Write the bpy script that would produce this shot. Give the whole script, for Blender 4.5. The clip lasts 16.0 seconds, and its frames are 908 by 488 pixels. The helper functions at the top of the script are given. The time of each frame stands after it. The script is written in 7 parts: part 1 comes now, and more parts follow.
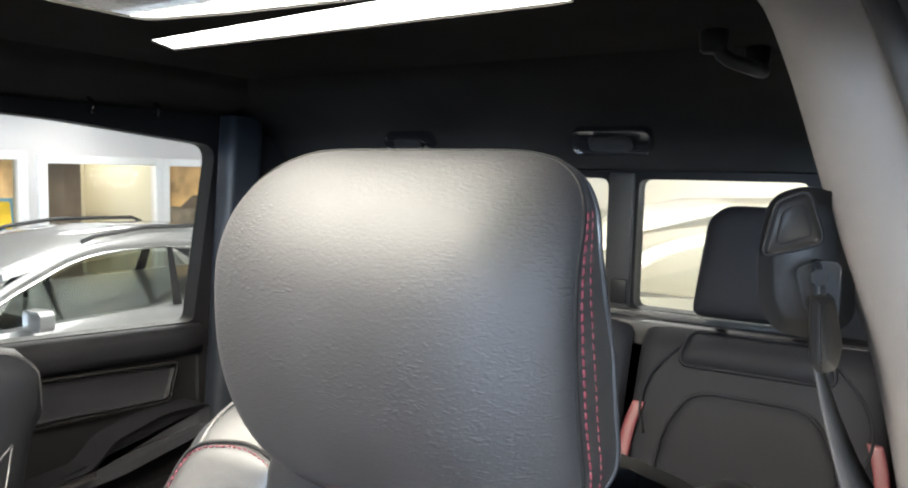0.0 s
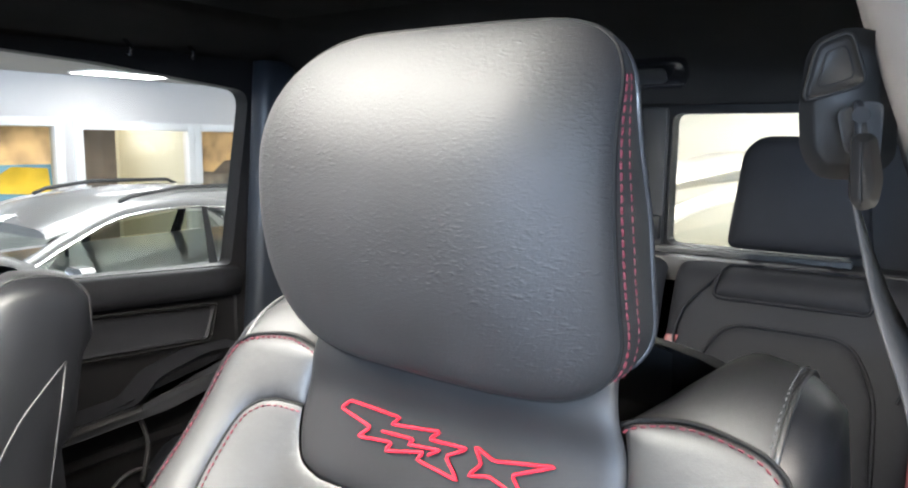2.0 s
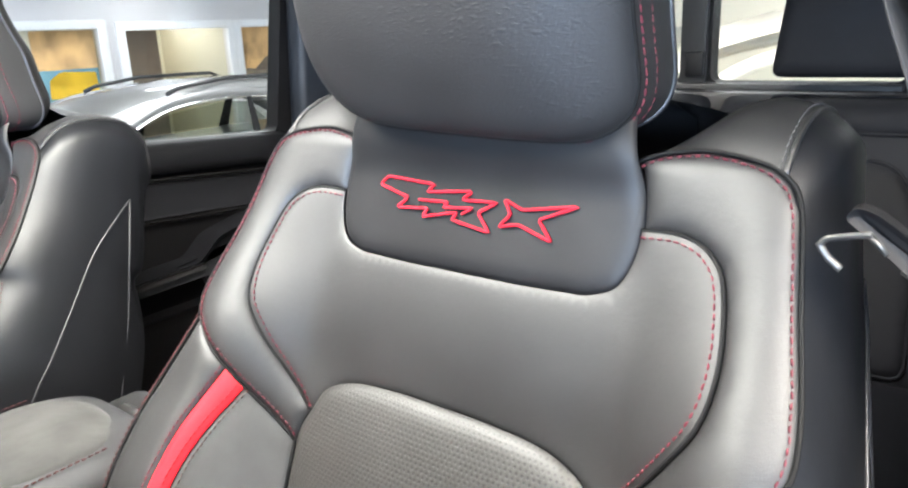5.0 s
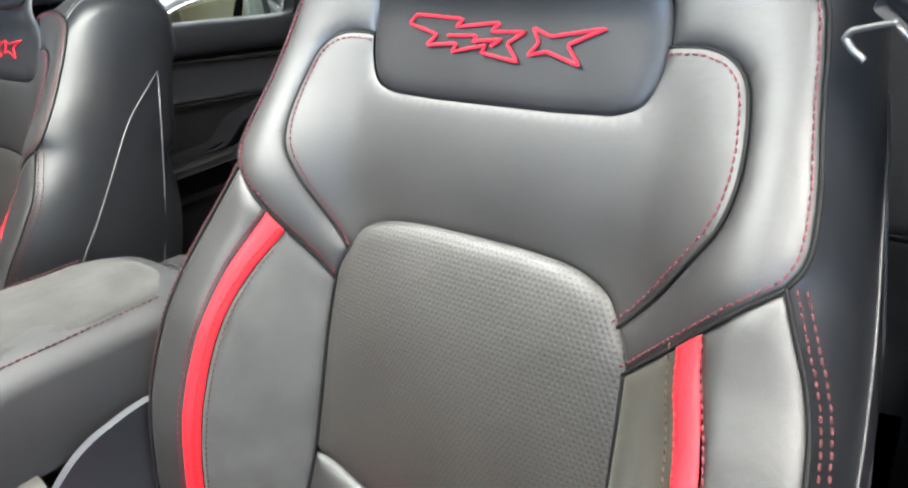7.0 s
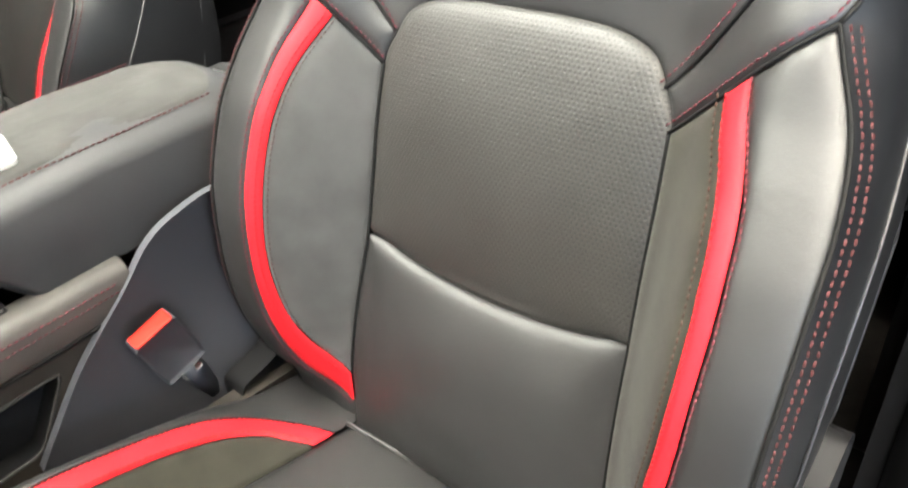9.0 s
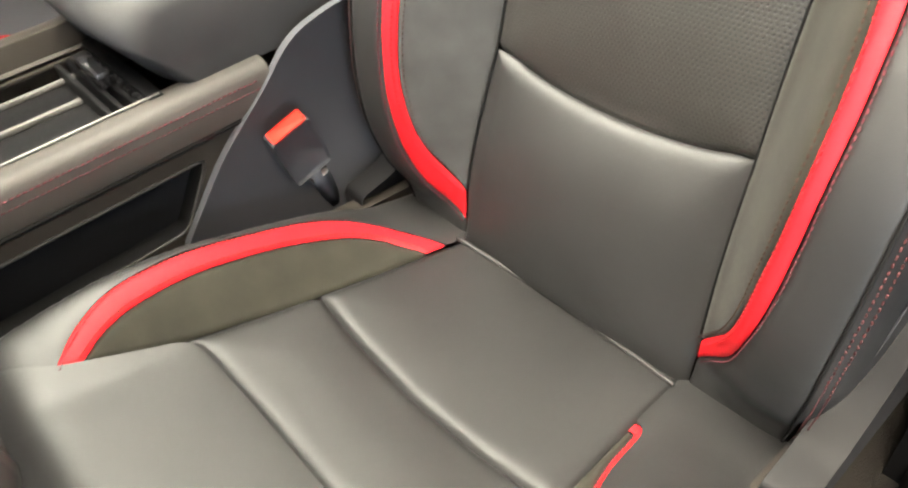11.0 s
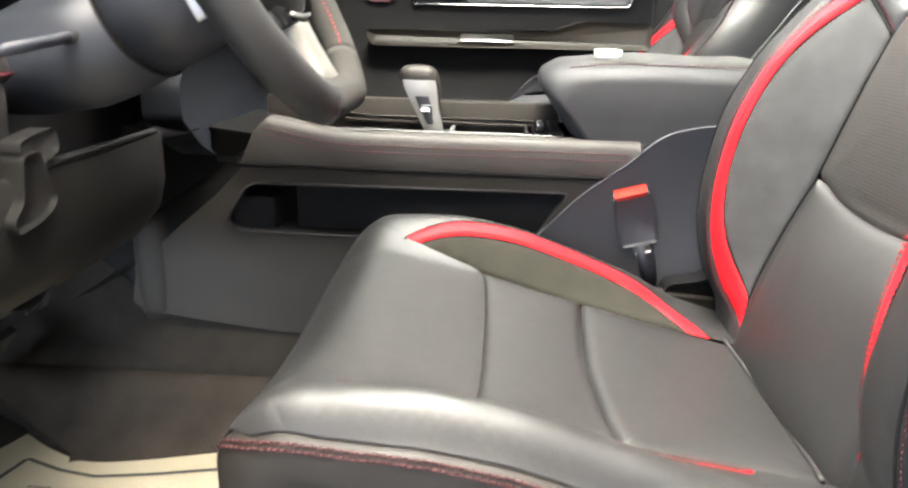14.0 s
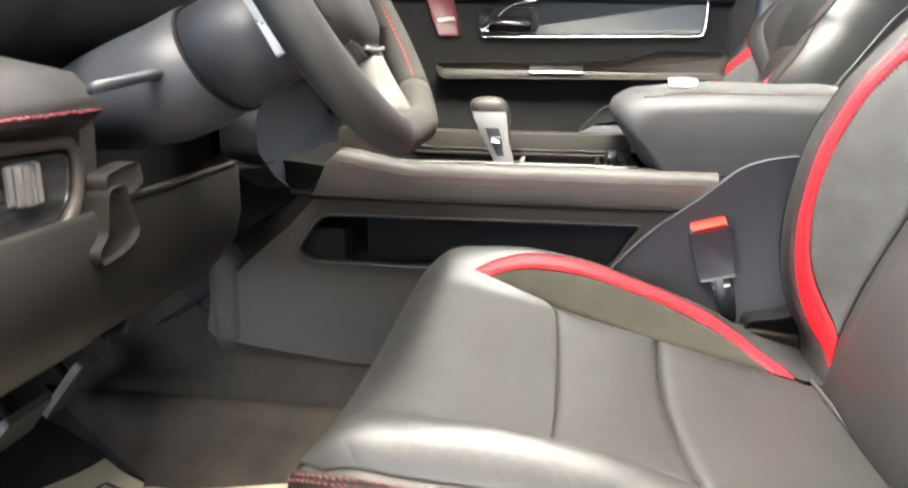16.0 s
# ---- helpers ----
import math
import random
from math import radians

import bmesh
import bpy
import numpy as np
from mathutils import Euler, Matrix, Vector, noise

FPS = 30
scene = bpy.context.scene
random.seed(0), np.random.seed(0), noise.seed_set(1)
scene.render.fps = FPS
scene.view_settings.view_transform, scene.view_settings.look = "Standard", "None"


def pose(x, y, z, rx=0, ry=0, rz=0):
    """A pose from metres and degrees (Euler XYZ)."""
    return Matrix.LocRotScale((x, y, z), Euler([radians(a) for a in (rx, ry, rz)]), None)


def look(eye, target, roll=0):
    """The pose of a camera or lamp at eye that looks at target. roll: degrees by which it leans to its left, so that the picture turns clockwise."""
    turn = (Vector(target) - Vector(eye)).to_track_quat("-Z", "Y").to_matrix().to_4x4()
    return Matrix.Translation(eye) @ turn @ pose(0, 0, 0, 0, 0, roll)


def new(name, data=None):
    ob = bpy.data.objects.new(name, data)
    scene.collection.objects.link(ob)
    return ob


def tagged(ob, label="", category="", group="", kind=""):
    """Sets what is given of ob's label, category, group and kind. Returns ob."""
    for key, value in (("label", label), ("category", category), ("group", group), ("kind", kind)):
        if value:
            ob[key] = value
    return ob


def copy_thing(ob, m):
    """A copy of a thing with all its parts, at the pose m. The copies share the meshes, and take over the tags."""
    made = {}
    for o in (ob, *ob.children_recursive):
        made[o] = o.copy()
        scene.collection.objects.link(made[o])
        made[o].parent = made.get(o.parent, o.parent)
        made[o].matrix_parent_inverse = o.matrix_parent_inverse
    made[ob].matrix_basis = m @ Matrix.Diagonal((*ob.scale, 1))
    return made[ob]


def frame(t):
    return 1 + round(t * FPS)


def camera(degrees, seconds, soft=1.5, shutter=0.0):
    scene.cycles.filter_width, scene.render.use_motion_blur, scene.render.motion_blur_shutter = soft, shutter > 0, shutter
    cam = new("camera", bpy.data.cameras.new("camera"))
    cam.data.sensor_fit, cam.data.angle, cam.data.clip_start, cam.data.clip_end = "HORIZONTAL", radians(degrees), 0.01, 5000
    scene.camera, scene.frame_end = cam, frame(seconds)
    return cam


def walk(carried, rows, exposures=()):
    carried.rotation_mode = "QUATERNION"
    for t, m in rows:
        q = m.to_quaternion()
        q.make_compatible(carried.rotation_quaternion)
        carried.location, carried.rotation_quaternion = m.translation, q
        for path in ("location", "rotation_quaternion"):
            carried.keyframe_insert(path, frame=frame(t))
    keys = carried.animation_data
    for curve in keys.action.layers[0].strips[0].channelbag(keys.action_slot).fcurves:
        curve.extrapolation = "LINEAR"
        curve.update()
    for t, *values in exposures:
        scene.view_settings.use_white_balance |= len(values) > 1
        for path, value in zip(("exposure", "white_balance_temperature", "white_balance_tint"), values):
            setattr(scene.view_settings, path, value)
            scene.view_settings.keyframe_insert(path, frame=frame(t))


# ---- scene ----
cam = camera(63.6, 16.0, 2.1, 0.5)
PATH = [
    (0, (0.31, -0.168, 1.274), (-0.743, 1.522, 1.084), 1.3),
    (0.5, (0.308, -0.17, 1.262), (-0.755, 1.512, 1.062), 1.3),
    (1, (0.307, -0.172, 1.245), (-0.768, 1.5, 1.023), 1.3),
    (1.5, (0.309, -0.18, 1.224), (-0.785, 1.476, 0.969), 1.0),
    (2, (0.315, -0.187, 1.209), (-0.798, 1.45, 0.926), 0.6),
    (2.5, (0.325, -0.2, 1.197), (-0.808, 1.417, 0.878), 0.1),
    (3, (0.335, -0.206, 1.182), (-0.816, 1.391, 0.832), -0.5),
    (3.5, (0.345, -0.208, 1.165), (-0.825, 1.365, 0.771), -1.2),
    (4, (0.35, -0.209, 1.148), (-0.829, 1.344, 0.702), -1.7),
    (4.2, (0.352, -0.21, 1.141), (-0.83, 1.333, 0.67), -2.0),
    (6.3, (0.363, -0.244, 1.084), (-0.829, 1.188, 0.357), -3.7),
    (6.5, (0.365, -0.247, 1.081), (-0.824, 1.172, 0.323), -4.0),
    (7, (0.374, -0.263, 1.068), (-0.81, 1.128, 0.255), -4.5),
    (7.5, (0.378, -0.274, 1.051), (-0.798, 1.073, 0.155), -5.0),
    (8, (0.38, -0.286, 1.039), (-0.782, 1.014, 0.059), -5.6),
    (8.5, (0.383, -0.307, 1.033), (-0.753, 0.934, -0.05), -6.1),
    (9, (0.39, -0.328, 1.023), (-0.737, 0.851, -0.135), -6.6),
    (9.5, (0.394, -0.347, 1.012), (-0.723, 0.736, -0.245), -7.5),
    (10, (0.398, -0.37, 0.997), (-0.718, 0.626, -0.331), -8.2),
    (10.2, (0.402, -0.376, 0.993), (-0.721, 0.567, -0.367), -9.0),
    (12.3, (0.458, -0.474, 0.939), (-0.932, 0.187, -0.338), -4.9),
    (12.5, (0.490, -0.468, 0.934), (-1.0, 0.149, -0.248), -4.0),
    (13, (0.622, -0.385, 0.906), (-1.104, -0.017, -0.03), -2.7),
    (13.5, (0.764, -0.307, 0.800), (-1.121, -0.289, 0.14), -0.3),
    (14, (0.836, -0.318, 0.739), (-1.073, -0.424, 0.157), 1.7),
    (14.5, (0.879, -0.341, 0.676), (-1.039, -0.483, 0.126), 3.1),
    (15, (0.887, -0.337, 0.671), (-1.027, -0.519, 0.119), 2.4),
    (15.5, (0.871, -0.328, 0.695), (-1.04, -0.561, 0.153), 1.6),
    (16, (0.824, -0.327, 0.737), (-1.09, -0.613, 0.233), 0.6),
]
walk(cam, [(t, look(eye, target, roll)) for t, eye, target, roll in PATH],
     [(0.0, 1.0, 6300, 12), (1.5, 1.05, 6050, 13), (2.5, 1.06, 6000, 13), (4.0, 0.86, 5980, 13), (7.0, 0.86, 5750, 10), (8.5, 0.90, 5950, 9), (9.5, 0.93, 6350, 9), (10.2, 0.94, 6700, 9), (12.5, 1.06, 6000, 12), (14.0, 1.33, 6050, 12), (14.5, 1.36, 6100, 12), (16.0, 1.50, 6100, 12)])

# ---- light ----
world = bpy.data.worlds.new("world")
scene.world = world
world.use_nodes = True
wn = world.node_tree.nodes
sky = wn.new("ShaderNodeTexSky")
sky.sky_type, sky.sun_disc, sky.sun_elevation, sky.sun_rotation = "NISHITA", False, radians(35), radians(110)
world.node_tree.links.new(sky.outputs[0], wn["Background"].inputs[0])
wn["Background"].inputs[1].default_value = 0.1


def area(name, m, sx, sy, power, color):
    d = bpy.data.lights.new(name, "AREA")
    d.shape, d.size, d.size_y, d.energy, d.color = "RECTANGLE", sx, sy, power, color
    ob = new(name, d)
    ob.matrix_world = m
    return ob


# daylight through the glazed shop front, and the wall of glass at its side
area("shop_front_daylight", look((8.7, -5.4, 1.45), (0, 0.0, 0.8)), 6.0, 1.1, 720, (0.78, 0.89, 1.0))
area("side_glazing_daylight", look((3.4, -8.5, 1.40), (0, 0, 0.8)), 6.0, 1.1, 1450, (0.66, 0.82, 1.0))
# area lamps added out of view under the ceiling, to light seats from above
area("added_door_side_light", look((0.88, -0.30, 2.06), (0.8, -0.25, 0.0)), 0.8, 1.7, 100, (1.0, 0.88, 0.68))
area("added_overhead_light", look((-0.1, -0.50, 2.06), (-0.1, -0.30, 0.0)), 2.0, 1.4, 325, (1.0, 0.91, 0.77))

# lamp added to brighten the cream wall behind the rear window
area("added_north_wall_light", look((-0.5, 9.6, 2.06), (-0.5, 11.5, 0.0)), 2.4, 1.2, 160, (1.0, 0.93, 0.80))

# ---- materials ----
MATS = {}


def mat(name, color, rough=0.5, metal=0.0, bump=(), tint=0.0, tint_scale=8.0, spec=0.5, coat=0.0, emit=0.0, sheen=0.0):
    """A procedural surface: bump is a list of (kind, scale, strength, distance, stretch)."""
    m = bpy.data.materials.new(name)
    m.use_nodes = True
    nt = m.node_tree
    b = nt.nodes["Principled BSDF"]
    b.inputs["Base Color"].default_value = (*color, 1)
    b.inputs["Roughness"].default_value = rough
    b.inputs["Metallic"].default_value = metal
    b.inputs["Specular IOR Level"].default_value = spec
    b.inputs["Coat Weight"].default_value = coat
    b.inputs["Coat Roughness"].default_value = 0.05
    b.inputs["Sheen Weight"].default_value = sheen
    if emit:
        b.inputs["Emission Color"].default_value = (*color, 1)
        b.inputs["Emission Strength"].default_value = emit
    co = nt.nodes.new("ShaderNodeTexCoord")
    if tint:
        big = nt.nodes.new("ShaderNodeTexNoise")
        big.inputs["Scale"].default_value, big.inputs["Detail"].default_value = tint_scale, 5
        nt.links.new(co.outputs["Object"], big.inputs["Vector"])
        ramp = nt.nodes.new("ShaderNodeValToRGB")
        for el, f, p in zip(ramp.color_ramp.elements, (1 - tint, 1 + tint), (0.3, 0.7)):
            el.color, el.position = (*[min(1, c * f) for c in color], 1), p
        nt.links.new(big.outputs["Fac"], ramp.inputs["Fac"])
        nt.links.new(ramp.outputs["Color"], b.inputs["Base Color"])
        rr = nt.nodes.new("ShaderNodeMapRange")
        rr.inputs["To Min"].default_value, rr.inputs["To Max"].default_value = max(0.02, rough - 0.07), min(1, rough + 0.07)
        nt.links.new(big.outputs["Fac"], rr.inputs["Value"])
        nt.links.new(rr.outputs["Result"], b.inputs["Roughness"])
    last = None
    for kind, scale, strength, dist, stretch in bump:
        mp = nt.nodes.new("ShaderNodeMapping")
        mp.inputs["Scale"].default_value = stretch
        nt.links.new(co.outputs["Object"], mp.inputs["Vector"])
        if kind == "noise":
            tx = nt.nodes.new("ShaderNodeTexNoise")
            tx.inputs["Detail"].default_value = 4
            out = tx.outputs["Fac"]
        elif kind == "wrinkle":
            tx = nt.nodes.new("ShaderNodeTexNoise")
            tx.noise_type = "RIDGED_MULTIFRACTAL"
            tx.inputs["Detail"].default_value = 3
            tx.inputs["Distortion"].default_value = 0.5
            patch = nt.nodes.new("ShaderNodeTexNoise")
            patch.inputs["Scale"].default_value = 7.0
            nt.links.new(co.outputs["Object"], patch.inputs["Vector"])
            grade = nt.nodes.new("ShaderNodeMapRange")
            grade.inputs["From Min"].default_value, grade.inputs["From Max"].default_value = 0.45, 0.62
            grade.inputs["To Min"].default_value = 0.06
            nt.links.new(patch.outputs["Fac"], grade.inputs["Value"])
            both = nt.nodes.new("ShaderNodeMath")
            both.operation = "MULTIPLY"
            nt.links.new(tx.outputs["Fac"], both.inputs[0])
            nt.links.new(grade.outputs["Result"], both.inputs[1])
            out = both.outputs[0]
        else:
            tx = nt.nodes.new("ShaderNodeTexVoronoi")
            tx.feature = "DISTANCE_TO_EDGE" if kind == "cells" else "F1"
            out = tx.outputs["Distance"]
        tx.inputs["Scale"].default_value = scale
        nt.links.new(mp.outputs["Vector"], tx.inputs["Vector"])
        bp = nt.nodes.new("ShaderNodeBump")
        bp.inputs["Strength"].default_value, bp.inputs["Distance"].default_value = strength, dist
        nt.links.new(out, bp.inputs["Height"])
        if last:
            nt.links.new(last.outputs["Normal"], bp.inputs["Normal"])
        last = bp
    if last:
        nt.links.new(last.outputs["Normal"], b.inputs["Normal"])
    MATS[name] = m
    return m


ONE = (1, 1, 1)
GRAIN = [("cells", 700, 0.25, 0.0006, ONE), ("noise", 160, 0.10, 0.001, ONE)]
leather = mat("black_leather", (0.0120, 0.0119, 0.0119), 0.50, spec=0.50, bump=GRAIN + [("noise", 26, 0.16, 0.004, ONE), ("wrinkle", 95, 0.16, 0.0007, (0.7, 0.7, 1.2))], tint=0.16, tint_scale=14)
leather_worn = mat("creased_leather", (0.0045, 0.0045, 0.0050), 0.60, spec=0.42, tint=0.16, tint_scale=16,
                   bump=[("wrinkle", 400, 0.50, 0.0010, (0.40, 0.40, 1.15)), ("noise", 420, 0.25, 0.0010, (0.6, 0.6, 1.3)), ("cells", 600, 0.25, 0.0006, ONE)])
perforated = mat("perforated_leather", (0.0195, 0.0188, 0.0172), 0.48, bump=GRAIN + [("noise", 22, 0.16, 0.004, (0.6, 1, 1.6))], tint=0.14, tint_scale=14)
# one suede in two tones: olive for warm light, paler grey for cool
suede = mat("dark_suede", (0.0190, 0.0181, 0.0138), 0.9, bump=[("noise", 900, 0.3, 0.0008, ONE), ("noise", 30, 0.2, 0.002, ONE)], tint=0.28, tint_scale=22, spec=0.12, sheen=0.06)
suede_cool_lit = mat("cool_lit_suede", (0.040, 0.040, 0.040), 0.92, bump=[("noise", 900, 0.3, 0.0008, ONE)], tint=0.25, tint_scale=18, spec=0.15, sheen=0.2)
leather_lid = mat("armrest_leather", (0.025, 0.0248, 0.0262), 0.58, bump=GRAIN, tint=0.14, tint_scale=14, spec=0.32)
suede_lid = mat("armrest_suede", (0.034, 0.0335, 0.032), 0.92, bump=[("noise", 900, 0.3, 0.0008, ONE), ("noise", 22, 0.5, 0.004, (1, 0.5, 1))], tint=0.28, tint_scale=20, spec=0.15, sheen=0.12)
red = mat("red_leather", (0.50, 0.011, 0.017), 0.55, spec=0.15, bump=GRAIN, tint=0.08, tint_scale=20)
rim_suede = mat("rim_suede", (0.036, 0.034, 0.031), 0.88, bump=[("noise", 900, 0.3, 0.0008, ONE)], tint=0.2, tint_scale=18, spec=0.15)
shield_plastic = mat("shield_plastic", (0.0220, 0.0188, 0.0155), 0.5, bump=[("cells", 800, 0.3, 0.0005, ONE)], tint=0.12, tint_scale=6, spec=0.35)
pale_piping = mat("pale_piping", (0.016, 0.016, 0.0175), 0.4, tint=0.08, tint_scale=30)
piping_leather = mat("seam_leather", (0.0035, 0.0035, 0.0035), 0.75, spec=0.15, tint=0.12, tint_scale=20)
console_plastic = mat("console_plastic", (0.0235, 0.0208, 0.0180), 0.62, bump=[("cells", 800, 0.3, 0.0005, ONE)], tint=0.14, tint_scale=6, spec=0.18)
knee_plastic = mat("knee_plastic", (0.009, 0.0087, 0.0082), 0.48, bump=[("cells", 800, 0.3, 0.0005, (1, 1, 1))], tint=0.15, tint_scale=6, spec=0.2)
cream_metal = mat("cream_satin_metal", (0.20, 0.193, 0.175), 0.5, 0.5, tint=0.06, tint_scale=30)
dull_thread = mat("dull_red_thread", (0.036, 0.010, 0.011), 0.75, spec=0.15, tint=0.15, tint_scale=120)
red_trim = mat("dull_red_trim", (0.060, 0.008, 0.011), 0.5, tint=0.12, tint_scale=30)
red_thread = mat("red_thread", (0.075, 0.014, 0.020), 0.7, spec=0.15, bump=[("noise", 1500, 0.4, 0.0005, ONE)], tint=0.15, tint_scale=120)
emblem_thread = mat("emblem_thread", (0.38, 0.010, 0.020), 0.7, spec=0.15, bump=[("noise", 1500, 0.4, 0.0005, ONE)], tint=0.15, tint_scale=120)
deep_thread = mat("deep_red_thread", (0.22, 0.006, 0.010), 0.7, spec=0.15, tint=0.15, tint_scale=120)
dark_thread = mat("dark_thread", (0.03, 0.03, 0.03), 0.65, tint=0.2, tint_scale=120)
tan_thread = mat("faded_thread", (0.032, 0.018, 0.014), 0.85, spec=0.1, tint=0.2, tint_scale=120)
black_plastic = mat("black_plastic", (0.006, 0.006, 0.0065), 0.5, bump=[("cells", 900, 0.3, 0.0005, ONE)], tint=0.15, tint_scale=6, spec=0.15)
grey_plastic = mat("grey_plastic", (0.021, 0.021, 0.021), 0.46, bump=[("cells", 800, 0.3, 0.0005, ONE)], tint=0.15, tint_scale=6, spec=0.22)
dark_trim = mat("dark_trim", (0.022, 0.0212, 0.0205), 0.5, bump=[("cells", 800, 0.3, 0.0005, ONE)], tint=0.15, tint_scale=6, spec=0.2)
black_trim = mat("warm_black_trim", (0.0060, 0.0054, 0.0048), 0.46, bump=[("cells", 800, 0.3, 0.0005, ONE)], tint=0.15, tint_scale=6, spec=0.14)
wheel_silver = mat("ridged_silver", (0.17, 0.166, 0.16), 0.5, 0.6, tint=0.06, tint_scale=30)
# darker copy of the leather, for the shade over the rear bench
shaded_black = mat("rear_shade_black", (0.0055, 0.006, 0.0075), 0.7, bump=GRAIN, tint=0.16, tint_scale=14, spec=0.12)
# seat leather darkened in colour for flanks turned away from the light
shaded_side_leather = mat("shaded_side_leather", (0.0048, 0.0052, 0.0062), 0.42, spec=0.34, bump=GRAIN, tint=0.16, tint_scale=14)
bezel_plastic = mat("bezel_plastic", (0.038, 0.033, 0.0285), 0.5, bump=[("cells", 800, 0.3, 0.0005, ONE)], tint=0.12, tint_scale=6, spec=0.3)
# seat leather toned brown, carrying the warm light on the skirts
brown_lit_leather = mat("brown_lit_leather", (0.0150, 0.0130, 0.0112), 0.52, spec=0.25, bump=GRAIN, tint=0.16, tint_scale=14)
# darker matte pad leather, deepened further for the headrest's shadow
shaded_pad_leather = mat("shaded_pad_leather", (0.0054, 0.0054, 0.0058), 0.52, spec=0.32, bump=GRAIN, tint=0.16, tint_scale=14)
band_leather = mat("band_leather", (0.045, 0.0410, 0.0378), 0.6, spec=0.32, bump=GRAIN, tint=0.16, tint_scale=10)
dull_steel = mat("dull_steel", (0.055, 0.055, 0.052), 0.38, 0.6, tint=0.1, tint_scale=40)
blue_plastic = mat("slate_plastic", (0.025, 0.0285, 0.037), 0.46, bump=[("cells", 800, 0.3, 0.0005, ONE)], tint=0.14, tint_scale=6, spec=0.5)
shield_slate = mat("shield_slate", (0.044, 0.0455, 0.0525), 0.55, bump=[("cells", 800, 0.3, 0.0005, ONE)], tint=0.12, tint_scale=6, spec=0.4)
pillar_slate = mat("dark_slate_plastic", (0.010, 0.0125, 0.017), 0.5, bump=[("cells", 800, 0.3, 0.0005, ONE)], tint=0.14, tint_scale=6, spec=0.35)
door_vinyl = mat("door_vinyl", (0.0078, 0.0082, 0.0098), 0.58, bump=GRAIN, tint=0.16, tint_scale=14, spec=0.22)
gloss_black = mat("gloss_black", (0.012, 0.012, 0.013), 0.12, tint=0.1, coat=0.4)
satin = mat("satin_metal", (0.42, 0.415, 0.40), 0.30, 1.0, tint=0.08, tint_scale=30)
buckle_grey = mat("buckle_grey", (0.036, 0.039, 0.046), 0.5, bump=[("cells", 900, 0.3, 0.0005, ONE)], tint=0.12, tint_scale=9, spec=0.35)
lever_silver = mat("lever_silver", (0.30, 0.296, 0.285), 0.36, 0.35, tint=0.05, tint_scale=30)
chrome = mat("chrome", (0.55, 0.55, 0.55), 0.12, 1.0)
headlining = mat("black_headlining", (0.023, 0.0222, 0.021), 0.95, bump=[("noise", 700, 0.4, 0.0008, ONE)], tint=0.2, tint_scale=5, spec=0.03)
pillar_cloth = mat("grey_pillar_trim", (0.098, 0.093, 0.090), 0.85, bump=[("noise", 1100, 0.35, 0.0006, (1, 1, 0.25)), ("noise", 20, 0.1, 0.002, ONE)], tint=0.07, tint_scale=9, spec=0.2)
mat_brown = mat("brown_mat", (0.028, 0.0232, 0.0188), 0.95, bump=[("noise", 420, 0.9, 0.003, ONE), ("noise", 40, 0.3, 0.004, ONE)], tint=0.25, tint_scale=12, spec=0.08)
carpet = mat("dark_carpet", (0.018, 0.0158, 0.0136), 0.97, bump=[("noise", 420, 0.9, 0.003, ONE), ("noise", 40, 0.3, 0.004, ONE)], tint=0.18, tint_scale=30, spec=0.05)
webbing = mat("belt_webbing", (0.017, 0.0155, 0.014), 0.7, bump=[("noise", 500, 0.5, 0.0006, (1, 1, 3))], tint=0.12, tint_scale=40)
paper = mat("mat_paper", (0.245, 0.215, 0.150), 0.85, bump=[("noise", 26, 0.5, 0.004, ONE), ("noise", 300, 0.15, 0.0006, ONE)], tint=0.05, tint_scale=14)
ink = mat("black_ink", (0.02, 0.018, 0.016), 0.8)
ink_pale = mat("pale_ink", (0.215, 0.19, 0.135), 0.8)
white_card = mat("white_card", (0.42, 0.42, 0.405), 0.35, tint=0.05, tint_scale=40)
button_red = mat("buckle_red", (0.50, 0.022, 0.012), 0.75, spec=0.15, tint=0.05)
wall_paint = mat("wall_paint", (0.60, 0.575, 0.565), 0.8, bump=[("noise", 120, 0.1, 0.001, ONE)], tint=0.03, tint_scale=0.6)
ceiling_paint = mat("ceiling_tiles", (0.42, 0.405, 0.39), 0.9, bump=[("noise", 200, 0.2, 0.001, ONE)], tint=0.05, tint_scale=0.8)
white_trim = mat("white_trim", (0.80, 0.79, 0.78), 0.4, tint=0.03, tint_scale=2)
beige_wall = mat("beige_wall", (0.55, 0.50, 0.37), 0.8, tint=0.05, tint_scale=0.8)
brown_door = mat("brown_door", (0.15, 0.11, 0.075), 0.5, bump=[("noise", 14, 0.2, 0.002, (6, 6, 0.4))], tint=0.18, tint_scale=6)
floor_tile = mat("floor_tile", (0.24, 0.23, 0.22), 0.22, tint=0.08, tint_scale=1.5)
bright_trim = mat("bright_trim", (0.8, 0.8, 0.8), 0.2, 1.0, tint=0.04)
silver_paint = mat("silver_paint", (0.165, 0.165, 0.165), 0.32, 0.4, coat=0.8, tint=0.03, tint_scale=3)
cream_paint = mat("cream_paint", (0.62, 0.57, 0.46), 0.5, coat=0.15, tint=0.03, tint_scale=2)
# pedal rubber made paler, for light that misses the footwell
lit_pedal_rubber = mat("lit_pedal_rubber", (0.060, 0.057, 0.053), 0.75, tint=0.15, tint_scale=30)
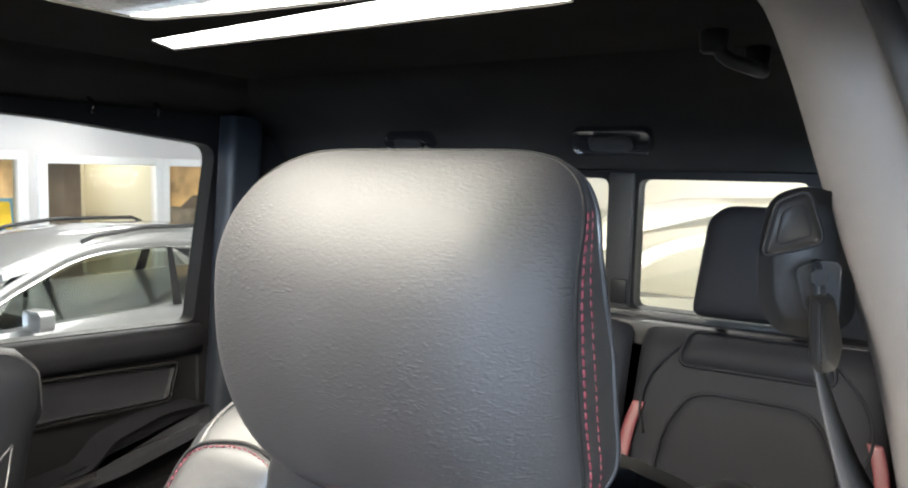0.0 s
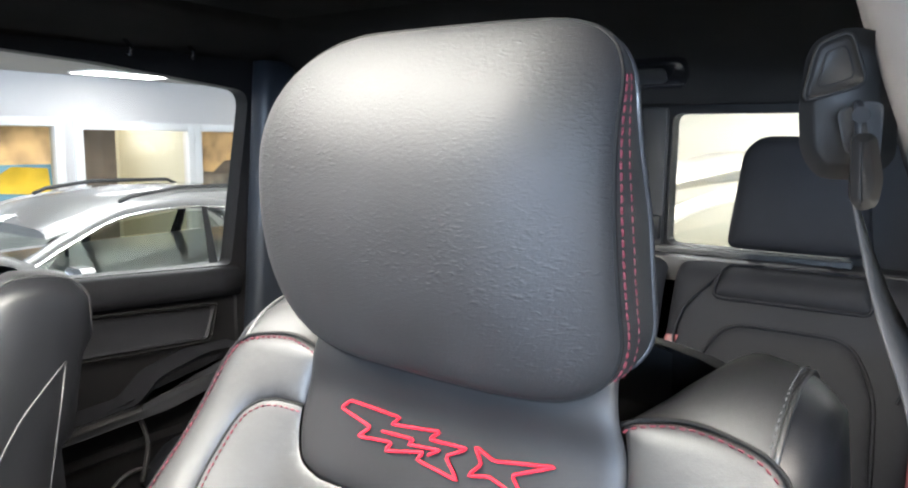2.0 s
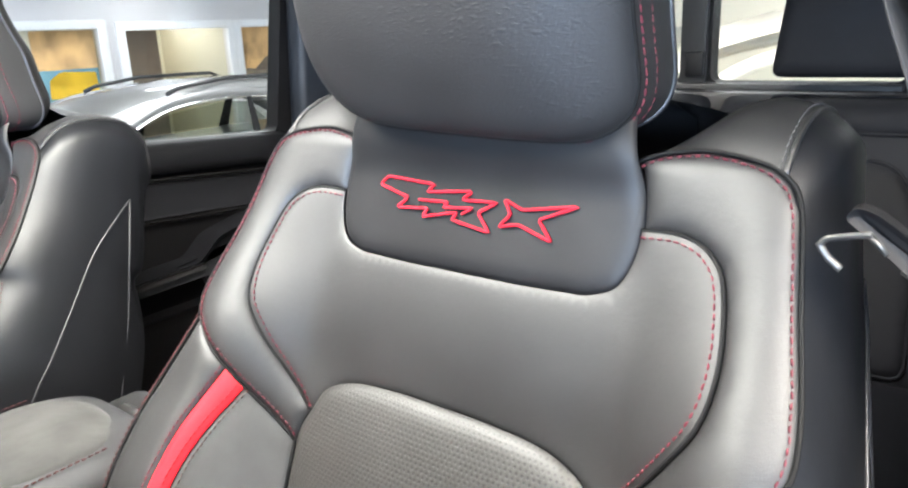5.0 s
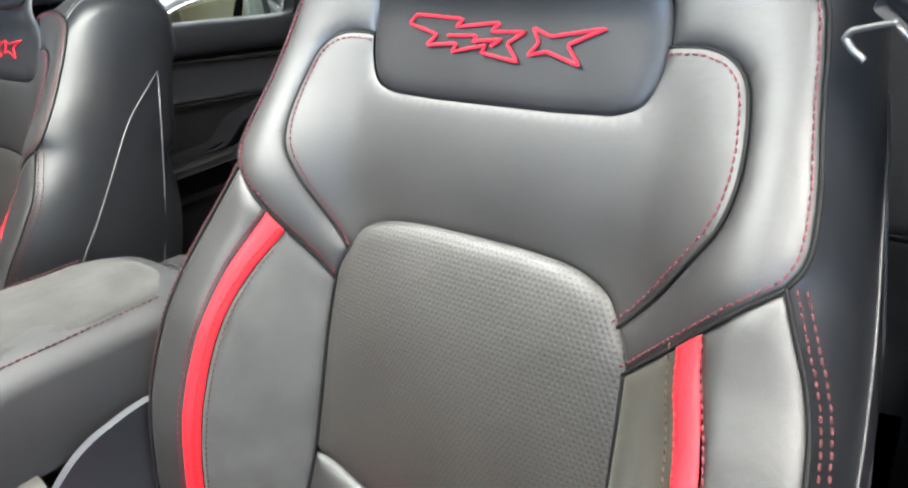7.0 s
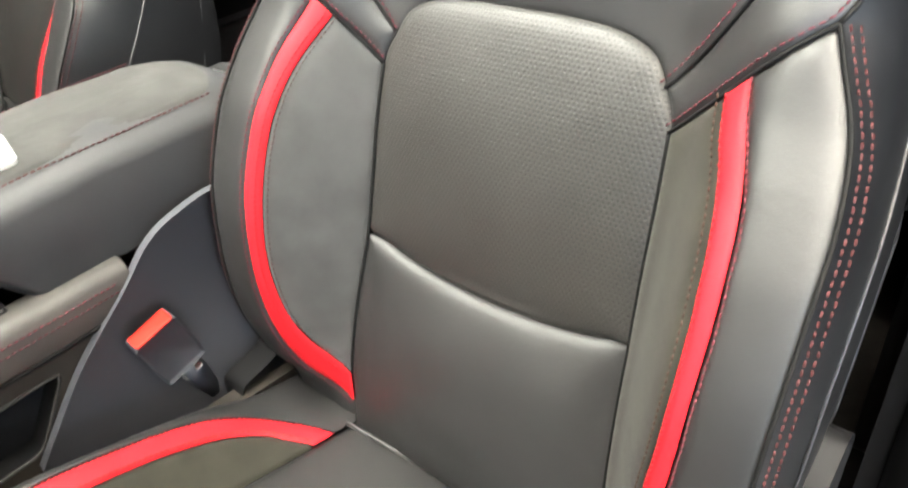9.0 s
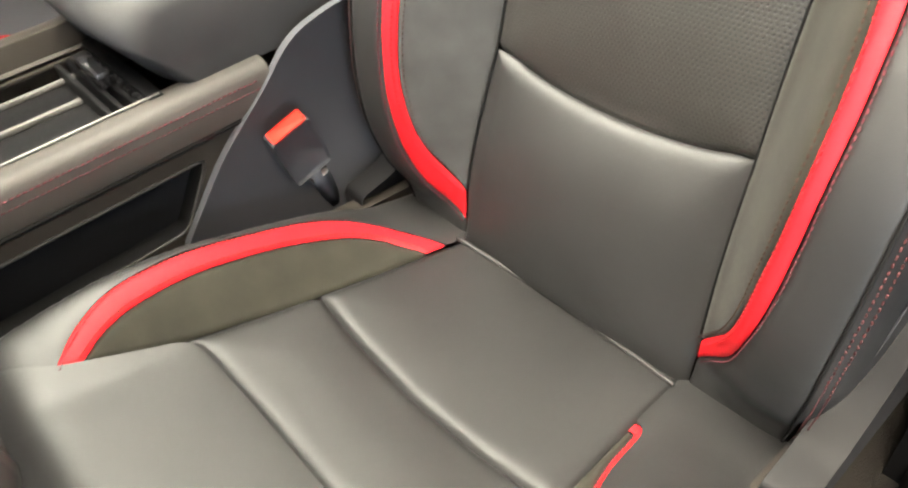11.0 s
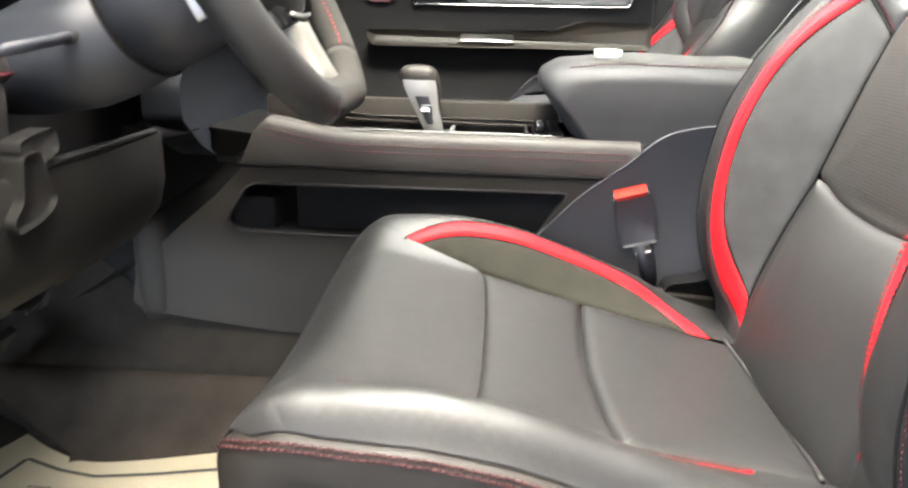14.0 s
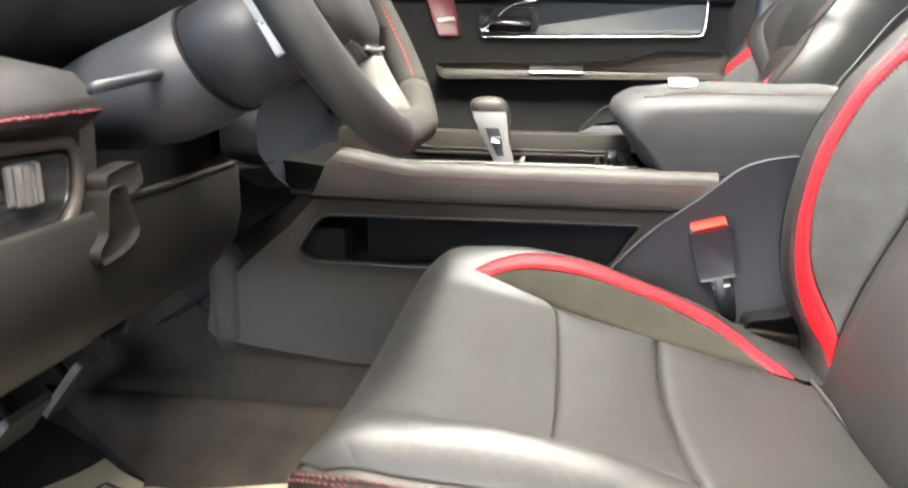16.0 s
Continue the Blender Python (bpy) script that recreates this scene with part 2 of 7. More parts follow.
cream_wall = mat("cream_wall", (0.80, 0.73, 0.58), 0.8, bump=[("noise", 120, 0.1, 0.001, ONE)], tint=0.05, tint_scale=0.5)
tyre_rubber = mat("tyre_rubber", (0.02, 0.02, 0.02), 0.8, tint=0.2, tint_scale=20)
poster_blue = mat("poster_sky", (0.20, 0.38, 0.44), 0.5, tint=0.3, tint_scale=1.2)
poster_rock = mat("poster_rock", (0.22, 0.18, 0.13), 0.5, tint=0.6, tint_scale=3)
poster_yellow = mat("poster_yellow", (0.80, 0.50, 0.03), 0.5, tint=0.25, tint_scale=3)
poster_orange = mat("poster_orange", (0.62, 0.38, 0.16), 0.5, tint=0.5, tint_scale=2.5)
tube_light = mat("light_panel", (1.0, 0.97, 0.90), 0.5, emit=8.0)


def dots(m, pitch=0.0051, radius=0.23):
    """Punched holes on a staggered grid, laid out in metres over the panel."""
    nt = m.node_tree
    b = nt.nodes["Principled BSDF"]
    uv = nt.nodes.new("ShaderNodeTexCoord")

    def vec(op, a, bb):
        n = nt.nodes.new("ShaderNodeVectorMath")
        n.operation = op
        nt.links.new(a, n.inputs[0])
        n.inputs[1].default_value = bb
        return n

    def grid(shift):
        s = vec("MULTIPLY", uv.outputs["UV"], (1 / pitch, 0.577 / pitch, 0))
        s = vec("ADD", s.outputs[0], (shift, shift, 0))
        s = vec("FRACTION", s.outputs[0], (0, 0, 0))
        s = vec("SUBTRACT", s.outputs[0], (0.5, 0.5, 0))
        s = vec("MULTIPLY", s.outputs[0], (1, 1.733, 0))
        return vec("LENGTH", s.outputs[0], (0, 0, 0)).outputs["Value"]
    mn = nt.nodes.new("ShaderNodeMath")
    mn.operation = "MINIMUM"
    nt.links.new(grid(0.0), mn.inputs[0])
    nt.links.new(grid(0.5), mn.inputs[1])
    step = nt.nodes.new("ShaderNodeMapRange")
    step.inputs["From Min"].default_value, step.inputs["From Max"].default_value = radius - 0.06, radius + 0.06
    nt.links.new(mn.outputs[0], step.inputs["Value"])
    mix = nt.nodes.new("ShaderNodeMix")
    mix.data_type = "RGBA"
    old = b.inputs["Base Color"].links[0].from_socket
    mix.inputs["A"].default_value = (0.004, 0.004, 0.004, 1)
    nt.links.new(old, mix.inputs["B"])
    nt.links.new(step.outputs["Result"], mix.inputs["Factor"])
    nt.links.new(mix.outputs["Result"], b.inputs["Base Color"])
    bp = nt.nodes.new("ShaderNodeBump")
    bp.inputs["Strength"].default_value, bp.inputs["Distance"].default_value = 0.4, 0.0006
    nt.links.new(step.outputs["Result"], bp.inputs["Height"])
    nt.links.new(b.inputs["Normal"].links[0].from_socket, bp.inputs["Normal"])
    nt.links.new(bp.outputs["Normal"], b.inputs["Normal"])


dots(perforated)


def glass_mat(name, tint, rough=0.0):
    m = bpy.data.materials.new(name)
    m.use_nodes = True
    nt = m.node_tree
    nt.nodes.remove(nt.nodes["Principled BSDF"])
    tr, gl, mx, fr, pw, ma = (nt.nodes.new("ShaderNode" + k) for k in ("BsdfTransparent", "BsdfGlossy", "MixShader", "LayerWeight", "Math", "Math"))
    tr.inputs["Color"].default_value = (*tint, 1)
    gl.inputs["Roughness"].default_value = rough + 0.01
    pw.operation, pw.inputs[1].default_value = "POWER", 5.0
    ma.operation, ma.inputs[1].default_value, ma.inputs[2].default_value = "MULTIPLY_ADD", 0.9, 0.03
    nt.links.new(fr.outputs["Facing"], pw.inputs[0])
    nt.links.new(pw.outputs[0], ma.inputs[0])
    nt.links.new(ma.outputs[0], mx.inputs[0])
    nt.links.new(tr.outputs[0], mx.inputs[1])
    nt.links.new(gl.outputs[0], mx.inputs[2])
    nt.links.new(mx.outputs[0], nt.nodes["Material Output"].inputs[0])
    return m


clear_glass = glass_mat("clear_glass", (0.93, 0.95, 0.94))
green_glass = glass_mat("green_glass", (0.92, 0.94, 0.93))
dark_glass = glass_mat("dark_glass", (0.62, 0.66, 0.62))

# ---- building tools ----
from mathutils import geometry


def empty(name, label="", category="", group="", kind="", at=(0, 0, 0)):
    ob = new(name)
    ob.empty_display_size = 0.05
    ob.location = at
    return tagged(ob, label, category, group, kind)


def part(name, me, material, parent=None, label=""):
    if isinstance(me, bmesh.types.BMesh):
        bm, me = me, bpy.data.meshes.new(name)
        bm.normal_update()
        bm.to_mesh(me)
        bm.free()
    me.materials.clear()
    me.materials.append(material)
    ob = new(name, me)
    if parent:
        ob.parent = parent
        p, place = parent, Vector()
        while p:
            place, p = place + p.location, p.parent
        ob.location = -place
    if label:
        ob["label"] = label
    return ob


def thing(name, me, material, label, category, group="", kind=""):
    return tagged(part(name, me, material), label, category, group, kind)


def mesh(verts, faces, smooth=True, uv=None, fix=True):
    me = bpy.data.meshes.new("m")
    me.from_pydata([tuple(v) for v in verts], [], faces)
    if fix:
        bm = bmesh.new()
        bm.from_mesh(me)
        bmesh.ops.recalc_face_normals(bm, faces=bm.faces[:])
        bm.to_mesh(me)
        bm.free()
    if uv is not None:
        layer = me.uv_layers.new(name="UVMap")
        for loop in me.loops:
            layer.data[loop.index].uv = uv[loop.vertex_index]
    if smooth:
        me.polygons.foreach_set("use_smooth", [True] * len(me.polygons))
    me.update()
    return me


def soften(me, angle=40):
    """Smooth shading that keeps edges sharper than the angle."""
    me.polygons.foreach_set("use_smooth", [True] * len(me.polygons))
    bm = bmesh.new()
    bm.from_mesh(me)
    for e in bm.edges:
        e.smooth = len(e.link_faces) == 2 and e.calc_face_angle(0) < radians(angle)
    bm.to_mesh(me)
    bm.free()
    return me


def hermite(pairs):
    """A smooth curve through (x, y) pairs, flat beyond its ends."""
    xs, ys = [p[0] for p in pairs], [p[1] for p in pairs]
    n = len(xs)
    ms = [0.0] * n
    for i in range(1, n - 1):
        a, b = (ys[i] - ys[i - 1]) / (xs[i] - xs[i - 1]), (ys[i + 1] - ys[i]) / (xs[i + 1] - xs[i])
        ms[i] = 0 if a * b <= 0 else 2 * a * b / (a + b)

    def f(x):
        if x <= xs[0]:
            return ys[0]
        if x >= xs[-1]:
            return ys[-1]
        i = max(k for k in range(n) if xs[k] <= x)
        h = xs[i + 1] - xs[i]
        t = (x - xs[i]) / h
        return (ys[i] * (1 + 2 * t) * (1 - t) ** 2 + ms[i] * h * t * (1 - t) ** 2 + ys[i + 1] * t * t * (3 - 2 * t) + ms[i + 1] * h * t * t * (t - 1))
    return f


def ss(a, b, x):
    k = min(1.0, max(0.0, (x - a) / (b - a)))
    return k * k * (3 - 2 * k)


def spline(pts, closed=False, n=8):
    """Catmull-Rom through the points (2D or 3D)."""
    p = [Vector(q) for q in pts]
    m, out = len(p), []
    for i in range(m if closed else m - 1):
        a, b, c, d = ((p[(i + k) % m] for k in (-1, 0, 1, 2)) if closed else (p[max(0, i - 1)], p[i], p[i + 1], p[min(m - 1, i + 2)]))
        for s in range(n):
            t = s / n
            out.append(0.5 * (2 * b + (c - a) * t + (2 * a - 5 * b + 4 * c - d) * t * t + (3 * b - a - 3 * c + d) * t ** 3))
    if not closed:
        out.append(p[-1])
    return out


def resample(pts, step, closed=False):
    pts = [Vector(p) for p in pts] + ([Vector(pts[0])] if closed else [])
    d = [0.0]
    for a, b in zip(pts, pts[1:]):
        d.append(d[-1] + (b - a).length)
    n = max(2, round(d[-1] / step))
    out, j = [], 0
    for i in range(n if closed else n + 1):
        s = d[-1] * i / n
        while j < len(d) - 2 and d[j + 1] < s:
            j += 1
        out.append(pts[j].lerp(pts[j + 1], (s - d[j]) / max(1e-9, d[j + 1] - d[j])))
    return out


def flip(pts):
    return [(-p[0], p[1]) for p in reversed(pts)]


def panel(outline, surf, groove=0.006, width=0.012, step=0.008, puff=0.0):
    """An upholstered panel: the outline's inside, meshed finely, laid on the surface, its edge drawn into the seam."""
    loop = [Vector((p[0], p[1])) for p in resample(outline, step * 0.55, True)]
    arr = np.array([tuple(p) for p in loop])
    nxt = np.roll(arr, -1, 0)
    seg = nxt - arr
    seg2 = np.maximum(1e-12, (seg ** 2).sum(1))

    def dist(q):
        t = np.clip(((q - arr) * seg).sum(1) / seg2, 0, 1)
        return float(np.sqrt((((arr + seg * t[:, None]) - q) ** 2).sum(1)).min())

    def inside(q):
        c = (arr[:, 1] > q[1]) != (nxt[:, 1] > q[1])
        xs = arr[:, 0] + (q[1] - arr[:, 1]) / np.where(np.abs(seg[:, 1]) < 1e-12, 1e-12, seg[:, 1]) * seg[:, 0]
        return bool((c & (q[0] < xs)).sum() % 2)
    pts = [Vector(p) for p in loop]
    rng = random.Random(7)
    tang = np.roll(arr, -1, 0) - np.roll(arr, 1, 0)
    tang /= np.maximum(1e-9, np.linalg.norm(tang, axis=1))[:, None]
    for off in (width * 0.16, width * 0.42):
        for i in range(0, len(arr), 1 if off < width * 0.3 else 2):
            for sgn in (1, -1):
                q = arr[i] + sgn * off * np.array((-tang[i][1], tang[i][0]))
                if inside(q) and dist(q) > off * 0.85:
                    pts.append(Vector(q))
    (x0, y0), (x1, y1) = arr.min(0), arr.max(0)
    for j in range(int((y1 - y0) / (step * 0.87)) + 1):
        for i in range(int((x1 - x0) / step) + 1):
            q = np.array((x0 + (i + 0.5 * (j % 2)) * step + rng.uniform(-1, 1) * step * 0.1, y0 + j * step * 0.87))
            if inside(q) and dist(q) > width * 0.42 + step * 0.4:
                pts.append(Vector(q))
    n = len(loop)
    vs, _, fs, *_ = geometry.delaunay_2d_cdt(pts, [(i, (i + 1) % n) for i in range(n)], [], 1, 1e-6)
    out, uv = [], []
    for v in vs:
        d = dist(np.array(v))
        k = min(1.0, d / width)
        k = math.sqrt(max(0.0, 1 - (1 - k) ** 2))
        out.append(surf(v[0], v[1], -groove * (1 - k) + puff * (1 - math.exp(-d / 0.05))))
        uv.append((v[0], v[1]))
    me = mesh(out, [tuple(f) for f in fs], True, uv, fix=False)
    if len(me.polygons):
        mid = me.polygons[len(me.polygons) // 2]
        c = sum((Vector(uv[i]) for i in mid.vertices), Vector((0, 0))) / 3
        if mid.normal.dot(surf(c[0], c[1], 0.01) - surf(c[0], c[1], 0.0)) < 0:
            me.flip_normals()
    return me


def tube(path, r, sides=8, closed=False, flat=1.0):
    """A round bead along a 3D path."""
    p = [Vector(q) for q in path]
    n, vs, fs = len(p), [], []
    up = None
    for i in range(n):
        t = (p[(i + 1) % n] - p[i - 1]) if closed else (p[min(n - 1, i + 1)] - p[max(0, i - 1)])
        t.normalize()
        if up is None:
            up = t.orthogonal().normalized()
        up = (up - t * up.dot(t)).normalized()
        side = t.cross(up)
        rr = r(i / (n - 1)) if callable(r) else r
        for k in range(sides):
            a = 2 * math.pi * k / sides
            vs.append(p[i] + rr * (math.cos(a) * up + math.sin(a) * side * flat))
    for i in range(n if closed else n - 1):
        for k in range(sides):
            a, b = i * sides + k, i * sides + (k + 1) % sides
            c, d = ((i + 1) % n) * sides + (k + 1) % sides, ((i + 1) % n) * sides + k
            fs.append((a, b, c, d))
    if not closed:
        fs += [tuple(range(sides - 1, -1, -1)), tuple((n - 1) * sides + k for k in range(sides))]
    return mesh(vs, fs)


def stitches(path, normals, length=0.0043, gap=0.0022, r=0.00062):
    """A row of sewn stitches: short raised beads, each a little askew."""
    rng = random.Random(3)
    pts, vs, fs = [Vector(p) for p in path], [], []
    d = [0.0]
    for a, b in zip(pts, pts[1:]):
        d.append(d[-1] + (b - a).length)

    def at(s):
        for j in range(len(d) - 1):
            if d[j + 1] >= s:
                k = (s - d[j]) / max(1e-9, d[j + 1] - d[j])
                return pts[j].lerp(pts[j + 1], k), Vector(normals[j]).lerp(Vector(normals[j + 1]), k).normalized()
        return pts[-1], Vector(normals[-1])
    s = 0.0
    while s + length < d[-1]:
        (a, na), (b, nb) = at(s), at(s + length)
        t = (b - a).normalized()
        w = t.cross(na).normalized() * r * 1.25
        sk = w * rng.uniform(-0.35, 0.35)
        i = len(vs)
        for c, nn, h, ww in ((a, na, 0.1, 0.6), (a.lerp(b, 0.25), na, 1.0, 1.0), (a.lerp(b, 0.75), nb, 1.0, 1.0), (b, nb, 0.1, 0.6)):
            q = c + sk * (1 if c is a else -1)
            vs += [q - w * ww - nn * r, q - w * ww * 0.5 + nn * r * h, q + w * ww * 0.5 + nn * r * h, q + w * ww - nn * r]
        for j in range(3):
            for k in range(3):
                x = i + j * 4 + k
                fs.append((x, x + 1, x + 5, x + 4))
        fs += [(i + 3, i + 2, i + 1, i), (i + 12, i + 13, i + 14, i + 15)]
        s += length + gap
    return mesh(vs, fs)


def loft(rings, closed=True, cap0=False, cap1=False):
    n, vs, fs = len(rings[0]), [], []
    for r in rings:
        vs += [Vector(p) for p in r]
    for i in range(len(rings) - 1):
        for k in range(n if closed else n - 1):
            a, b = i * n + k, i * n + (k + 1) % n
            fs.append((a, b, b + n, a + n))
    if cap0:
        fs.append(tuple(range(n - 1, -1, -1)))
    if cap1:
        fs.append(tuple(range((len(rings) - 1) * n, len(rings) * n)))
    return mesh(vs, fs)


def rounded(w, h, r, n=6):
    """A rounded rectangle, centred, as a closed 2D outline."""
    out = []
    for cx, cy, a0 in ((w / 2 - r, h / 2 - r, 0), (-w / 2 + r, h / 2 - r, 90), (-w / 2 + r, -h / 2 + r, 180), (w / 2 - r, -h / 2 + r, 270)):
        for i in range(n + 1):
            a = radians(a0 + 90 * i / n)
            out.append((cx + r * math.cos(a), cy + r * math.sin(a)))
    return out


def round_poly(pts, r, n=5):
    """A polygon with its corners rounded; r may be one radius or one for each corner."""
    out, m = [], len(pts)
    for i in range(m):
        a, b, c = Vector(pts[i - 1]), Vector(pts[i]), Vector(pts[(i + 1) % m])
        u, w = (a - b), (c - b)
        rr = r[i] if isinstance(r, (list, tuple)) else r
        k = min(rr, u.length * 0.45, w.length * 0.45)
        p, q = b + u.normalized() * k, b + w.normalized() * k
        if rr <= 0:
            out.append(tuple(b))
            continue
        for j in range(n + 1):
            t = j / n
            out.append(tuple((1 - t) ** 2 * p + 2 * t * (1 - t) * b + t * t * q))
    return out


def shrink(outline, d):
    """The outline moved inwards by d (the outline runs counter-clockwise or clockwise)."""
    p = [Vector(q) for q in outline]
    n = len(p)
    area2 = sum(p[i - 1].x * p[i].y - p[i].x * p[i - 1].y for i in range(n))
    s = 1 if area2 > 0 else -1
    out = []
    for i in range(n):
        t = (p[(i + 1) % n] - p[i - 1])
        t = t.normalized() if t.length > 1e-9 else Vector((1, 0))
        out.append(tuple(p[i] + s * d * Vector((-t.y, t.x))))
    return out


def slab(outline, m, thick, edge=0.003, steps=3):
    """A solid plate: the 2D outline in m's xy plane, thick along +z, with rounded edges both sides."""
    rings = []
    for i in range(steps + 1):
        a = math.pi / 2 * i / steps
        rings.append([m @ Vector((*q, edge * (1 - math.sin(a)))) for q in shrink(outline, edge * (1 - math.cos(math.pi / 2 - a)))])
    for i in range(steps + 1):
        a = math.pi / 2 * i / steps
        rings.append([m @ Vector((*q, thick - edge * (1 - math.cos(a)))) for q in shrink(outline, edge * (1 - math.cos(a)))])
    return soften(loft(rings, True, True, True), 50)


def box(x0, x1, y0, y1, z0, z1, bevel=0.0, seg=2):
    bm = bmesh.new()
    bmesh.ops.create_cube(bm, size=1)
    for v in bm.verts:
        v.co = Vector(((x0, x1)[v.co.x > 0], (y0, y1)[v.co.y > 0], (z0, z1)[v.co.z > 0]))
    if bevel:
        bmesh.ops.bevel(bm, geom=bm.edges[:], offset=bevel, segments=seg, affect="EDGES", profile=0.5)
    me = bpy.data.meshes.new("m")
    bm.to_mesh(me)
    bm.free()
    return soften(me, 35) if bevel else me


def moved(me, m):
    me.transform(m)
    me.update()
    return me


def cyl(a, b, r0, r1=None, sides=20, bevel=0.0):
    r1 = r0 if r1 is None else r1
    a, b = Vector(a), Vector(b)
    t = (b - a).normalized()
    up = t.orthogonal().normalized()
    sd = t.cross(up)
    rings = []
    k = bevel
    prof = [(0, r0 - k), (k, r0), (1, r1), (1, r1 - k)] if k else [(0, r0), (1, r1)]
    ln = (b - a).length
    for i, (s, r) in enumerate(prof):
        off = s if i in (0, 1) and k else (ln - k if i == 2 and k else ln)
        rings.append([a + t * off + r * (math.cos(2 * math.pi * j / sides) * up + math.sin(2 * math.pi * j / sides) * sd) for j in range(sides)])
    return soften(loft(rings, True, True, True), 50)


def wall_with_holes(axis, at, thick, span, holes):
    """A wall in the plane axis=at with rectangular or outlined openings cut through; span and holes in the other two axes."""
    a0, a1, b0, b1 = span
    loops = [[(a0, b0), (a1, b0), (a1, b1), (a0, b1)]] + holes
    pts, edges = [], []
    for lp in loops:
        i = len(pts)
        pts += [Vector(p) for p in lp]
        edges += [(i + k, i + (k + 1) % len(lp)) for k in range(len(lp))]
    vs, _, fs, *_ = geometry.delaunay_2d_cdt(pts, edges, [], 1, 1e-6)

    def hole(c):
        for lp in holes:
            ins = False
            for k in range(len(lp)):
                (xa, ya), (xb, yb) = lp[k - 1], lp[k]
                if (ya > c[1]) != (yb > c[1]) and c[0] < xa + (c[1] - ya) / (yb - ya) * (xb - xa):
                    ins = not ins
            if ins:
                return True
        return False
    fs = [tuple(f) for f in fs if not hole(sum((vs[i] for i in f), Vector((0, 0))) / len(f))]

    def place(p, d):
        return {"x": (at + d, p[0], p[1]), "y": (p[0], at + d, p[1]), "z": (p[0], p[1], at + d)}[axis]
    n = len(vs)
    verts = [place(p, 0) for p in vs] + [place(p, thick) for p in vs]
    faces = fs + [tuple(n + i for i in reversed(f)) for f in fs]
    count = {}
    for f in fs:
        for k in range(len(f)):
            e = (f[k - 1], f[k])
            count[tuple(sorted(e))] = count.get(tuple(sorted(e)), 0) + 1
    for (a, b), c in count.items():
        if c == 1:
            faces.append((a, b, b + n, a + n))
    return soften(mesh(verts, faces, False), 30)

# ---- the front seat ----
LEAN_BACK = radians(17)
B_O = Vector((0, 0.03, 0.26))
B_V = Vector((0, math.sin(LEAN_BACK), math.cos(LEAN_BACK)))
B_N = Vector((0, -math.cos(LEAN_BACK), math.sin(LEAN_BACK)))
bolster_rise = hermite([(-0.1, -0.03), (0.03, -0.005), (0.07, 0.012), (0.11, 0.05), (0.19, 0.093), (0.26, 0.110), (0.34, 0.118), (0.42, 0.108),
                        (0.49, 0.084), (0.54, 0.064), (0.60, 0.050), (0.70, 0.022), (0.80, 0.004), (0.95, 0.0)])


def back_height(u, v):
    a = abs(u)
    h = bolster_rise(v) * 0.95 * ss(0.15, 0.258, a)
    h -= 0.004 * (1 - min(1, (a / 0.16) ** 2)) * ss(0.62, 0.5, v) if v < 0.62 else 0
    h -= 0.010 * ss(0.60, 0.75, v)
    h -= 0.085 * ss(0.79, 0.90, v)
    h += 0.003 * ss(0.14, 0.20, a) * ss(0.285, 0.24, a) * ss(0.545, 0.60, v) * ss(0.80, 0.74, v)
    across = 1 - min(1, (a / 0.19) ** 2)
    if 0.02 < v < 0.295:                                # the two stuffed cushions of the insert
        h += 0.024 * math.sin(math.pi * (v - 0.02) / 0.275) ** 0.8 * across
    elif 0.295 <= v < 0.575:
        h += 0.010 * math.sin(math.pi * (v - 0.295) / 0.28) * across
    return h


def back_surf(u, v, off=0.0):
    e = 0.002
    p = B_O + Vector((u, 0, 0)) + B_V * v + B_N * back_height(u, v)
    if not off:
        return p
    gu = (back_height(u + e, v) - back_height(u - e, v)) / (2 * e)
    gv = (back_height(u, v + e) - back_height(u, v - e)) / (2 * e)
    n = (B_N - Vector((1, 0, 0)) * gu - B_V * gv).normalized()
    return p + n * off


def sunk_surf(u, v, off=0.0):
    """The upper back panel dips behind the top of the insert."""
    return back_surf(u, v, off - 0.008 * ss(0.12, 0.0, max(0.0, v - 0.575 + 0.10 * max(0.0, abs(u) - 0.09))) * ss(0.19, 0.12, abs(u)))


def pad_surf(u, v, off=0.0):
    """The badge pad stands straighter than the shoulders beside it."""
    return back_surf(u, v, off + 0.050 * ss(0.760, 0.870, v))


cushion_rise = hermite([(-0.60, 0.0), (-0.52, 0.022), (-0.46, 0.036), (-0.42, 0.046), (-0.36, 0.056), (-0.30, 0.058), (-0.20, 0.047), (-0.10, 0.030), (-0.015, 0.006), (0.1, 0.0)])


def cushion_height(x, y):
    a = abs(x)
    z = 0.309 - 0.203 * max(y, -0.50) - 0.016 * (1 - min(1, (a / 0.19) ** 2)) + cushion_rise(y) * 1.04 * ss(0.186, 0.292, a)
    z -= 0.035 * ss(0.292, 0.328, a) ** 1.5
    if y < -0.47:
        z -= 6.5 * (-0.47 - y) ** 2
    return z


def cushion_surf(x, y, off=0.0):
    e = 0.002
    p = Vector((x, y, cushion_height(x, y)))
    if not off:
        return p
    gx = (cushion_height(x + e, y) - cushion_height(x - e, y)) / (2 * e)
    gy = (cushion_height(x, y + e) - cushion_height(x, y - e)) / (2 * e)
    return p + Vector((-gx, -gy, 1)).normalized() * off


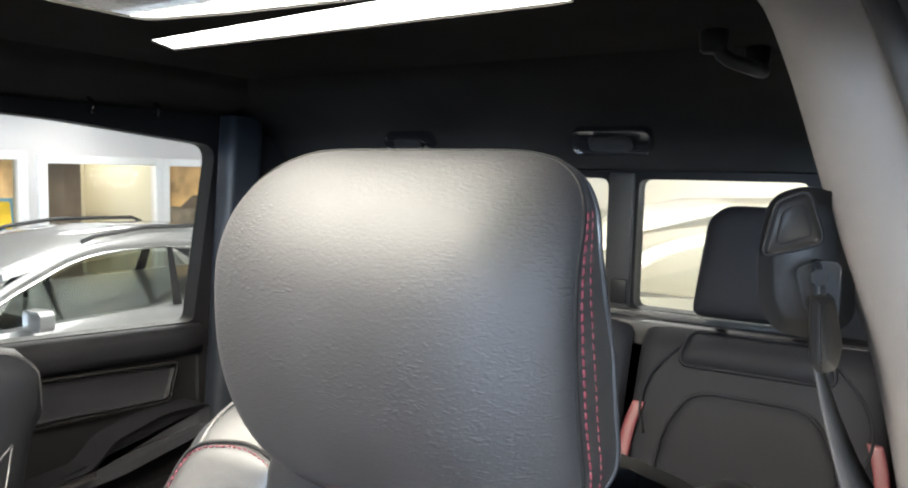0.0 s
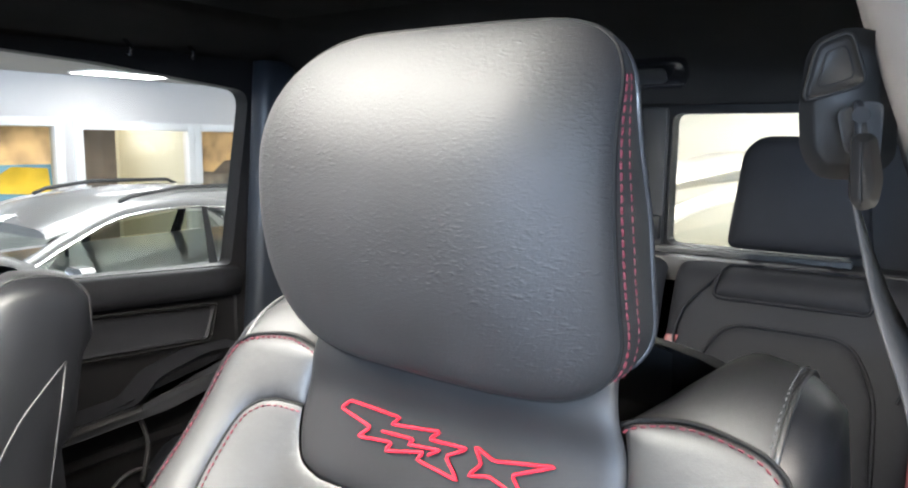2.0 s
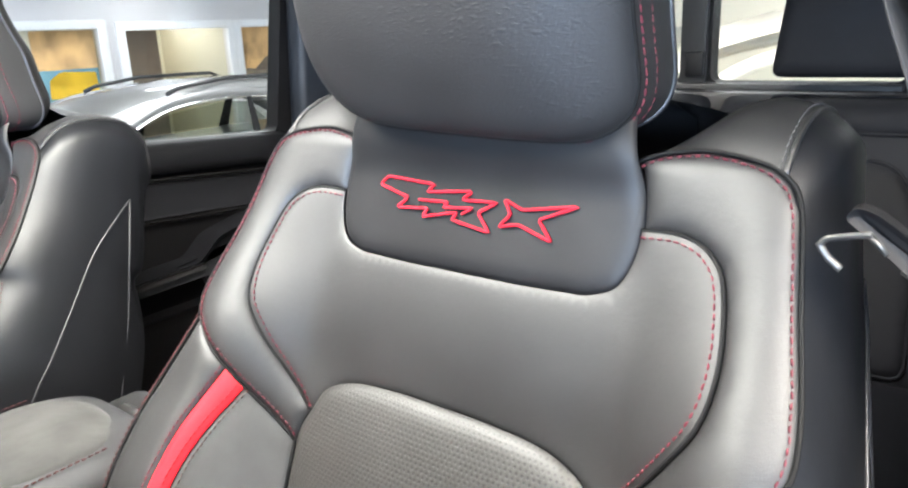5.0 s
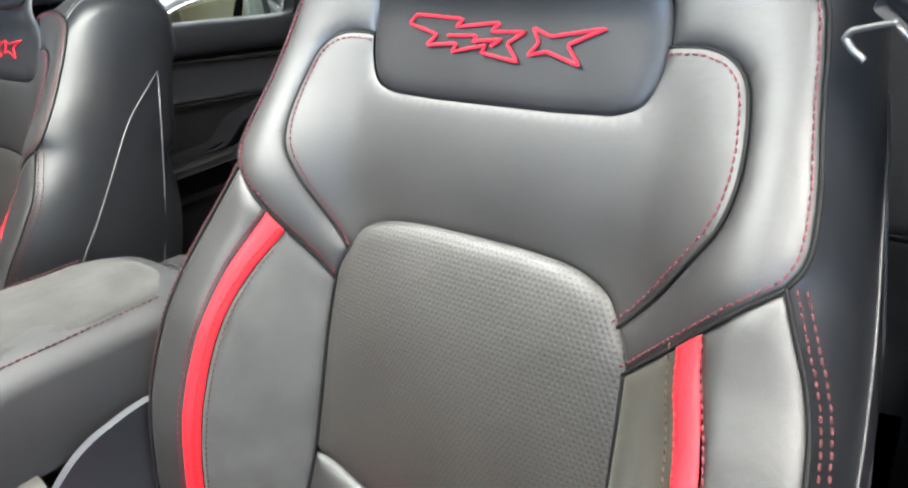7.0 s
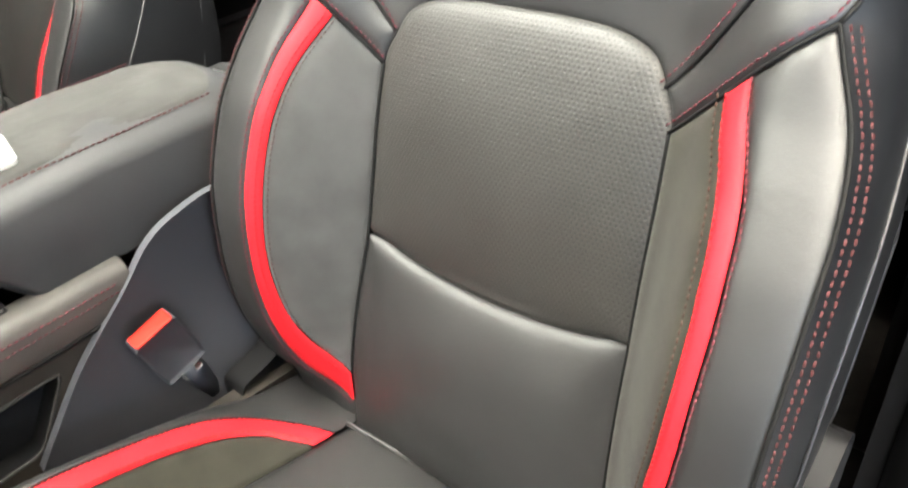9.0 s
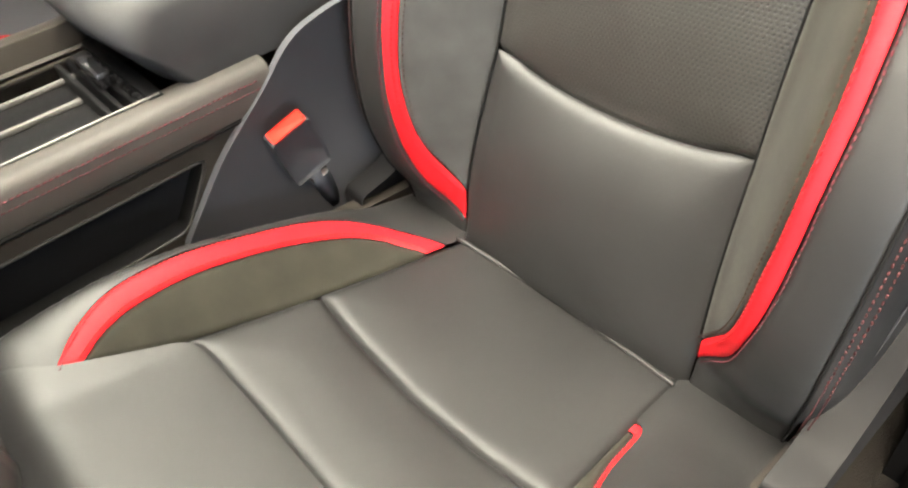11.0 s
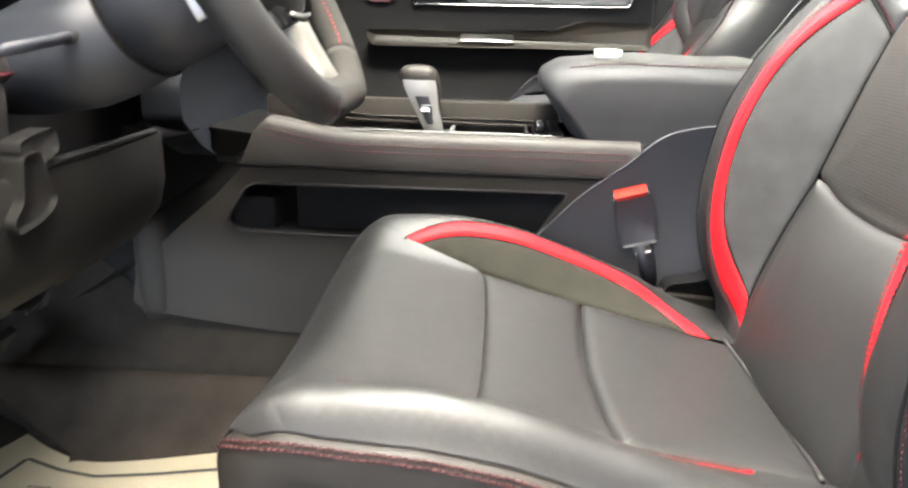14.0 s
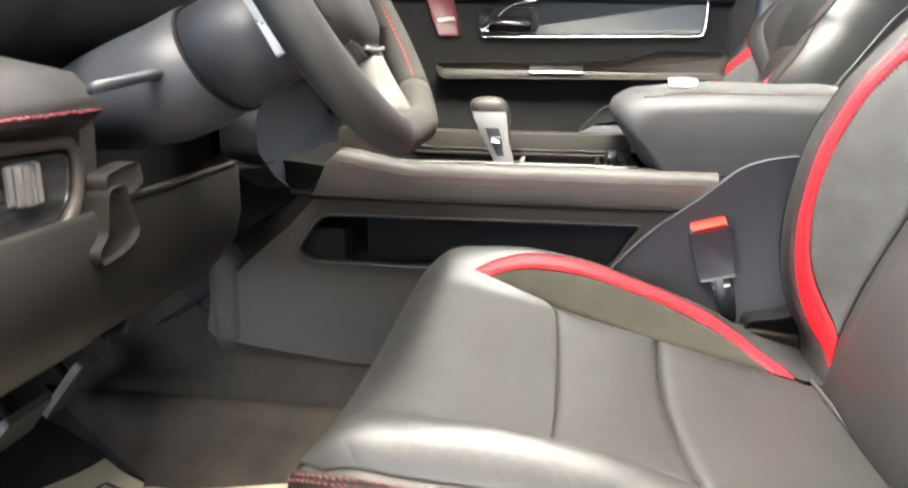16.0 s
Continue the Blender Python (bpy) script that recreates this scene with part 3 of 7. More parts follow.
def on(surf, pts, off=0.0, step=0.006, smooth=True, n=8):
    """A seam line laid on a surface: its 3D points and the outward directions there."""
    line = resample(spline(pts, n=n) if smooth else pts, step)
    path = [surf(p[0], p[1], off) for p in line]
    nor = [(surf(p[0], p[1], 0.01) - surf(p[0], p[1], 0.001)).normalized() for p in line]
    return path, nor


def beside(pts, d):
    """The 2D seam line moved d to its left."""
    line = resample(spline(pts), 0.006)
    out = []
    for i, p in enumerate(line):
        t = (line[min(len(line) - 1, i + 1)] - line[max(0, i - 1)]).normalized()
        out.append(p + d * Vector((-t.y, t.x)))
    return out


def sew(name, surf, pts, d, material, parent, off=0.0012, **k):
    path, nor = on(surf, beside(pts, d), off, smooth=False)
    return part(name, stitches(path, nor, **k), material, parent)


def build_seat():
    seat = empty("car_seat", "black leather car seat with red stripes and red stitching", "car seat", "front seats", at=(0, -0.2, 0.0))
    # seam lines of one half of the back, in metres across and up
    pad_edge = [(0.128, 0.868), (0.136, 0.82), (0.148, 0.775), (0.151, 0.745), (0.147, 0.718), (0.136, 0.700), (0.115, 0.692)]
    inner = [(0.151, 0.746), (0.181, 0.746), (0.203, 0.737), (0.217, 0.717), (0.226, 0.669), (0.222, 0.631), (0.205, 0.602), (0.180, 0.568), (0.150, 0.533)]
    ins_top = [(0.150, 0.533), (0.138, 0.553), (0.118, 0.565), (0.090, 0.572), (0.045, 0.575)]
    outer_top = [(0.141, 0.795), (0.155, 0.802), (0.185, 0.807), (0.216, 0.803), (0.240, 0.794), (0.255, 0.773)]
    outer = [(0.255, 0.773), (0.268, 0.705), (0.279, 0.655), (0.282, 0.620), (0.274, 0.601)]
    low = [(0.274, 0.601), (0.243, 0.575), (0.203, 0.538), (0.161, 0.499)]
    edge_ins = [(0.161, 0.499), (0.163, 0.45), (0.164, 0.37), (0.166, 0.302), (0.172, 0.20), (0.178, 0.11), (0.180, 0.02)]
    cab_in = [(0.208, 0.543), (0.222, 0.508), (0.231, 0.475), (0.235, 0.44), (0.237, 0.395), (0.237, 0.345), (0.237, 0.28), (0.234, 0.24), (0.227, 0.193), (0.216, 0.158), (0.199, 0.131), (0.179, 0.108)]
    cab_out = [(0.226, 0.559), (0.240, 0.522), (0.249, 0.487), (0.254, 0.444), (0.256, 0.40), (0.256, 0.35), (0.255, 0.286), (0.252, 0.238), (0.246, 0.183), (0.238, 0.132), (0.220, 0.092), (0.180, 0.063)]
    door_in = [(0.208, 0.543), (0.214, 0.518), (0.225, 0.495), (0.234, 0.468), (0.240, 0.442), (0.243, 0.415), (0.245, 0.385), (0.245, 0.340), (0.242, 0.290), (0.237, 0.250), (0.229, 0.199), (0.212, 0.150), (0.181, 0.104)]
    door_out = [(0.226, 0.559), (0.232, 0.535), (0.244, 0.507), (0.254, 0.475), (0.259, 0.443), (0.262, 0.40), (0.262, 0.35), (0.260, 0.29), (0.255, 0.235), (0.243, 0.182), (0.222, 0.128), (0.182, 0.078)]
    side = [(0.274, 0.601), (0.286, 0.574), (0.297, 0.550), (0.305, 0.527), (0.310, 0.505), (0.314, 0.478), (0.316, 0.44), (0.317, 0.36), (0.316, 0.28), (0.312, 0.20), (0.305, 0.13), (0.285, 0.02)]
    mid = [(0.166, 0.302), (0.09, 0.288), (0.0, 0.283)]
    mid_full = mid[:-1] + flip(mid)
    sp = lambda q: [tuple(p) for p in spline(q)]

    # back shell, the mesh that carries the rest
    rim = [(-0.285, 0.02), (-0.30, 0.3), (-0.27, 0.62), (-0.24, 0.80), (-0.13, 0.86), (0.13, 0.86), (0.24, 0.80), (0.27, 0.62), (0.30, 0.3), (0.285, 0.02)]
    rim = resample(spline(rim, True), 0.03, True)
    shell = [[B_O + Vector((p[0] * k, 0, 0)) + B_V * (0.44 + (p[1] - 0.44) * k) + B_N * d for p in rim] for k, d in ((0.99, -0.10), (1.0, -0.14), (0.97, -0.165), (0.85, -0.176))]
    back = part("backrest", loft(shell, True, False, True), black_plastic, seat, "black plastic seat back shell")

    part("logo_pad", panel(sp(pad_edge) + [(0.06, 0.690), (-0.06, 0.690)] + flip(sp(pad_edge)) + [(-0.06, 0.872), (0.06, 0.872)], pad_surf, puff=0.007), shaded_pad_leather, back)
    up = sp(inner) + sp(ins_top)[1:] + flip(sp(ins_top)[1:]) + flip(sp(inner))[1:]
    low_pad = [p for p in sp(pad_edge) if p[1] < 0.746]
    up += [(-p[0], p[1]) for p in low_pad] + [(-0.06, 0.690), (0.06, 0.690)] + list(reversed(low_pad))
    part("upper_panel", panel(up, sunk_surf, groove=0.0015, width=0.008, puff=0.003), leather, back)
    ins_half = [(0.0, 0.576)] + list(reversed(sp(ins_top))) + sp([(0.150, 0.533), (0.158, 0.515), (0.161, 0.499)])[1:]
    side_hi = [p for p in sp(edge_ins) if p[1] >= 0.302]
    side_lo = [p for p in sp(edge_ins) if p[1] < 0.302]
    top_ins = ins_half[1:] + side_hi[1:] + sp(mid_full)[1:-1] + flip(ins_half[1:] + side_hi[1:])
    part("perforated_insert", panel(top_ins, back_surf, puff=0.010, width=0.016), perforated, back, "black perforated leather")
    part("lower_insert", panel(sp(mid_full) + flip(side_lo)[::-1] + list(reversed(side_lo)), back_surf, puff=0.010, width=0.016), leather, back)
    for s in (1, -1):
        m = (lambda q: list(q)) if s > 0 else (lambda q: [(-p[0], p[1]) for p in q])
        if s > 0:                                       # the door-side stripe runs straighter to its foot
            red_in, red_out = door_in, door_out
        else:
            red_in, red_out = cab_in, cab_out
        yoke = sp(inner) + [tuple(p) for p in sp([(0.150, 0.533), (0.158, 0.515), (0.161, 0.499)])[1:]] + list(reversed(sp(low)))[1:] + list(reversed(sp(outer)))[1:] + list(reversed(sp(outer_top)))[1:]
        hi_pad = [p for p in sp(pad_edge) if p[1] >= 0.746 and p[1] <= 0.793]
        part("yoke_panel", panel(m(yoke + hi_pad), back_surf, puff=0.005), leather, back)
        # the two sides' suede differs in colour only to carry their light
        part("bolster_inner", panel(m(sp(edge_ins)[:-8] + [p for p in reversed(sp(red_in))] + [(0.208, 0.543)] + sp([(0.203, 0.538), (0.161, 0.499)])[1:-1]), back_surf, puff=0.003), suede if s > 0 else suede_cool_lit, back, "dark suede panel")
        part("red_stripe", panel(m(sp(red_in) + list(reversed(sp(red_out)))), back_surf, groove=0.0025, width=0.008, step=0.005, puff=0.002), red, back, "red leather stripe")
        outer_b = sp(red_out) + [(0.180, 0.02)] + list(reversed(sp(side))) + sp([(0.274, 0.601), (0.250, 0.581), (0.226, 0.559)])[1:-1]
        part("bolster_outer", panel(m(outer_b), back_surf, puff=0.004), leather, back)
        # the wrapped flank: one sheet from the shoulder cap down the side, sewn at the corner
        pts = m(outer_top + outer[1:] + side[1:])
        line = resample(spline(pts), 0.008)
        n, rings, turn_at = len(line), [], 0
        fair_u = hermite([(0.02, 0.285), (0.13, 0.308), (0.25, 0.317), (0.35, 0.318), (0.44, 0.316), (0.52, 0.308), (0.60, 0.294), (0.655, 0.281), (0.705, 0.268), (0.773, 0.255), (0.80, 0.24)])
        for i, p in enumerate(line):
            t = (line[min(n - 1, i + 2)] - line[max(0, i - 2)]).normalized()
            k = ss(0.745, 0.800, p[1])                  # 1 on the shoulder, 0 on the side
            if p[1] > 0.792:
                turn_at = i
            top = i <= turn_at                          # shoulder cap above the corner seam, flank below it
            rise = 0.052 * (ss(0.12, 0.215, abs(p[0])) if top else ss(0.56, 0.80, p[1]))
            wide = 0.014 * ss(0.80, 0.772, p[1])
            hb = 1 + max(0, back_height(p[0], p[1])) / 0.172
            base = back_surf(p[0], p[1], -0.004)
            ring = []
            for (a, d), (a2, d2) in zip(((0, 0), (0.28, -0.009), (0.60, -0.023), (0.88, -0.044), (1.0, -0.072), (0.85, -0.11), (0.5, -0.15), (-0.5, -0.172)),
                                        ((0, 0), (0.22, -0.006), (0.55, -0.018), (0.92, -0.045), (1.14, -0.085), (1.14, -0.125), (0.75, -0.158), (-0.3, -0.178))):
                d += (d2 - d) * k
                fair = (fair_u(p[1]) - abs(p[0])) * min(1.0, a / 0.65) * (not top)
                ring.append(base + Vector((s * (wide * a + fair), 0, 0)) + B_V * (rise * a2) + B_N * (d * hb))
            rings.append(ring)
        part("shoulder_panel", loft(rings[:turn_at + 1], False), leather, back)
        part("side_panel", loft(rings[turn_at:], False), shaded_side_leather, back)
        corner_r = resample(spline(rings[turn_at]), 0.006)
        part("piping", tube(corner_r, 0.0022, 6), leather, back)
        out_n = [(Vector((s * 0.7, -0.2, 0.7))).normalized()] * len(corner_r)
        part("stitching", stitches([p + Vector((-s * 0.004, 0, 0.0036)) for p in corner_r], out_n), dark_thread, back)

        def flank_at(v, j):
            q = min(range(n), key=lambda i: abs(line[i][1] - v) + (9 if i < turn_at else 0))
            j0 = int(j)
            return rings[q][j0].lerp(rings[q][min(7, j0 + 1)], j - j0) + Vector((s * 0.001, 0, 0))
        sweep = [flank_at(v, j) for v, j in ((0.707, 5.65), (0.675, 5.1), (0.63, 4.5), (0.57, 4.05), (0.50, 3.75), (0.44, 3.55), (0.34, 3.3), (0.24, 3.15), (0.10, 3.05))]
        part("side_bead", tube(resample(spline(sweep), 0.01), 0.0016, 6), pale_piping, back, "pale side piping")
        part("side_bead", tube([flank_at(v, j) for v, j in ((0.707, 5.65), (0.65, 5.75), (0.55, 5.85), (0.43, 5.9), (0.25, 5.9), (0.1, 5.9))], 0.0016, 6), pale_piping, back, "pale side piping")
        # piping and thread
        for q in (inner, outer_top + outer[1:], low, side):
            path, _ = on(back_surf, m(q), -0.0016)
            part("piping", tube(path, 0.0016, 8), piping_leather, back)
        path, _ = on(back_surf, m(edge_ins[:-1]), -0.0030)
        part("seam_cord", tube(path, 0.0017, 6), piping_leather, back)
        sg = s
        sew("stitching", back_surf, m(inner), -0.0052 * sg, red_thread, back)
        sew("stitching", back_surf, m(outer_top + outer[1:]), -0.0052 * sg, red_thread, back)
        sew("stitching", back_surf, m(low), -0.0052 * sg, red_thread, back)
        sew("stitching", back_surf, m(red_out), 0.004 * sg, red_thread, back)
        sew("stitching", back_surf, m(red_in), -0.004 * sg, tan_thread, back)
        sew("stitching", back_surf, m(red_in), 0.0055 * sg, deep_thread, back, off=0.0022, r=0.0006)
        path, nor = on(back_surf, m(side), 0.0)
        for out, dep in ((0.0060, 0.0032), (0.0108, 0.0085)):
            pp = [p + Vector((s * out, 0, 0)) - B_N * dep for p in path]
            nn = [(n + Vector((s * 0.8, 0, 0))).normalized() for n in nor]
            part("stitching", stitches(pp, nn, 0.0046, 0.0021, 0.0007), dull_thread, back)
    # the closed top between the shoulders
    rings = [[B_O + Vector((u, 0, 0)) + B_V * (v + 0.006 * math.cos(u * 9)) + B_N * d for v, d in ((0.845, -0.050), (0.858, -0.066), (0.862 - 0.03 * ss(0.10, 0.17, abs(u)), -0.085), (0.860 - 0.03 * ss(0.10, 0.17, abs(u)), -0.120), (0.848, -0.152), (0.80, -0.172))] for u in np.linspace(-0.128, 0.128, 17)]
    part("top_cover", loft(rings, False), shaded_side_leather, back, "black leather top of the backrest")
    # the emblem: a jagged bolt and a long-pointed star in red outline
    bolt = [(-0.099, 0.7560), (-0.090, 0.7640), (-0.036, 0.7610), (-0.044, 0.7540), (0.004, 0.7590), (-0.006, 0.7510), (0.030, 0.7520), (0.012, 0.7420), (0.026, 0.7270), (-0.014, 0.7330), (-0.008, 0.7400), (-0.046, 0.7320), (-0.040, 0.7400), (-0.076, 0.7370), (-0.064, 0.7470)]
    fold = [(-0.052, 0.7465), (-0.020, 0.7475), (-0.024, 0.7425), (0.006, 0.7450), (-0.004, 0.7390)]
    star = [(0.036, 0.7560), (0.054, 0.7490), (0.103, 0.7570), (0.070, 0.7430), (0.084, 0.7270), (0.052, 0.7370), (0.034, 0.7330), (0.044, 0.7440)]
    for shape, shut in ((bolt, True), (fold, False), (star, True)):
        loop = resample(round_poly(shape, 0.0015, 2) if shut else shape, 0.003, shut)
        part("emblem_outline", tube([back_surf(p[0], p[1], 0.0066) for p in loop], 0.0013, 6, shut), emblem_thread, back, "red embroidered emblem shape")

    # ---- cushion ----
    edge = [(0.267, -0.503), (0.245, -0.468), (0.230, -0.432), (0.209, -0.349), (0.200, -0.271), (0.190, -0.181), (0.182, -0.099), (0.174, -0.003), (0.171, 0.045)]
    c_out = [(0.235, -0.457), (0.259, -0.423), (0.278, -0.372), (0.287, -0.30), (0.289, -0.21), (0.283, -0.12), (0.261, -0.055), (0.222, -0.018), (0.1745, 0.006)]
    c_in = [(0.230, -0.432), (0.246, -0.396), (0.256, -0.34), (0.260, -0.26), (0.258, -0.175), (0.248, -0.105), (0.230, -0.062), (0.206, -0.043), (0.177, -0.026)]
    rim_c = [(0.267, -0.503), (0.296, -0.499), (0.317, -0.48)]
    flank = [(0.317, -0.48), (0.322, -0.40), (0.322, -0.25), (0.320, -0.10), (0.312, 0.05)]
    corner = [(0.317, -0.48), (0.312, -0.515), (0.290, -0.540), (0.25, -0.552)]
    front = [(0.25, -0.552), (0.12, -0.562), (0.0, -0.565)]
    s1 = [(0.205, -0.340), (0.185, -0.329), (0.10, -0.325), (0.0, -0.324)]
    s2 = [(0.190, -0.181), (0.10, -0.188), (0.0, -0.192)]
    base = [[Vector((x, y, z)) for x, y in resample(round_poly([(-0.27, 0.10), (-0.27, -0.50), (0.27, -0.50), (0.27, 0.10)], 0.05), 0.03, True)] for z in (0.255, 0.23, 0.20)]
    pan = part("cushion", loft(base, True, True, True), black_plastic, seat, "black seat cushion pan")
    e_front = [p for p in sp(edge) if p[1] <= -0.340]
    e_mid = [p for p in sp(edge) if -0.342 < p[1] <= -0.181]
    e_rear = [p for p in sp(edge) if p[1] > -0.182]
    half = list(reversed(sp(front))) + list(reversed(sp(corner)))[1:] + list(reversed(sp(rim_c)))[1:] + e_front[1:]
    half = half + sp(s1)[1:]
    part("front_section", panel(half + flip(half), cushion_surf, groove=0.0003, puff=0.002, width=0.014, step=0.007), leather, pan)
    half = list(reversed(sp(s1))) + e_mid[1:] + sp(s2)[1:]
    part("middle_section", panel(half + flip(half), cushion_surf, groove=0.009, puff=0.006, width=0.014, step=0.007), leather, pan)
    half = list(reversed(sp(s2))) + e_rear[1:] + [(0.0, 0.05)]
    part("rear_section", panel(half + flip(half), cushion_surf, groove=0.009, puff=0.006, width=0.014, step=0.007), leather, pan)
    for s in (1, -1):
        m = (lambda q: list(q)) if s > 0 else (lambda q: [(-p[0], p[1]) for p in q])
        if s > 0:                                       # the door-side stripe lies lower on its wall
            ex = hermite([(p[1], p[0]) for p in edge])
            c_out_s, c_in_s = ([(ex(y) + (x - ex(y)) * (0.17 + 0.39 * ss(-0.10, -0.30, y)), y) for x, y in q if y < lim] + [(ex(lim) + 0.001, lim)] for q, lim in ((c_out, -0.045), (c_in, -0.06)))
        else:
            c_out_s, c_in_s = c_out, c_in
        wall = [p for p in sp(edge) if -0.432 <= p[1] <= c_in_s[-1][1]] + list(reversed(sp(c_in_s)))
        part("bolster_inner", panel(m(wall), cushion_surf, puff=0.003), suede, pan, "dark suede panel")
        part("red_stripe", panel(m(sp(c_in_s) + list(reversed(sp(c_out_s))) ), cushion_surf, groove=0.0025, width=0.008, step=0.005, puff=0.002), red, pan, "red leather stripe")
        ob = sp(c_out_s) + [p for p in sp(edge) if c_out_s[-1][1] < p[1] < 0.04 and s > 0] + [(0.171, 0.045)] + list(reversed(sp(flank))) + list(reversed(sp(rim_c)))[1:] + [p for p in sp(edge) if -0.503 < p[1] < -0.455]
        part("bolster_outer", panel(m(ob), cushion_surf, groove=0.0003, width=0.014, puff=0.002), leather, pan)
        sew("stitching", cushion_surf, m(c_out_s), 0.004 * s, red_thread, pan)
        sew("stitching", cushion_surf, m(c_in_s), -0.004 * s, tan_thread, pan)
        for nm, pts, drop in (("side_skirt", list(reversed(flank)) + corner[1:3], 0.068), ("front_skirt", corner[2:] + front[1:], 0.11)):
            line = resample(spline(m(pts)), 0.01)
            n, rings = len(line), []
            for i, p in enumerate(line):
                t = (line[min(n - 1, i + 1)] - line[max(0, i - 1)]).normalized()
                o = Vector((t.y, -t.x, 0)) * (-s)
                q = cushion_surf(p[0], p[1], -0.004)
                if nm == "side_skirt":
                    o = -o
                if o.dot(Vector((p[0], p[1] + 0.25, 0))) < 0:
                    o = -o
                dz = drop + (0.062 * ss(-0.475, -0.515, p[1]) if nm == "side_skirt" else 0.018)
                rings.append([q + o * a * 0.012 + Vector((0, 0, -dz * d)) for a, d in ((0, 0), (0.5, 0.02), (0.9, 0.07), (1.1, 0.2), (1.1, 0.5), (0.7, 0.85), (-0.2, 1.0), (-1.6, 1.02))])
            part(nm, loft(rings, False), brown_lit_leather, pan)
            for a, d in ((0.82, 0.050), (1.04, 0.118)):
                if nm == "side_skirt":
                    pp = [r[0] + Vector(((r[3] - r[0]).x, (r[3] - r[0]).y, 0)).normalized() * (0.0125 * a + 0.0012) + Vector((0, 0, -drop * d)) for r in rings]
                    for _ in range(4):
                        pp = [pp[0]] + [(pp[i - 1] + pp[i] + pp[i + 1]) / 3 for i in range(1, len(pp) - 1)] + [pp[-1]]
                    nn = [Vector(((r[3] - r[0]).x, (r[3] - r[0]).y, 0.004)).normalized() for r in rings]
                    part("stitching", stitches(pp, nn, 0.0056, 0.0010, 0.0010), dull_thread, pan)
            path = [r[0] + Vector((0, 0, 0.001)) for r in rings]
            part("piping", tube(path, 0.0026, 8), brown_lit_leather, pan)
        # moulded side shield with its raised switch field
        m2 = Matrix(((0, 0, s, s * 0.297), (1, 0, 0, 0), (0, 1, 0, 0), (0, 0, 0, 1)))
        part("side_shield", slab(round_poly([(-0.475, 0.15), (-0.503, 0.28), (-0.507, 0.335), (-0.482, 0.361), (-0.415, 0.356), (-0.267, 0.346), (0.11, 0.312), (0.12, 0.13)], [0.02, 0.02, 0.02, 0.02, 0.0, 0.0, 0.03, 0.02]), m2, 0.030, 0.006), shield_plastic, pan, "grey plastic seat side shield")
        ro = resample(round_poly([(-0.455, 0.16), (-0.482, 0.28), (-0.472, 0.333), (-0.443, 0.350), (-0.363, 0.344), (-0.22, 0.334), (0.04, 0.312), (0.06, 0.16)], 0.022, 6), 0.012, True)
        at = lambda q, x: [Vector((s * x, p[0], p[1])) for p in q]
        near = lambda d: [Vector(((p[0] + 0.21) * (1 - d / 0.25) - 0.21, (p[1] - 0.25) * (1 - d / 0.095) + 0.25)) for p in ro]
        part("switch_rim", loft([at(ro, 0.325), at(near(0.002), 0.331), at(near(0.005), 0.336), at(near(0.009), 0.338), at(near(0.013), 0.336), at(near(0.017), 0.332), at(near(0.018), 0.327)], True), shield_plastic, pan, "raised rim of the seat switches")
        part("switch_field", loft([at(near(0.0178), 0.3265), at(near(0.05), 0.3285)], True, False, True), black_plastic, pan)
        part("recliner_cover", slab(round_poly([(-0.035, 0.29), (-0.035, 0.338), (0.025, 0.347), (0.085, 0.385), (0.145, 0.450), (0.195, 0.480), (0.235, 0.440), (0.220, 0.29)], [0.01, 0.015, 0.02, 0.03, 0.03, 0.02, 0.02, 0.01], 5), Matrix(((0, 0, s, s * 0.305), (1, 0, 0, 0), (0, 1, 0, 0), (0, 0, 0, 1))), 0.042, 0.010, 4), black_plastic, pan, "black plastic recliner cover")
        part("seat_switch", slab(round_poly([(-0.40, 0.225), (-0.40, 0.262), (-0.30, 0.258), (-0.30, 0.222)], 0.016), Matrix.Translation((s * 0.031, 0, 0)) @ m2, 0.012, 0.004), grey_plastic, pan)
    part("rear_piping", tube([cushion_surf(x, 0.040 - 0.5 * x * x, 0.003) for x in np.linspace(-0.175, 0.175, 30)], 0.0034, 8), leather, pan)
    for x in (-0.22, 0.22):
        part("seat_rail", box(x - 0.025, x + 0.025, -0.45, 0.20, 0.0, 0.20, 0.006), black_plastic, seat)

    # ---- head restraint ----
    def shape(k=1.0, top=1.290, bot=1.050):
        return [(x * k, z) for x, z in round_poly([(-0.167, bot - 0.008), (0.145, bot - 0.020), (0.134, top), (-0.178, top)], [0.12, 0.055, 0.055, 0.115], 10)]

    def face(x, z, off=0.0):
        return Vector((x, 0.204 + (0.050 * (x / 0.15) ** 3.3 if x > 0 else 0.018 * (-x / 0.15) ** 3.0) + 0.014 * ((z - 1.165) / 0.1) ** 2 + 0.038 * max(0.0, (z - 1.185) / 0.107) ** 2.3 - off, z))
    outline = resample(shape(), 0.006, True)
    head = part("headrest", panel(outline, face, groove=0.006, width=0.016, step=0.007, puff=0.004), leather_worn, seat, "creased black leather headrest")
    front_ring = [face(p[0], p[1], -0.0065) for p in outline]
    depth = hermite([(1.00, 0.064), (1.14, 0.068), (1.20, 0.050), (1.25, 0.025), (1.30, 0.012)])
    rings = [front_ring]
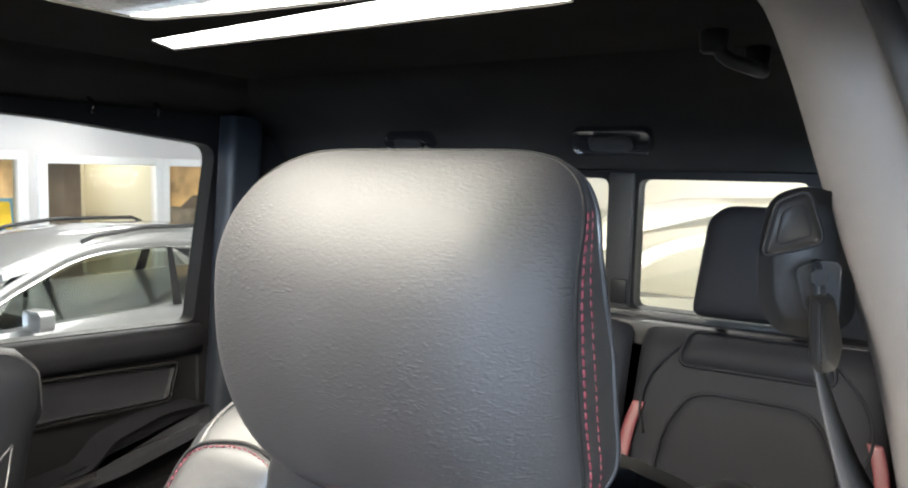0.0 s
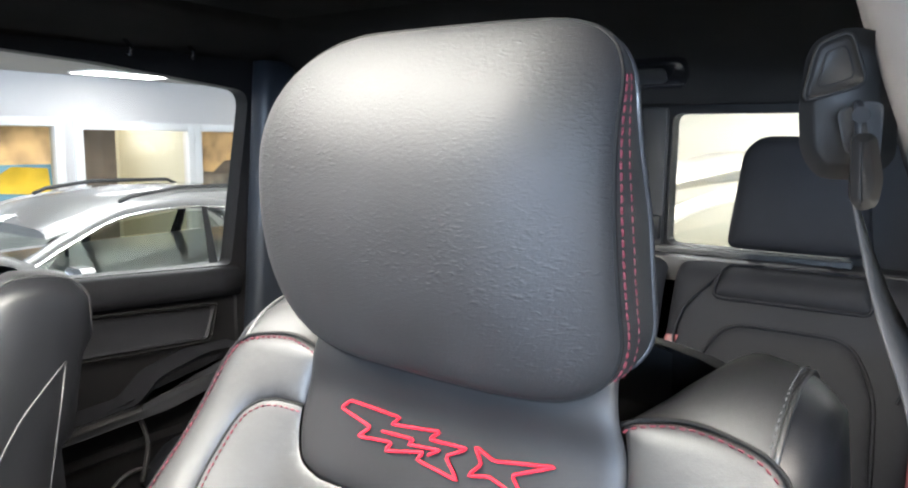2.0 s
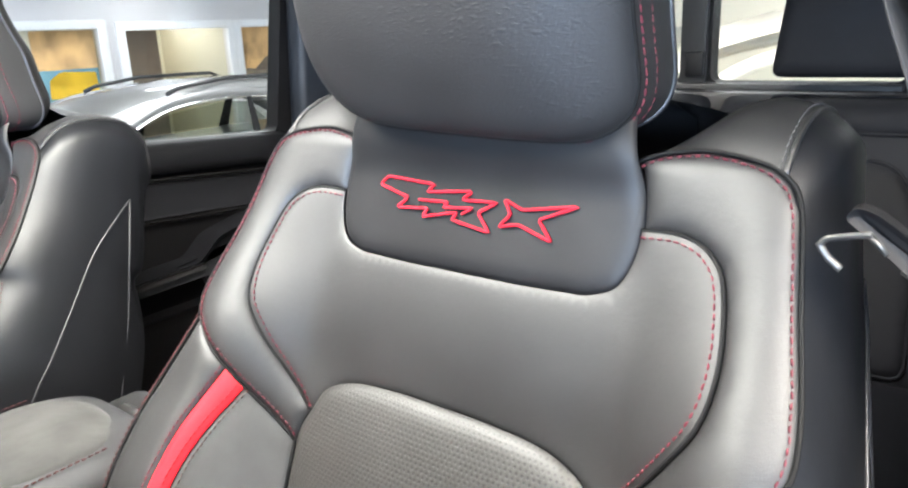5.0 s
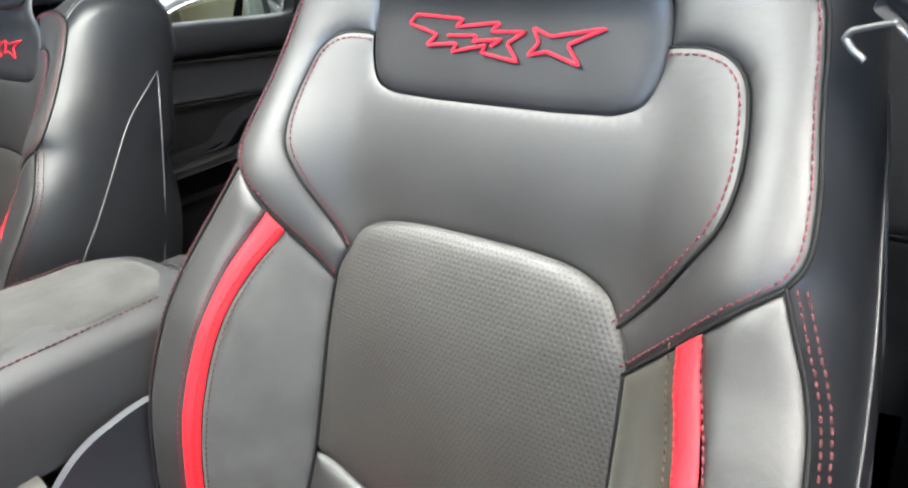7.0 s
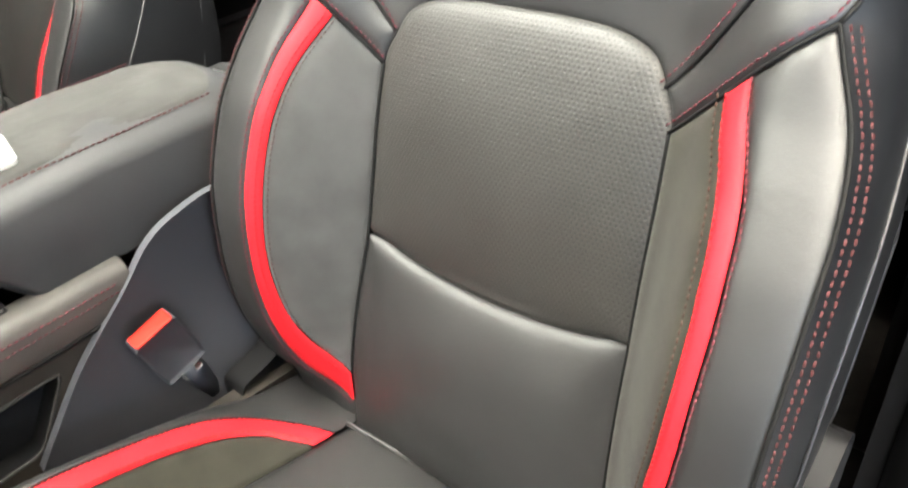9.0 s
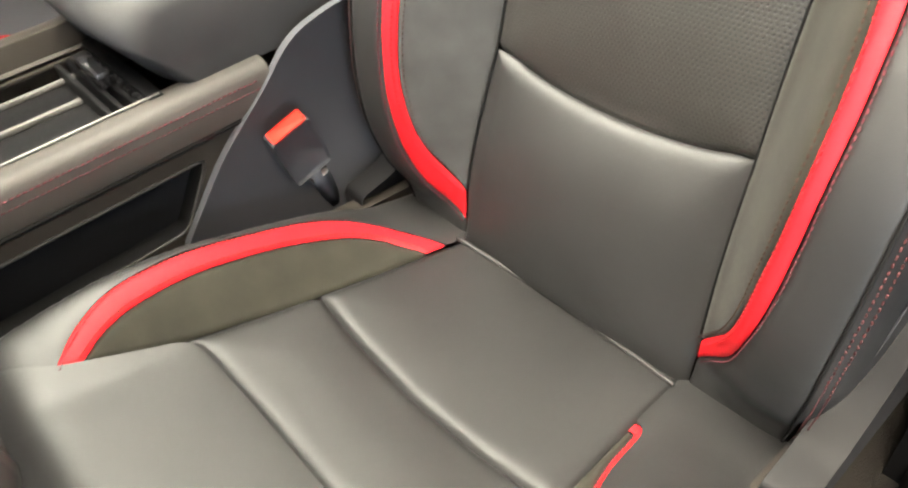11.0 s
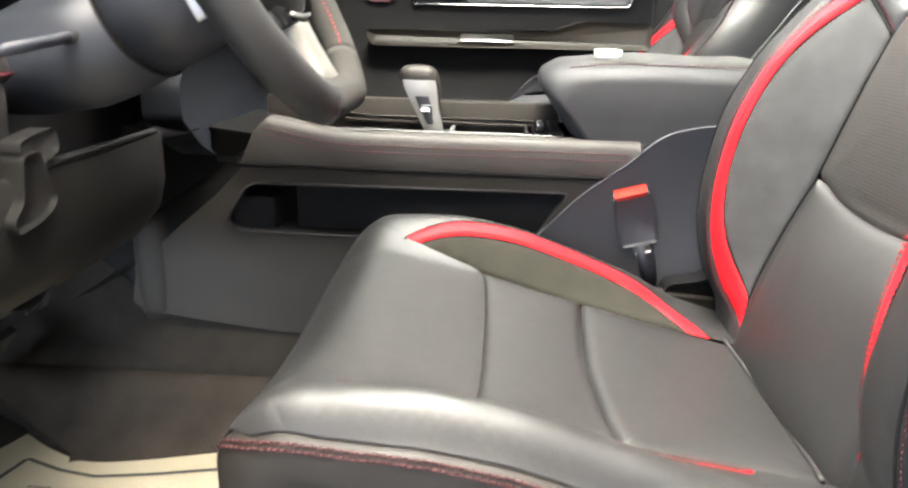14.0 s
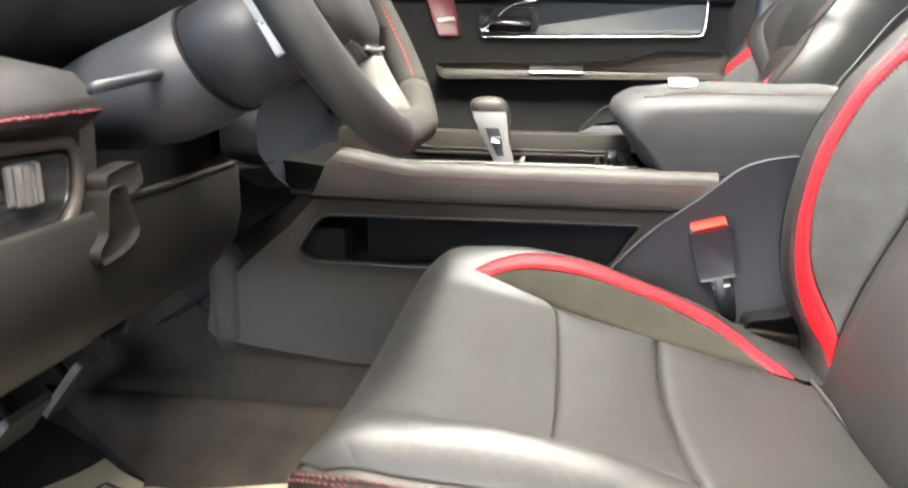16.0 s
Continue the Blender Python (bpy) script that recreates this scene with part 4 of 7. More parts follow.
    for k, d in ((1.010, 0.10), (1.016, 0.3), (1.014, 0.6), (0.998, 1.0)):
        rings.append([Vector((f.x * k, f.y + depth(f.z) * d, 1.16 + (f.z - 1.16) * (k - 0.02 * d * (f.z > 1.2)))) for f in front_ring])
    part("side_band", loft(rings), leather, head)
    last = rings[-1]
    part("edge_bead", tube(last, 0.0026, 6, True), pale_piping, head)
    rear = [last]
    for k, d in ((0.97, 0.010), (0.88, 0.020), (0.6, 0.026), (0.2, 0.028)):
        rear.append([Vector((f.x * k, f.y + d, 1.15 + (f.z - 1.15) * k)) for f in last])
    part("rear_shell", loft(rear, True, False, True), leather, head)
    part("seam_bead", tube([p + Vector((0, 0.001, 0)) for p in front_ring], 0.0018, 6, True), piping_leather, head)
    for d in (0.15, 0.42):
        lp = [Vector((f.x * 1.0145, f.y + depth(f.z) * d, 1.16 + (f.z - 1.16) * 1.0145)) for f in front_ring]
        lp = [p for p in lp if p.x > 0.135 or (p.z < 1.12 and p.x > 0.0)]
        nn = [Vector((p.x, 0, (p.z - 1.165) * 1.2)).normalized() for p in lp]
        part("stitching", stitches(lp, nn, 0.0056, 0.0016, 0.0009), red_thread, head)
    part("under_plate", slab(rounded(0.22, 0.05, 0.02), Matrix.Translation((0, 0.272, 1.040)), 0.012, 0.004), headlining, head)
    for x in (-0.062, 0.062):
        part("post", tube([Vector((x, 0.292, 1.05)), Vector((x, 0.298, 0.99)), Vector((x, 0.306, 0.92))], 0.0065, 12), black_plastic, head, "black steel headrest post")
        part("guide_sleeve", slab(rounded(0.056, 0.030, 0.010), Matrix.Translation((x, 0.308, 1.068)) @ pose(0, 0, 0, -17, 0, 0), 0.014, 0.004), gloss_black, seat)
    return seat


driver_seat = build_seat()
copy_thing(driver_seat, Matrix.Translation((-1.03, -0.215, -0.045)))

# ---- the truck's cabin ----
MID = -0.5                                              # the truck's centre line


def yz(x, flipx=False):
    """A frame whose xy plane is the world's y, z at this x; its z looks towards +x (or -x)."""
    return Matrix(((0, 0, -1 if flipx else 1, x), (1, 0, 0, 0), (0, 1, 0, 0), (0, 0, 0, 1)))


def xz(y, back=False):
    return Matrix(((1, 0, 0, 0), (0, 0, 1 if back else -1, y), (0, 1, 0, 0), (0, 0, 0, 1)))


tagged(part("floor", box(-1.42, 0.42, -1.6, 1.6, -0.06, 0.0), carpet), "dark grey carpeted cabin floor", "floor", kind="structure")

# roof lining with its two glass openings
roof_holes = [round_poly([(-0.70, -0.60), (0.03, -0.60), (0.03, 0.30), (-0.08, 0.38), (-0.08, 0.585), (-0.338, 0.570), (-0.519, 0.557), (-0.676, 0.531)], [0.05, 0.05, 0.02, 0.02, 0.02, 0.0, 0.0, 0.03], 4),
              round_poly([(-0.82, 0.638), (-0.279, 0.585), (-0.08, 0.606), (-0.06, 0.62), (-0.06, 0.70), (-0.086, 0.706), (-0.871, 0.728)], [0.02, 0.0, 0.01, 0.01, 0.01, 0.0, 0.012], 4)]
tagged(part("ceiling", wall_with_holes("z", 1.490, 0.004, (-1.10, 0.06, -1.0, 1.1), roof_holes), headlining), "black fabric headlining with a glass roof", "ceiling", kind="structure")
for s, x0, x1 in ((1, 0.26, 0.37), (-1, -1.26, -1.41)):
    e = 0.055 if s < 0 else 0.0
    prof = [(x0 - s * 0.21, 1.489), (x0 - s * 0.10, 1.468), (x0, 1.425 + e * 0.3), (x0 + (x1 - x0) * 0.5, 1.395 + e * 0.6), (x0 + (x1 - x0) * 0.85, 1.37 + e), (x1, 1.335 + e), (x1 + s * 0.02, 1.34 + e), (x1, 1.46), (x0, 1.51), (x0 - s * 0.21, 1.51)]
    tagged(part("roof_rail_trim", loft([[Vector((x, y, z)) for x, z in prof] for y in np.linspace(-1.2, 1.5, 10)], True, True, True), headlining), "black fabric roof side trim", "trim", kind="structure")
tagged(part("window_1", box(-0.985, 0.045, -0.62, 0.76, 1.500, 1.506), green_glass), "tinted glass roof panel", "window", kind="structure").visible_shadow = False
prof = [(1.08, 1.487), (1.20, 1.462), (1.30, 1.415), (1.38, 1.385), (1.44, 1.35), (1.47, 1.295), (1.50, 1.29), (1.52, 1.51), (1.08, 1.51)]
tagged(part("rear_header", loft([[Vector((x, y, z)) for y, z in prof] for x in np.linspace(-1.38, 0.36, 6)], True, True, True), headlining), "black fabric rear roof header", "trim", kind="structure")
prof = [(-0.98, 1.487), (-1.10, 1.46), (-1.2, 1.40), (-1.26, 1.37), (-1.30, 1.30), (-1.34, 1.32), (-1.3, 1.51), (-0.98, 1.51)]
tagged(part("front_header", loft([[Vector((x, y, z)) for y, z in prof] for x in np.linspace(-1.38, 0.36, 6)], True, True, True), headlining), "black fabric windscreen header", "trim", kind="structure")

# rear wall and its sliding window
panes = [[(-1.16, 0.972), (-0.775, 0.972), (-0.775, 1.272), (-1.13, 1.272)], [(-0.70, 0.972), (-0.30, 0.972), (-0.30, 1.272), (-0.70, 1.272)], [(-0.228, 0.972), (0.16, 0.972), (0.13, 1.272), (-0.228, 1.272)]]
tagged(part("wall_rear", wall_with_holes("y", 1.495, 0.05, (-1.40, 0.40, 0.0, 1.42), [round_poly(p, 0.02, 3) for p in panes]), black_plastic), "black plastic rear cabin wall", "wall", kind="structure")
w2 = empty("window_2", "sliding rear cab window with black posts", "window", kind="structure", at=(MID, 1.51, 0.97))
for p in panes:
    part("pane", box(p[0][0] - 0.01, p[1][0] + 0.01, 1.515, 1.519, 0.962, 1.282), clear_glass, w2).visible_shadow = False
for x in (-0.738, -0.264):
    part("post", box(x - 0.030, x + 0.030, 1.478, 1.494, 0.965, 1.285, 0.006), grey_plastic, w2)
    part("latch", box(x - 0.012, x + 0.028, 1.462, 1.479, 0.985, 1.04, 0.005), black_plastic, w2)
part("lower_rail", box(-1.16, 0.16, 1.47, 1.494, 0.945, 0.971, 0.006), grey_plastic, w2)

# passenger side: door shells with window openings
hole_r = round_poly([(0.40, 0.898), (1.148, 0.852), (1.230, 1.338), (0.787, 1.378), (0.40, 1.396)], [0.03, 0.02, 0.05, 0.0, 0.05], 6)
hole_f = round_poly([(-0.95, 0.93), (0.14, 0.90), (0.16, 1.375), (-0.55, 1.36)], [0.05, 0.03, 0.05, 0.08], 6)
tagged(part("wall_passenger_side", wall_with_holes("x", -1.405, 0.05, (-1.3, 1.5, 0.0, 1.42), [hole_r, hole_f]), black_plastic), "black inner shell of the passenger side doors", "wall", kind="structure")
for nm, lp in (("window_3", hole_r), ("window_4", hole_f)):
    ys, zs = [p[0] for p in lp], [p[1] for p in lp]
    tagged(part(nm, box(-1.392, -1.388, min(ys) - 0.02, max(ys) + 0.02, min(zs) - 0.02, max(zs) + 0.02), clear_glass), "clear side door glass", "window", kind="structure").visible_shadow = False


def door(name, y0, y1, sill0, sill1, label):
    """A door lining: padded sill, panels, ledge, armrest, pocket."""
    d = empty(name, label, "car door", kind="structure", at=(-1.33, (y0 + y1) / 2, 0.0))
    ln = y1 - y0
    z = lambda f: sill0 + (sill1 - sill0) * f
    rings = []
    for f in np.linspace(0, 1, 9):
        y, zz = y0 + ln * f, z(f)
        rings.append([Vector((-1.36, y, zz)), Vector((-1.335, y, zz + 0.006)), Vector((-1.318, y, zz - 0.002)), Vector((-1.308, y, zz - 0.022)), Vector((-1.312, y, zz - 0.052)), Vector((-1.325, y, zz - 0.075)), Vector((-1.36, y, zz - 0.078))])
    part("sill_pad", loft(rings, True, True, True), door_vinyl, d, "padded black door sill")
    part("lining", slab(round_poly([(y0, 0.10), (y1, 0.10), (y1, sill1 - 0.07), (y0, sill0 - 0.07)], 0.02), yz(-1.36), 0.022, 0.006), black_plastic, d)
    return d


door_r = door("door_1", 0.40, 1.15, 0.895, 0.846, "closed rear passenger door with black padded lining")
part("upper_panel", slab(round_poly([(0.55, 0.705), (1.035, 0.668), (1.060, 0.752), (0.55, 0.795)], 0.015), yz(-1.337), 0.018, 0.007), door_vinyl, door_r)
part("panel_rim", tube([Vector((-1.319, p[0], p[1])) for p in resample(round_poly([(0.535, 0.697), (1.043, 0.659), (1.071, 0.758), (0.535, 0.805)], 0.015), 0.01, True)], 0.004, 6, True), piping_leather, door_r)
part("trim_strip", tube([Vector((-1.318, y, 0.672 + (y - 1.045) * 3.0)) for y in np.linspace(1.046, 1.066, 6)], 0.0022, 6), satin, door_r, "thin bright trim end")
part("armrest", slab(round_poly([(0.50, 0.560), (0.78, 0.572), (0.84, 0.625), (0.98, 0.655), (1.12, 0.648), (1.12, 0.575), (0.86, 0.535), (0.50, 0.525)], 0.022), yz(-1.337), 0.085, 0.022, 4), door_vinyl, door_r, "padded grey-brown door armrest")
part("pull_handle", slab(round_poly([(0.60, 0.545), (0.79, 0.552), (0.79, 0.568), (0.60, 0.560)], 0.005), yz(-1.256), 0.008, 0.003), grey_plastic, door_r, "grey switch strip on the armrest")
part("lower_curve", tube(spline([Vector((-1.285, 0.80, 0.53)), Vector((-1.283, 0.82, 0.45)), Vector((-1.285, 0.80, 0.36))]), 0.006, 8), grey_plastic, door_r, "curved edge of the lower lining")
part("map_pocket", slab(round_poly([(0.50, 0.18), (1.05, 0.18), (1.08, 0.45), (0.48, 0.45)], 0.05), yz(-1.337), 0.05, 0.015), black_plastic, door_r)
part("speaker_ring", tube([Vector((-1.285, 0.78 + 0.075 * math.cos(a), 0.32 + 0.075 * math.sin(a))) for a in np.linspace(0, 2 * math.pi, 24, endpoint=False)], 0.005, 8, True), grey_plastic, door_r)

door_f = door("door_2", -1.10, 0.105, 0.97, 0.945, "closed front passenger door with chrome-edged black panel")
part("upper_panel", slab(round_poly([(-0.575, 0.786), (0.03, 0.792), (0.035, 0.885), (-0.42, 0.88), (-0.50, 0.87)], 0.02), yz(-1.337), 0.012, 0.005), pillar_slate, door_f, "dark slate inlay panel")
frame_f = resample(round_poly([(-0.585, 0.782), (0.034, 0.787), (0.038, 0.892), (-0.40, 0.888), (-0.50, 0.868)], 0.02), 0.01, True)
part("chrome_edge", tube([Vector((-1.322, p[0], p[1])) for p in frame_f], 0.003, 8, True), chrome, door_f, "thin chrome edging")
part("handle_recess", slab(rounded(0.17, 0.07, 0.02), Matrix.Translation((0, -0.50, 0.83)) @ yz(-1.326), 0.008, 0.003), gloss_black, door_f)
part("door_handle", slab(round_poly([(-0.555, 0.815), (-0.435, 0.81), (-0.43, 0.836), (-0.55, 0.84)], 0.01), yz(-1.315), 0.02, 0.006), gloss_black, door_f, "gloss black inner door handle")
part("armrest", slab(round_poly([(-0.70, 0.712), (-0.20, 0.715), (-0.10, 0.748), (0.085, 0.745), (0.085, 0.675), (-0.68, 0.668)], 0.018), yz(-1.337), 0.085, 0.016), shield_plastic, door_f, "padded grey-brown door armrest")
part("switch_plate", slab(rounded(0.145, 0.020, 0.006), Matrix.Translation((0, -0.36, 0.697)) @ yz(-1.252), 0.006, 0.002), satin, door_f, "silver window switch plate")
part("red_panel", slab(round_poly([(-0.74, 0.90), (-0.66, 0.90), (-0.635, 0.785), (-0.70, 0.785)], 0.012), yz(-1.337), 0.012, 0.004), red_trim, door_f, "dark red trim panel beside the handle")
part("pale_mark", slab(round_poly([(-0.705, 0.832), (-0.655, 0.838), (-0.650, 0.828), (-0.700, 0.822)], 0.003, 2), yz(-1.325), 0.0025, 0.0008), white_card, door_f, "small pale mark on the red panel")
# pocket and shelf take a paler slate in place of bluish light
part("map_pocket", slab(round_poly([(-0.80, 0.20), (0.05, 0.20), (0.06, 0.52), (-0.74, 0.50)], 0.06), yz(-1.337), 0.06, 0.02), shield_slate, door_f, "door pocket in paler slate for its bluish light")
part("lower_shelf", slab(round_poly([(-0.30, 0.52), (0.06, 0.53), (0.06, 0.62), (-0.22, 0.60)], 0.03), yz(-1.337), 0.05, 0.02), shield_slate, door_f)


def post_trim(name, foot, head, w0, w1, material, label):
    """An upright body post: rounded, leaning, wider at its foot."""
    rings = []
    for f in np.linspace(0, 1, 9):
        c = Vector(foot).lerp(Vector(head), f)
        w = w0 + (w1 - w0) * f
        rings.append([c + Vector((p[0], p[1], 0)) for p in rounded(0.07, w, 0.025, 4)])
    return tagged(part(name, loft(rings, True, True, True), material), label, "pillar", kind="structure")


post_trim("pillar_passenger", (-1.36, 0.22, 0.5), (-1.345, 0.27, 1.42), 0.17, 0.12, pillar_slate, "dark slate passenger door pillar")
post_trim("pillar_rear_passenger", (-1.335, 1.225, 0.4), (-1.31, 1.285, 1.42), 0.12, 0.12, pillar_slate, "dark slate rear passenger pillar")
tagged(part("quarter_trim", slab(round_poly([(1.17, 0.4), (1.5, 0.4), (1.5, 1.40), (1.25, 1.40)], 0.02), yz(-1.345), 0.03, 0.01), black_plastic), "black rear quarter trim", "trim", kind="structure")

# driver's side behind the seat: rear door shell and post
hole_d = round_poly([(0.58, 0.86), (1.135, 0.845), (1.20, 1.315), (0.85, 1.36), (0.60, 1.37)], 0.04, 5)
tagged(part("wall_driver_rear", wall_with_holes("x", 0.355, 0.05, (0.30, 1.5, 0.0, 1.42), [hole_d]), black_plastic), "black inner shell of the rear driver side door", "wall", kind="structure")
tagged(part("window_5", box(0.39, 0.394, 0.55, 1.22, 0.84, 1.39), clear_glass), "clear rear door glass", "window", kind="structure").visible_shadow = False
tagged(part("door_3", slab(round_poly([(0.52, 0.1), (1.15, 0.1), (1.15, 0.78), (0.52, 0.80)], 0.03), yz(0.352, True), 0.03, 0.01), black_plastic), "closed rear driver side door lining", "car door", kind="structure")

# the driver's own door, unseen, swung open to keep low daylight off the seat
swing = Matrix.Translation((0.41, -0.90, 0.0)) @ pose(0, 0, 0, 0, 0, -4)
tagged(part("door_5", moved(box(0.0, 1.08, -0.09, 0.0, 0.02, 0.96, 0.02), swing), door_vinyl), "unseen open front driver door that blocks low daylight", "car door", kind="structure")

# the lit belt post beside the driver's seat
inner_x = hermite([(0.0, 0.365), (0.6, 0.36), (0.95, 0.338), (1.15, 0.303), (1.26, 0.268), (1.38, 0.222), (1.46, 0.17)])


def pillar_rings(zs, grow):
    out = []
    for z in zs:
        x = inner_x(z) - grow
        y0 = 0.235 + 0.05 * ss(1.2, 1.44, z)
        out.append([Vector((x + dx, y0 + dy, z)) for dx, dy in ((0.16, -0.015), (0.08, -0.02), (0.035, -0.008), (0.012, 0.018), (0.002, 0.05), (0, 0.10), (0.004, 0.17), (0.02, 0.21), (0.07, 0.22), (0.16, 0.22))])
    return out


pillar = tagged(part("pillar_driver", loft(pillar_rings(np.linspace(1.10, 1.44, 20), 0.0), True, True, True), pillar_cloth), "grey cloth-covered belt pillar beside the driver seat", "pillar", kind="structure")
part("lower_trim", loft(pillar_rings(np.linspace(0.02, 1.11, 14), -0.012), True, True, True), black_plastic, pillar, "black plastic lower pillar trim")
part("door_seal", tube([Vector((inner_x(z) + 0.060, 0.212 + 0.05 * ss(1.2, 1.44, z), z)) for z in np.linspace(0.05, 1.43, 30)], 0.007, 8), tyre_rubber, pillar, "black rubber door seal")

# belt guide: moulded cover, slot, swivel loop
cover = empty("belt_guide", "grey plastic seat belt height adjuster with swivel loop", "belt guide", at=(0.255, 0.31, 1.2))


def facing(cx, cy, cz, yaw, pitch=0.0, roll=0.0):
    """A frame at a place whose z looks along -y, turned by yaw about z."""
    return Matrix.Translation((cx, cy, cz)) @ pose(0, 0, 0, 0, 0, yaw) @ pose(0, 0, 0, 90 + pitch, 0, 0) @ pose(0, 0, 0, 0, 0, roll)


cm = Matrix.Translation((0.247, 0.327, 1.229)) @ pose(0, 0, 0, 0, 0, 8) @ pose(0, 0, 0, 90, 0, 0)
body = round_poly([(-0.013, 0.036), (0.008, 0.044), (0.030, 0.036), (0.034, -0.030), (0.018, -0.040), (-0.004, -0.040), (-0.014, -0.026), (-0.0165, 0.004)], [0.010, 0.010, 0.012, 0.012, 0.006, 0.012, 0.012, 0.010], 5)
part("cover", slab(body, cm, 0.055, 0.009, 5), black_trim, cover, "dark moulded cover")
plate_o = [(-0.0135, 0.004), (-0.008, 0.033), (0.007, 0.039), (0.0155, 0.013)]
part("badge_plate", slab(round_poly(plate_o, 0.005, 4), cm @ Matrix.Translation((0, 0, 0.0535)), 0.0035, 0.0015), black_trim, cover)
part("badge_rim", tube([cm @ Vector((*p, 0.0563)) for p in resample(round_poly([(x * 1.08, 0.021 + (z - 0.021) * 1.08) for x, z in plate_o], 0.005, 4), 0.003, True)], 0.0012, 6, True), piping_leather, cover)
part("badge_line", tube([cm @ Vector((*p, 0.0570)) for p in resample(round_poly([(0.0008 + x * 0.62, 0.022 + (z - 0.022) * 0.66) for x, z in plate_o], 0.003, 4), 0.003, True)], 0.0006, 6, True), piping_leather, cover)
part("slot", slab(round_poly([(0.003, -0.002), (0.0155, 0.003), (0.026, 0.002), (0.026, -0.030), (0.009, -0.026)], 0.005, 4), cm @ Matrix.Translation((0, 0, 0.0545)), 0.002, 0.001), tyre_rubber, cover)
lm = Matrix.Translation((0.273, 0.273, 1.202)) @ pose(0, 0, 0, 0, 0, 8) @ pose(0, 0, 0, 90, 0, 0)
part("swivel_loop", slab(round_poly([(-0.0075, 0.012), (0.004, 0.013), (0.0095, -0.012), (0.0075, -0.026), (-0.001, -0.029), (-0.0055, -0.024)], 0.005, 4), lm, 0.016, 0.005, 4), black_trim, cover, "grey swivelling belt loop")
part("loop_stem", slab(round_poly([(-0.008, 0.030), (-0.003, 0.030), (0.001, 0.010), (-0.005, 0.008)], 0.002, 3), lm, 0.010, 0.002), black_plastic, cover)
part("bolt", cyl(lm @ Vector((-0.0035, 0.022, 0.008)), lm @ Vector((-0.0035, 0.022, 0.013)), 0.0045, 0.004, 14), black_plastic, cover)

# grab handle over the rear door
grab = empty("grab_handle", "black plastic grab handle on the roof lining", "grab handle", at=(0.12, 0.82, 1.43))
part("grip", tube(resample(spline([Vector((0.092, 0.768, 1.452)), Vector((0.104, 0.770, 1.424)), Vector((0.130, 0.788, 1.412)), Vector((0.138, 0.835, 1.412)), Vector((0.126, 0.892, 1.424)), Vector((0.118, 0.910, 1.452))]), 0.01), 0.009, 10), grey_plastic, grab)
for gx, gy in ((0.092, 0.768), (0.118, 0.910)):
    part("mount", cyl((gx, gy, 1.428), (gx, gy, 1.456), 0.016, 0.018, 16, 0.003), black_plastic, grab)

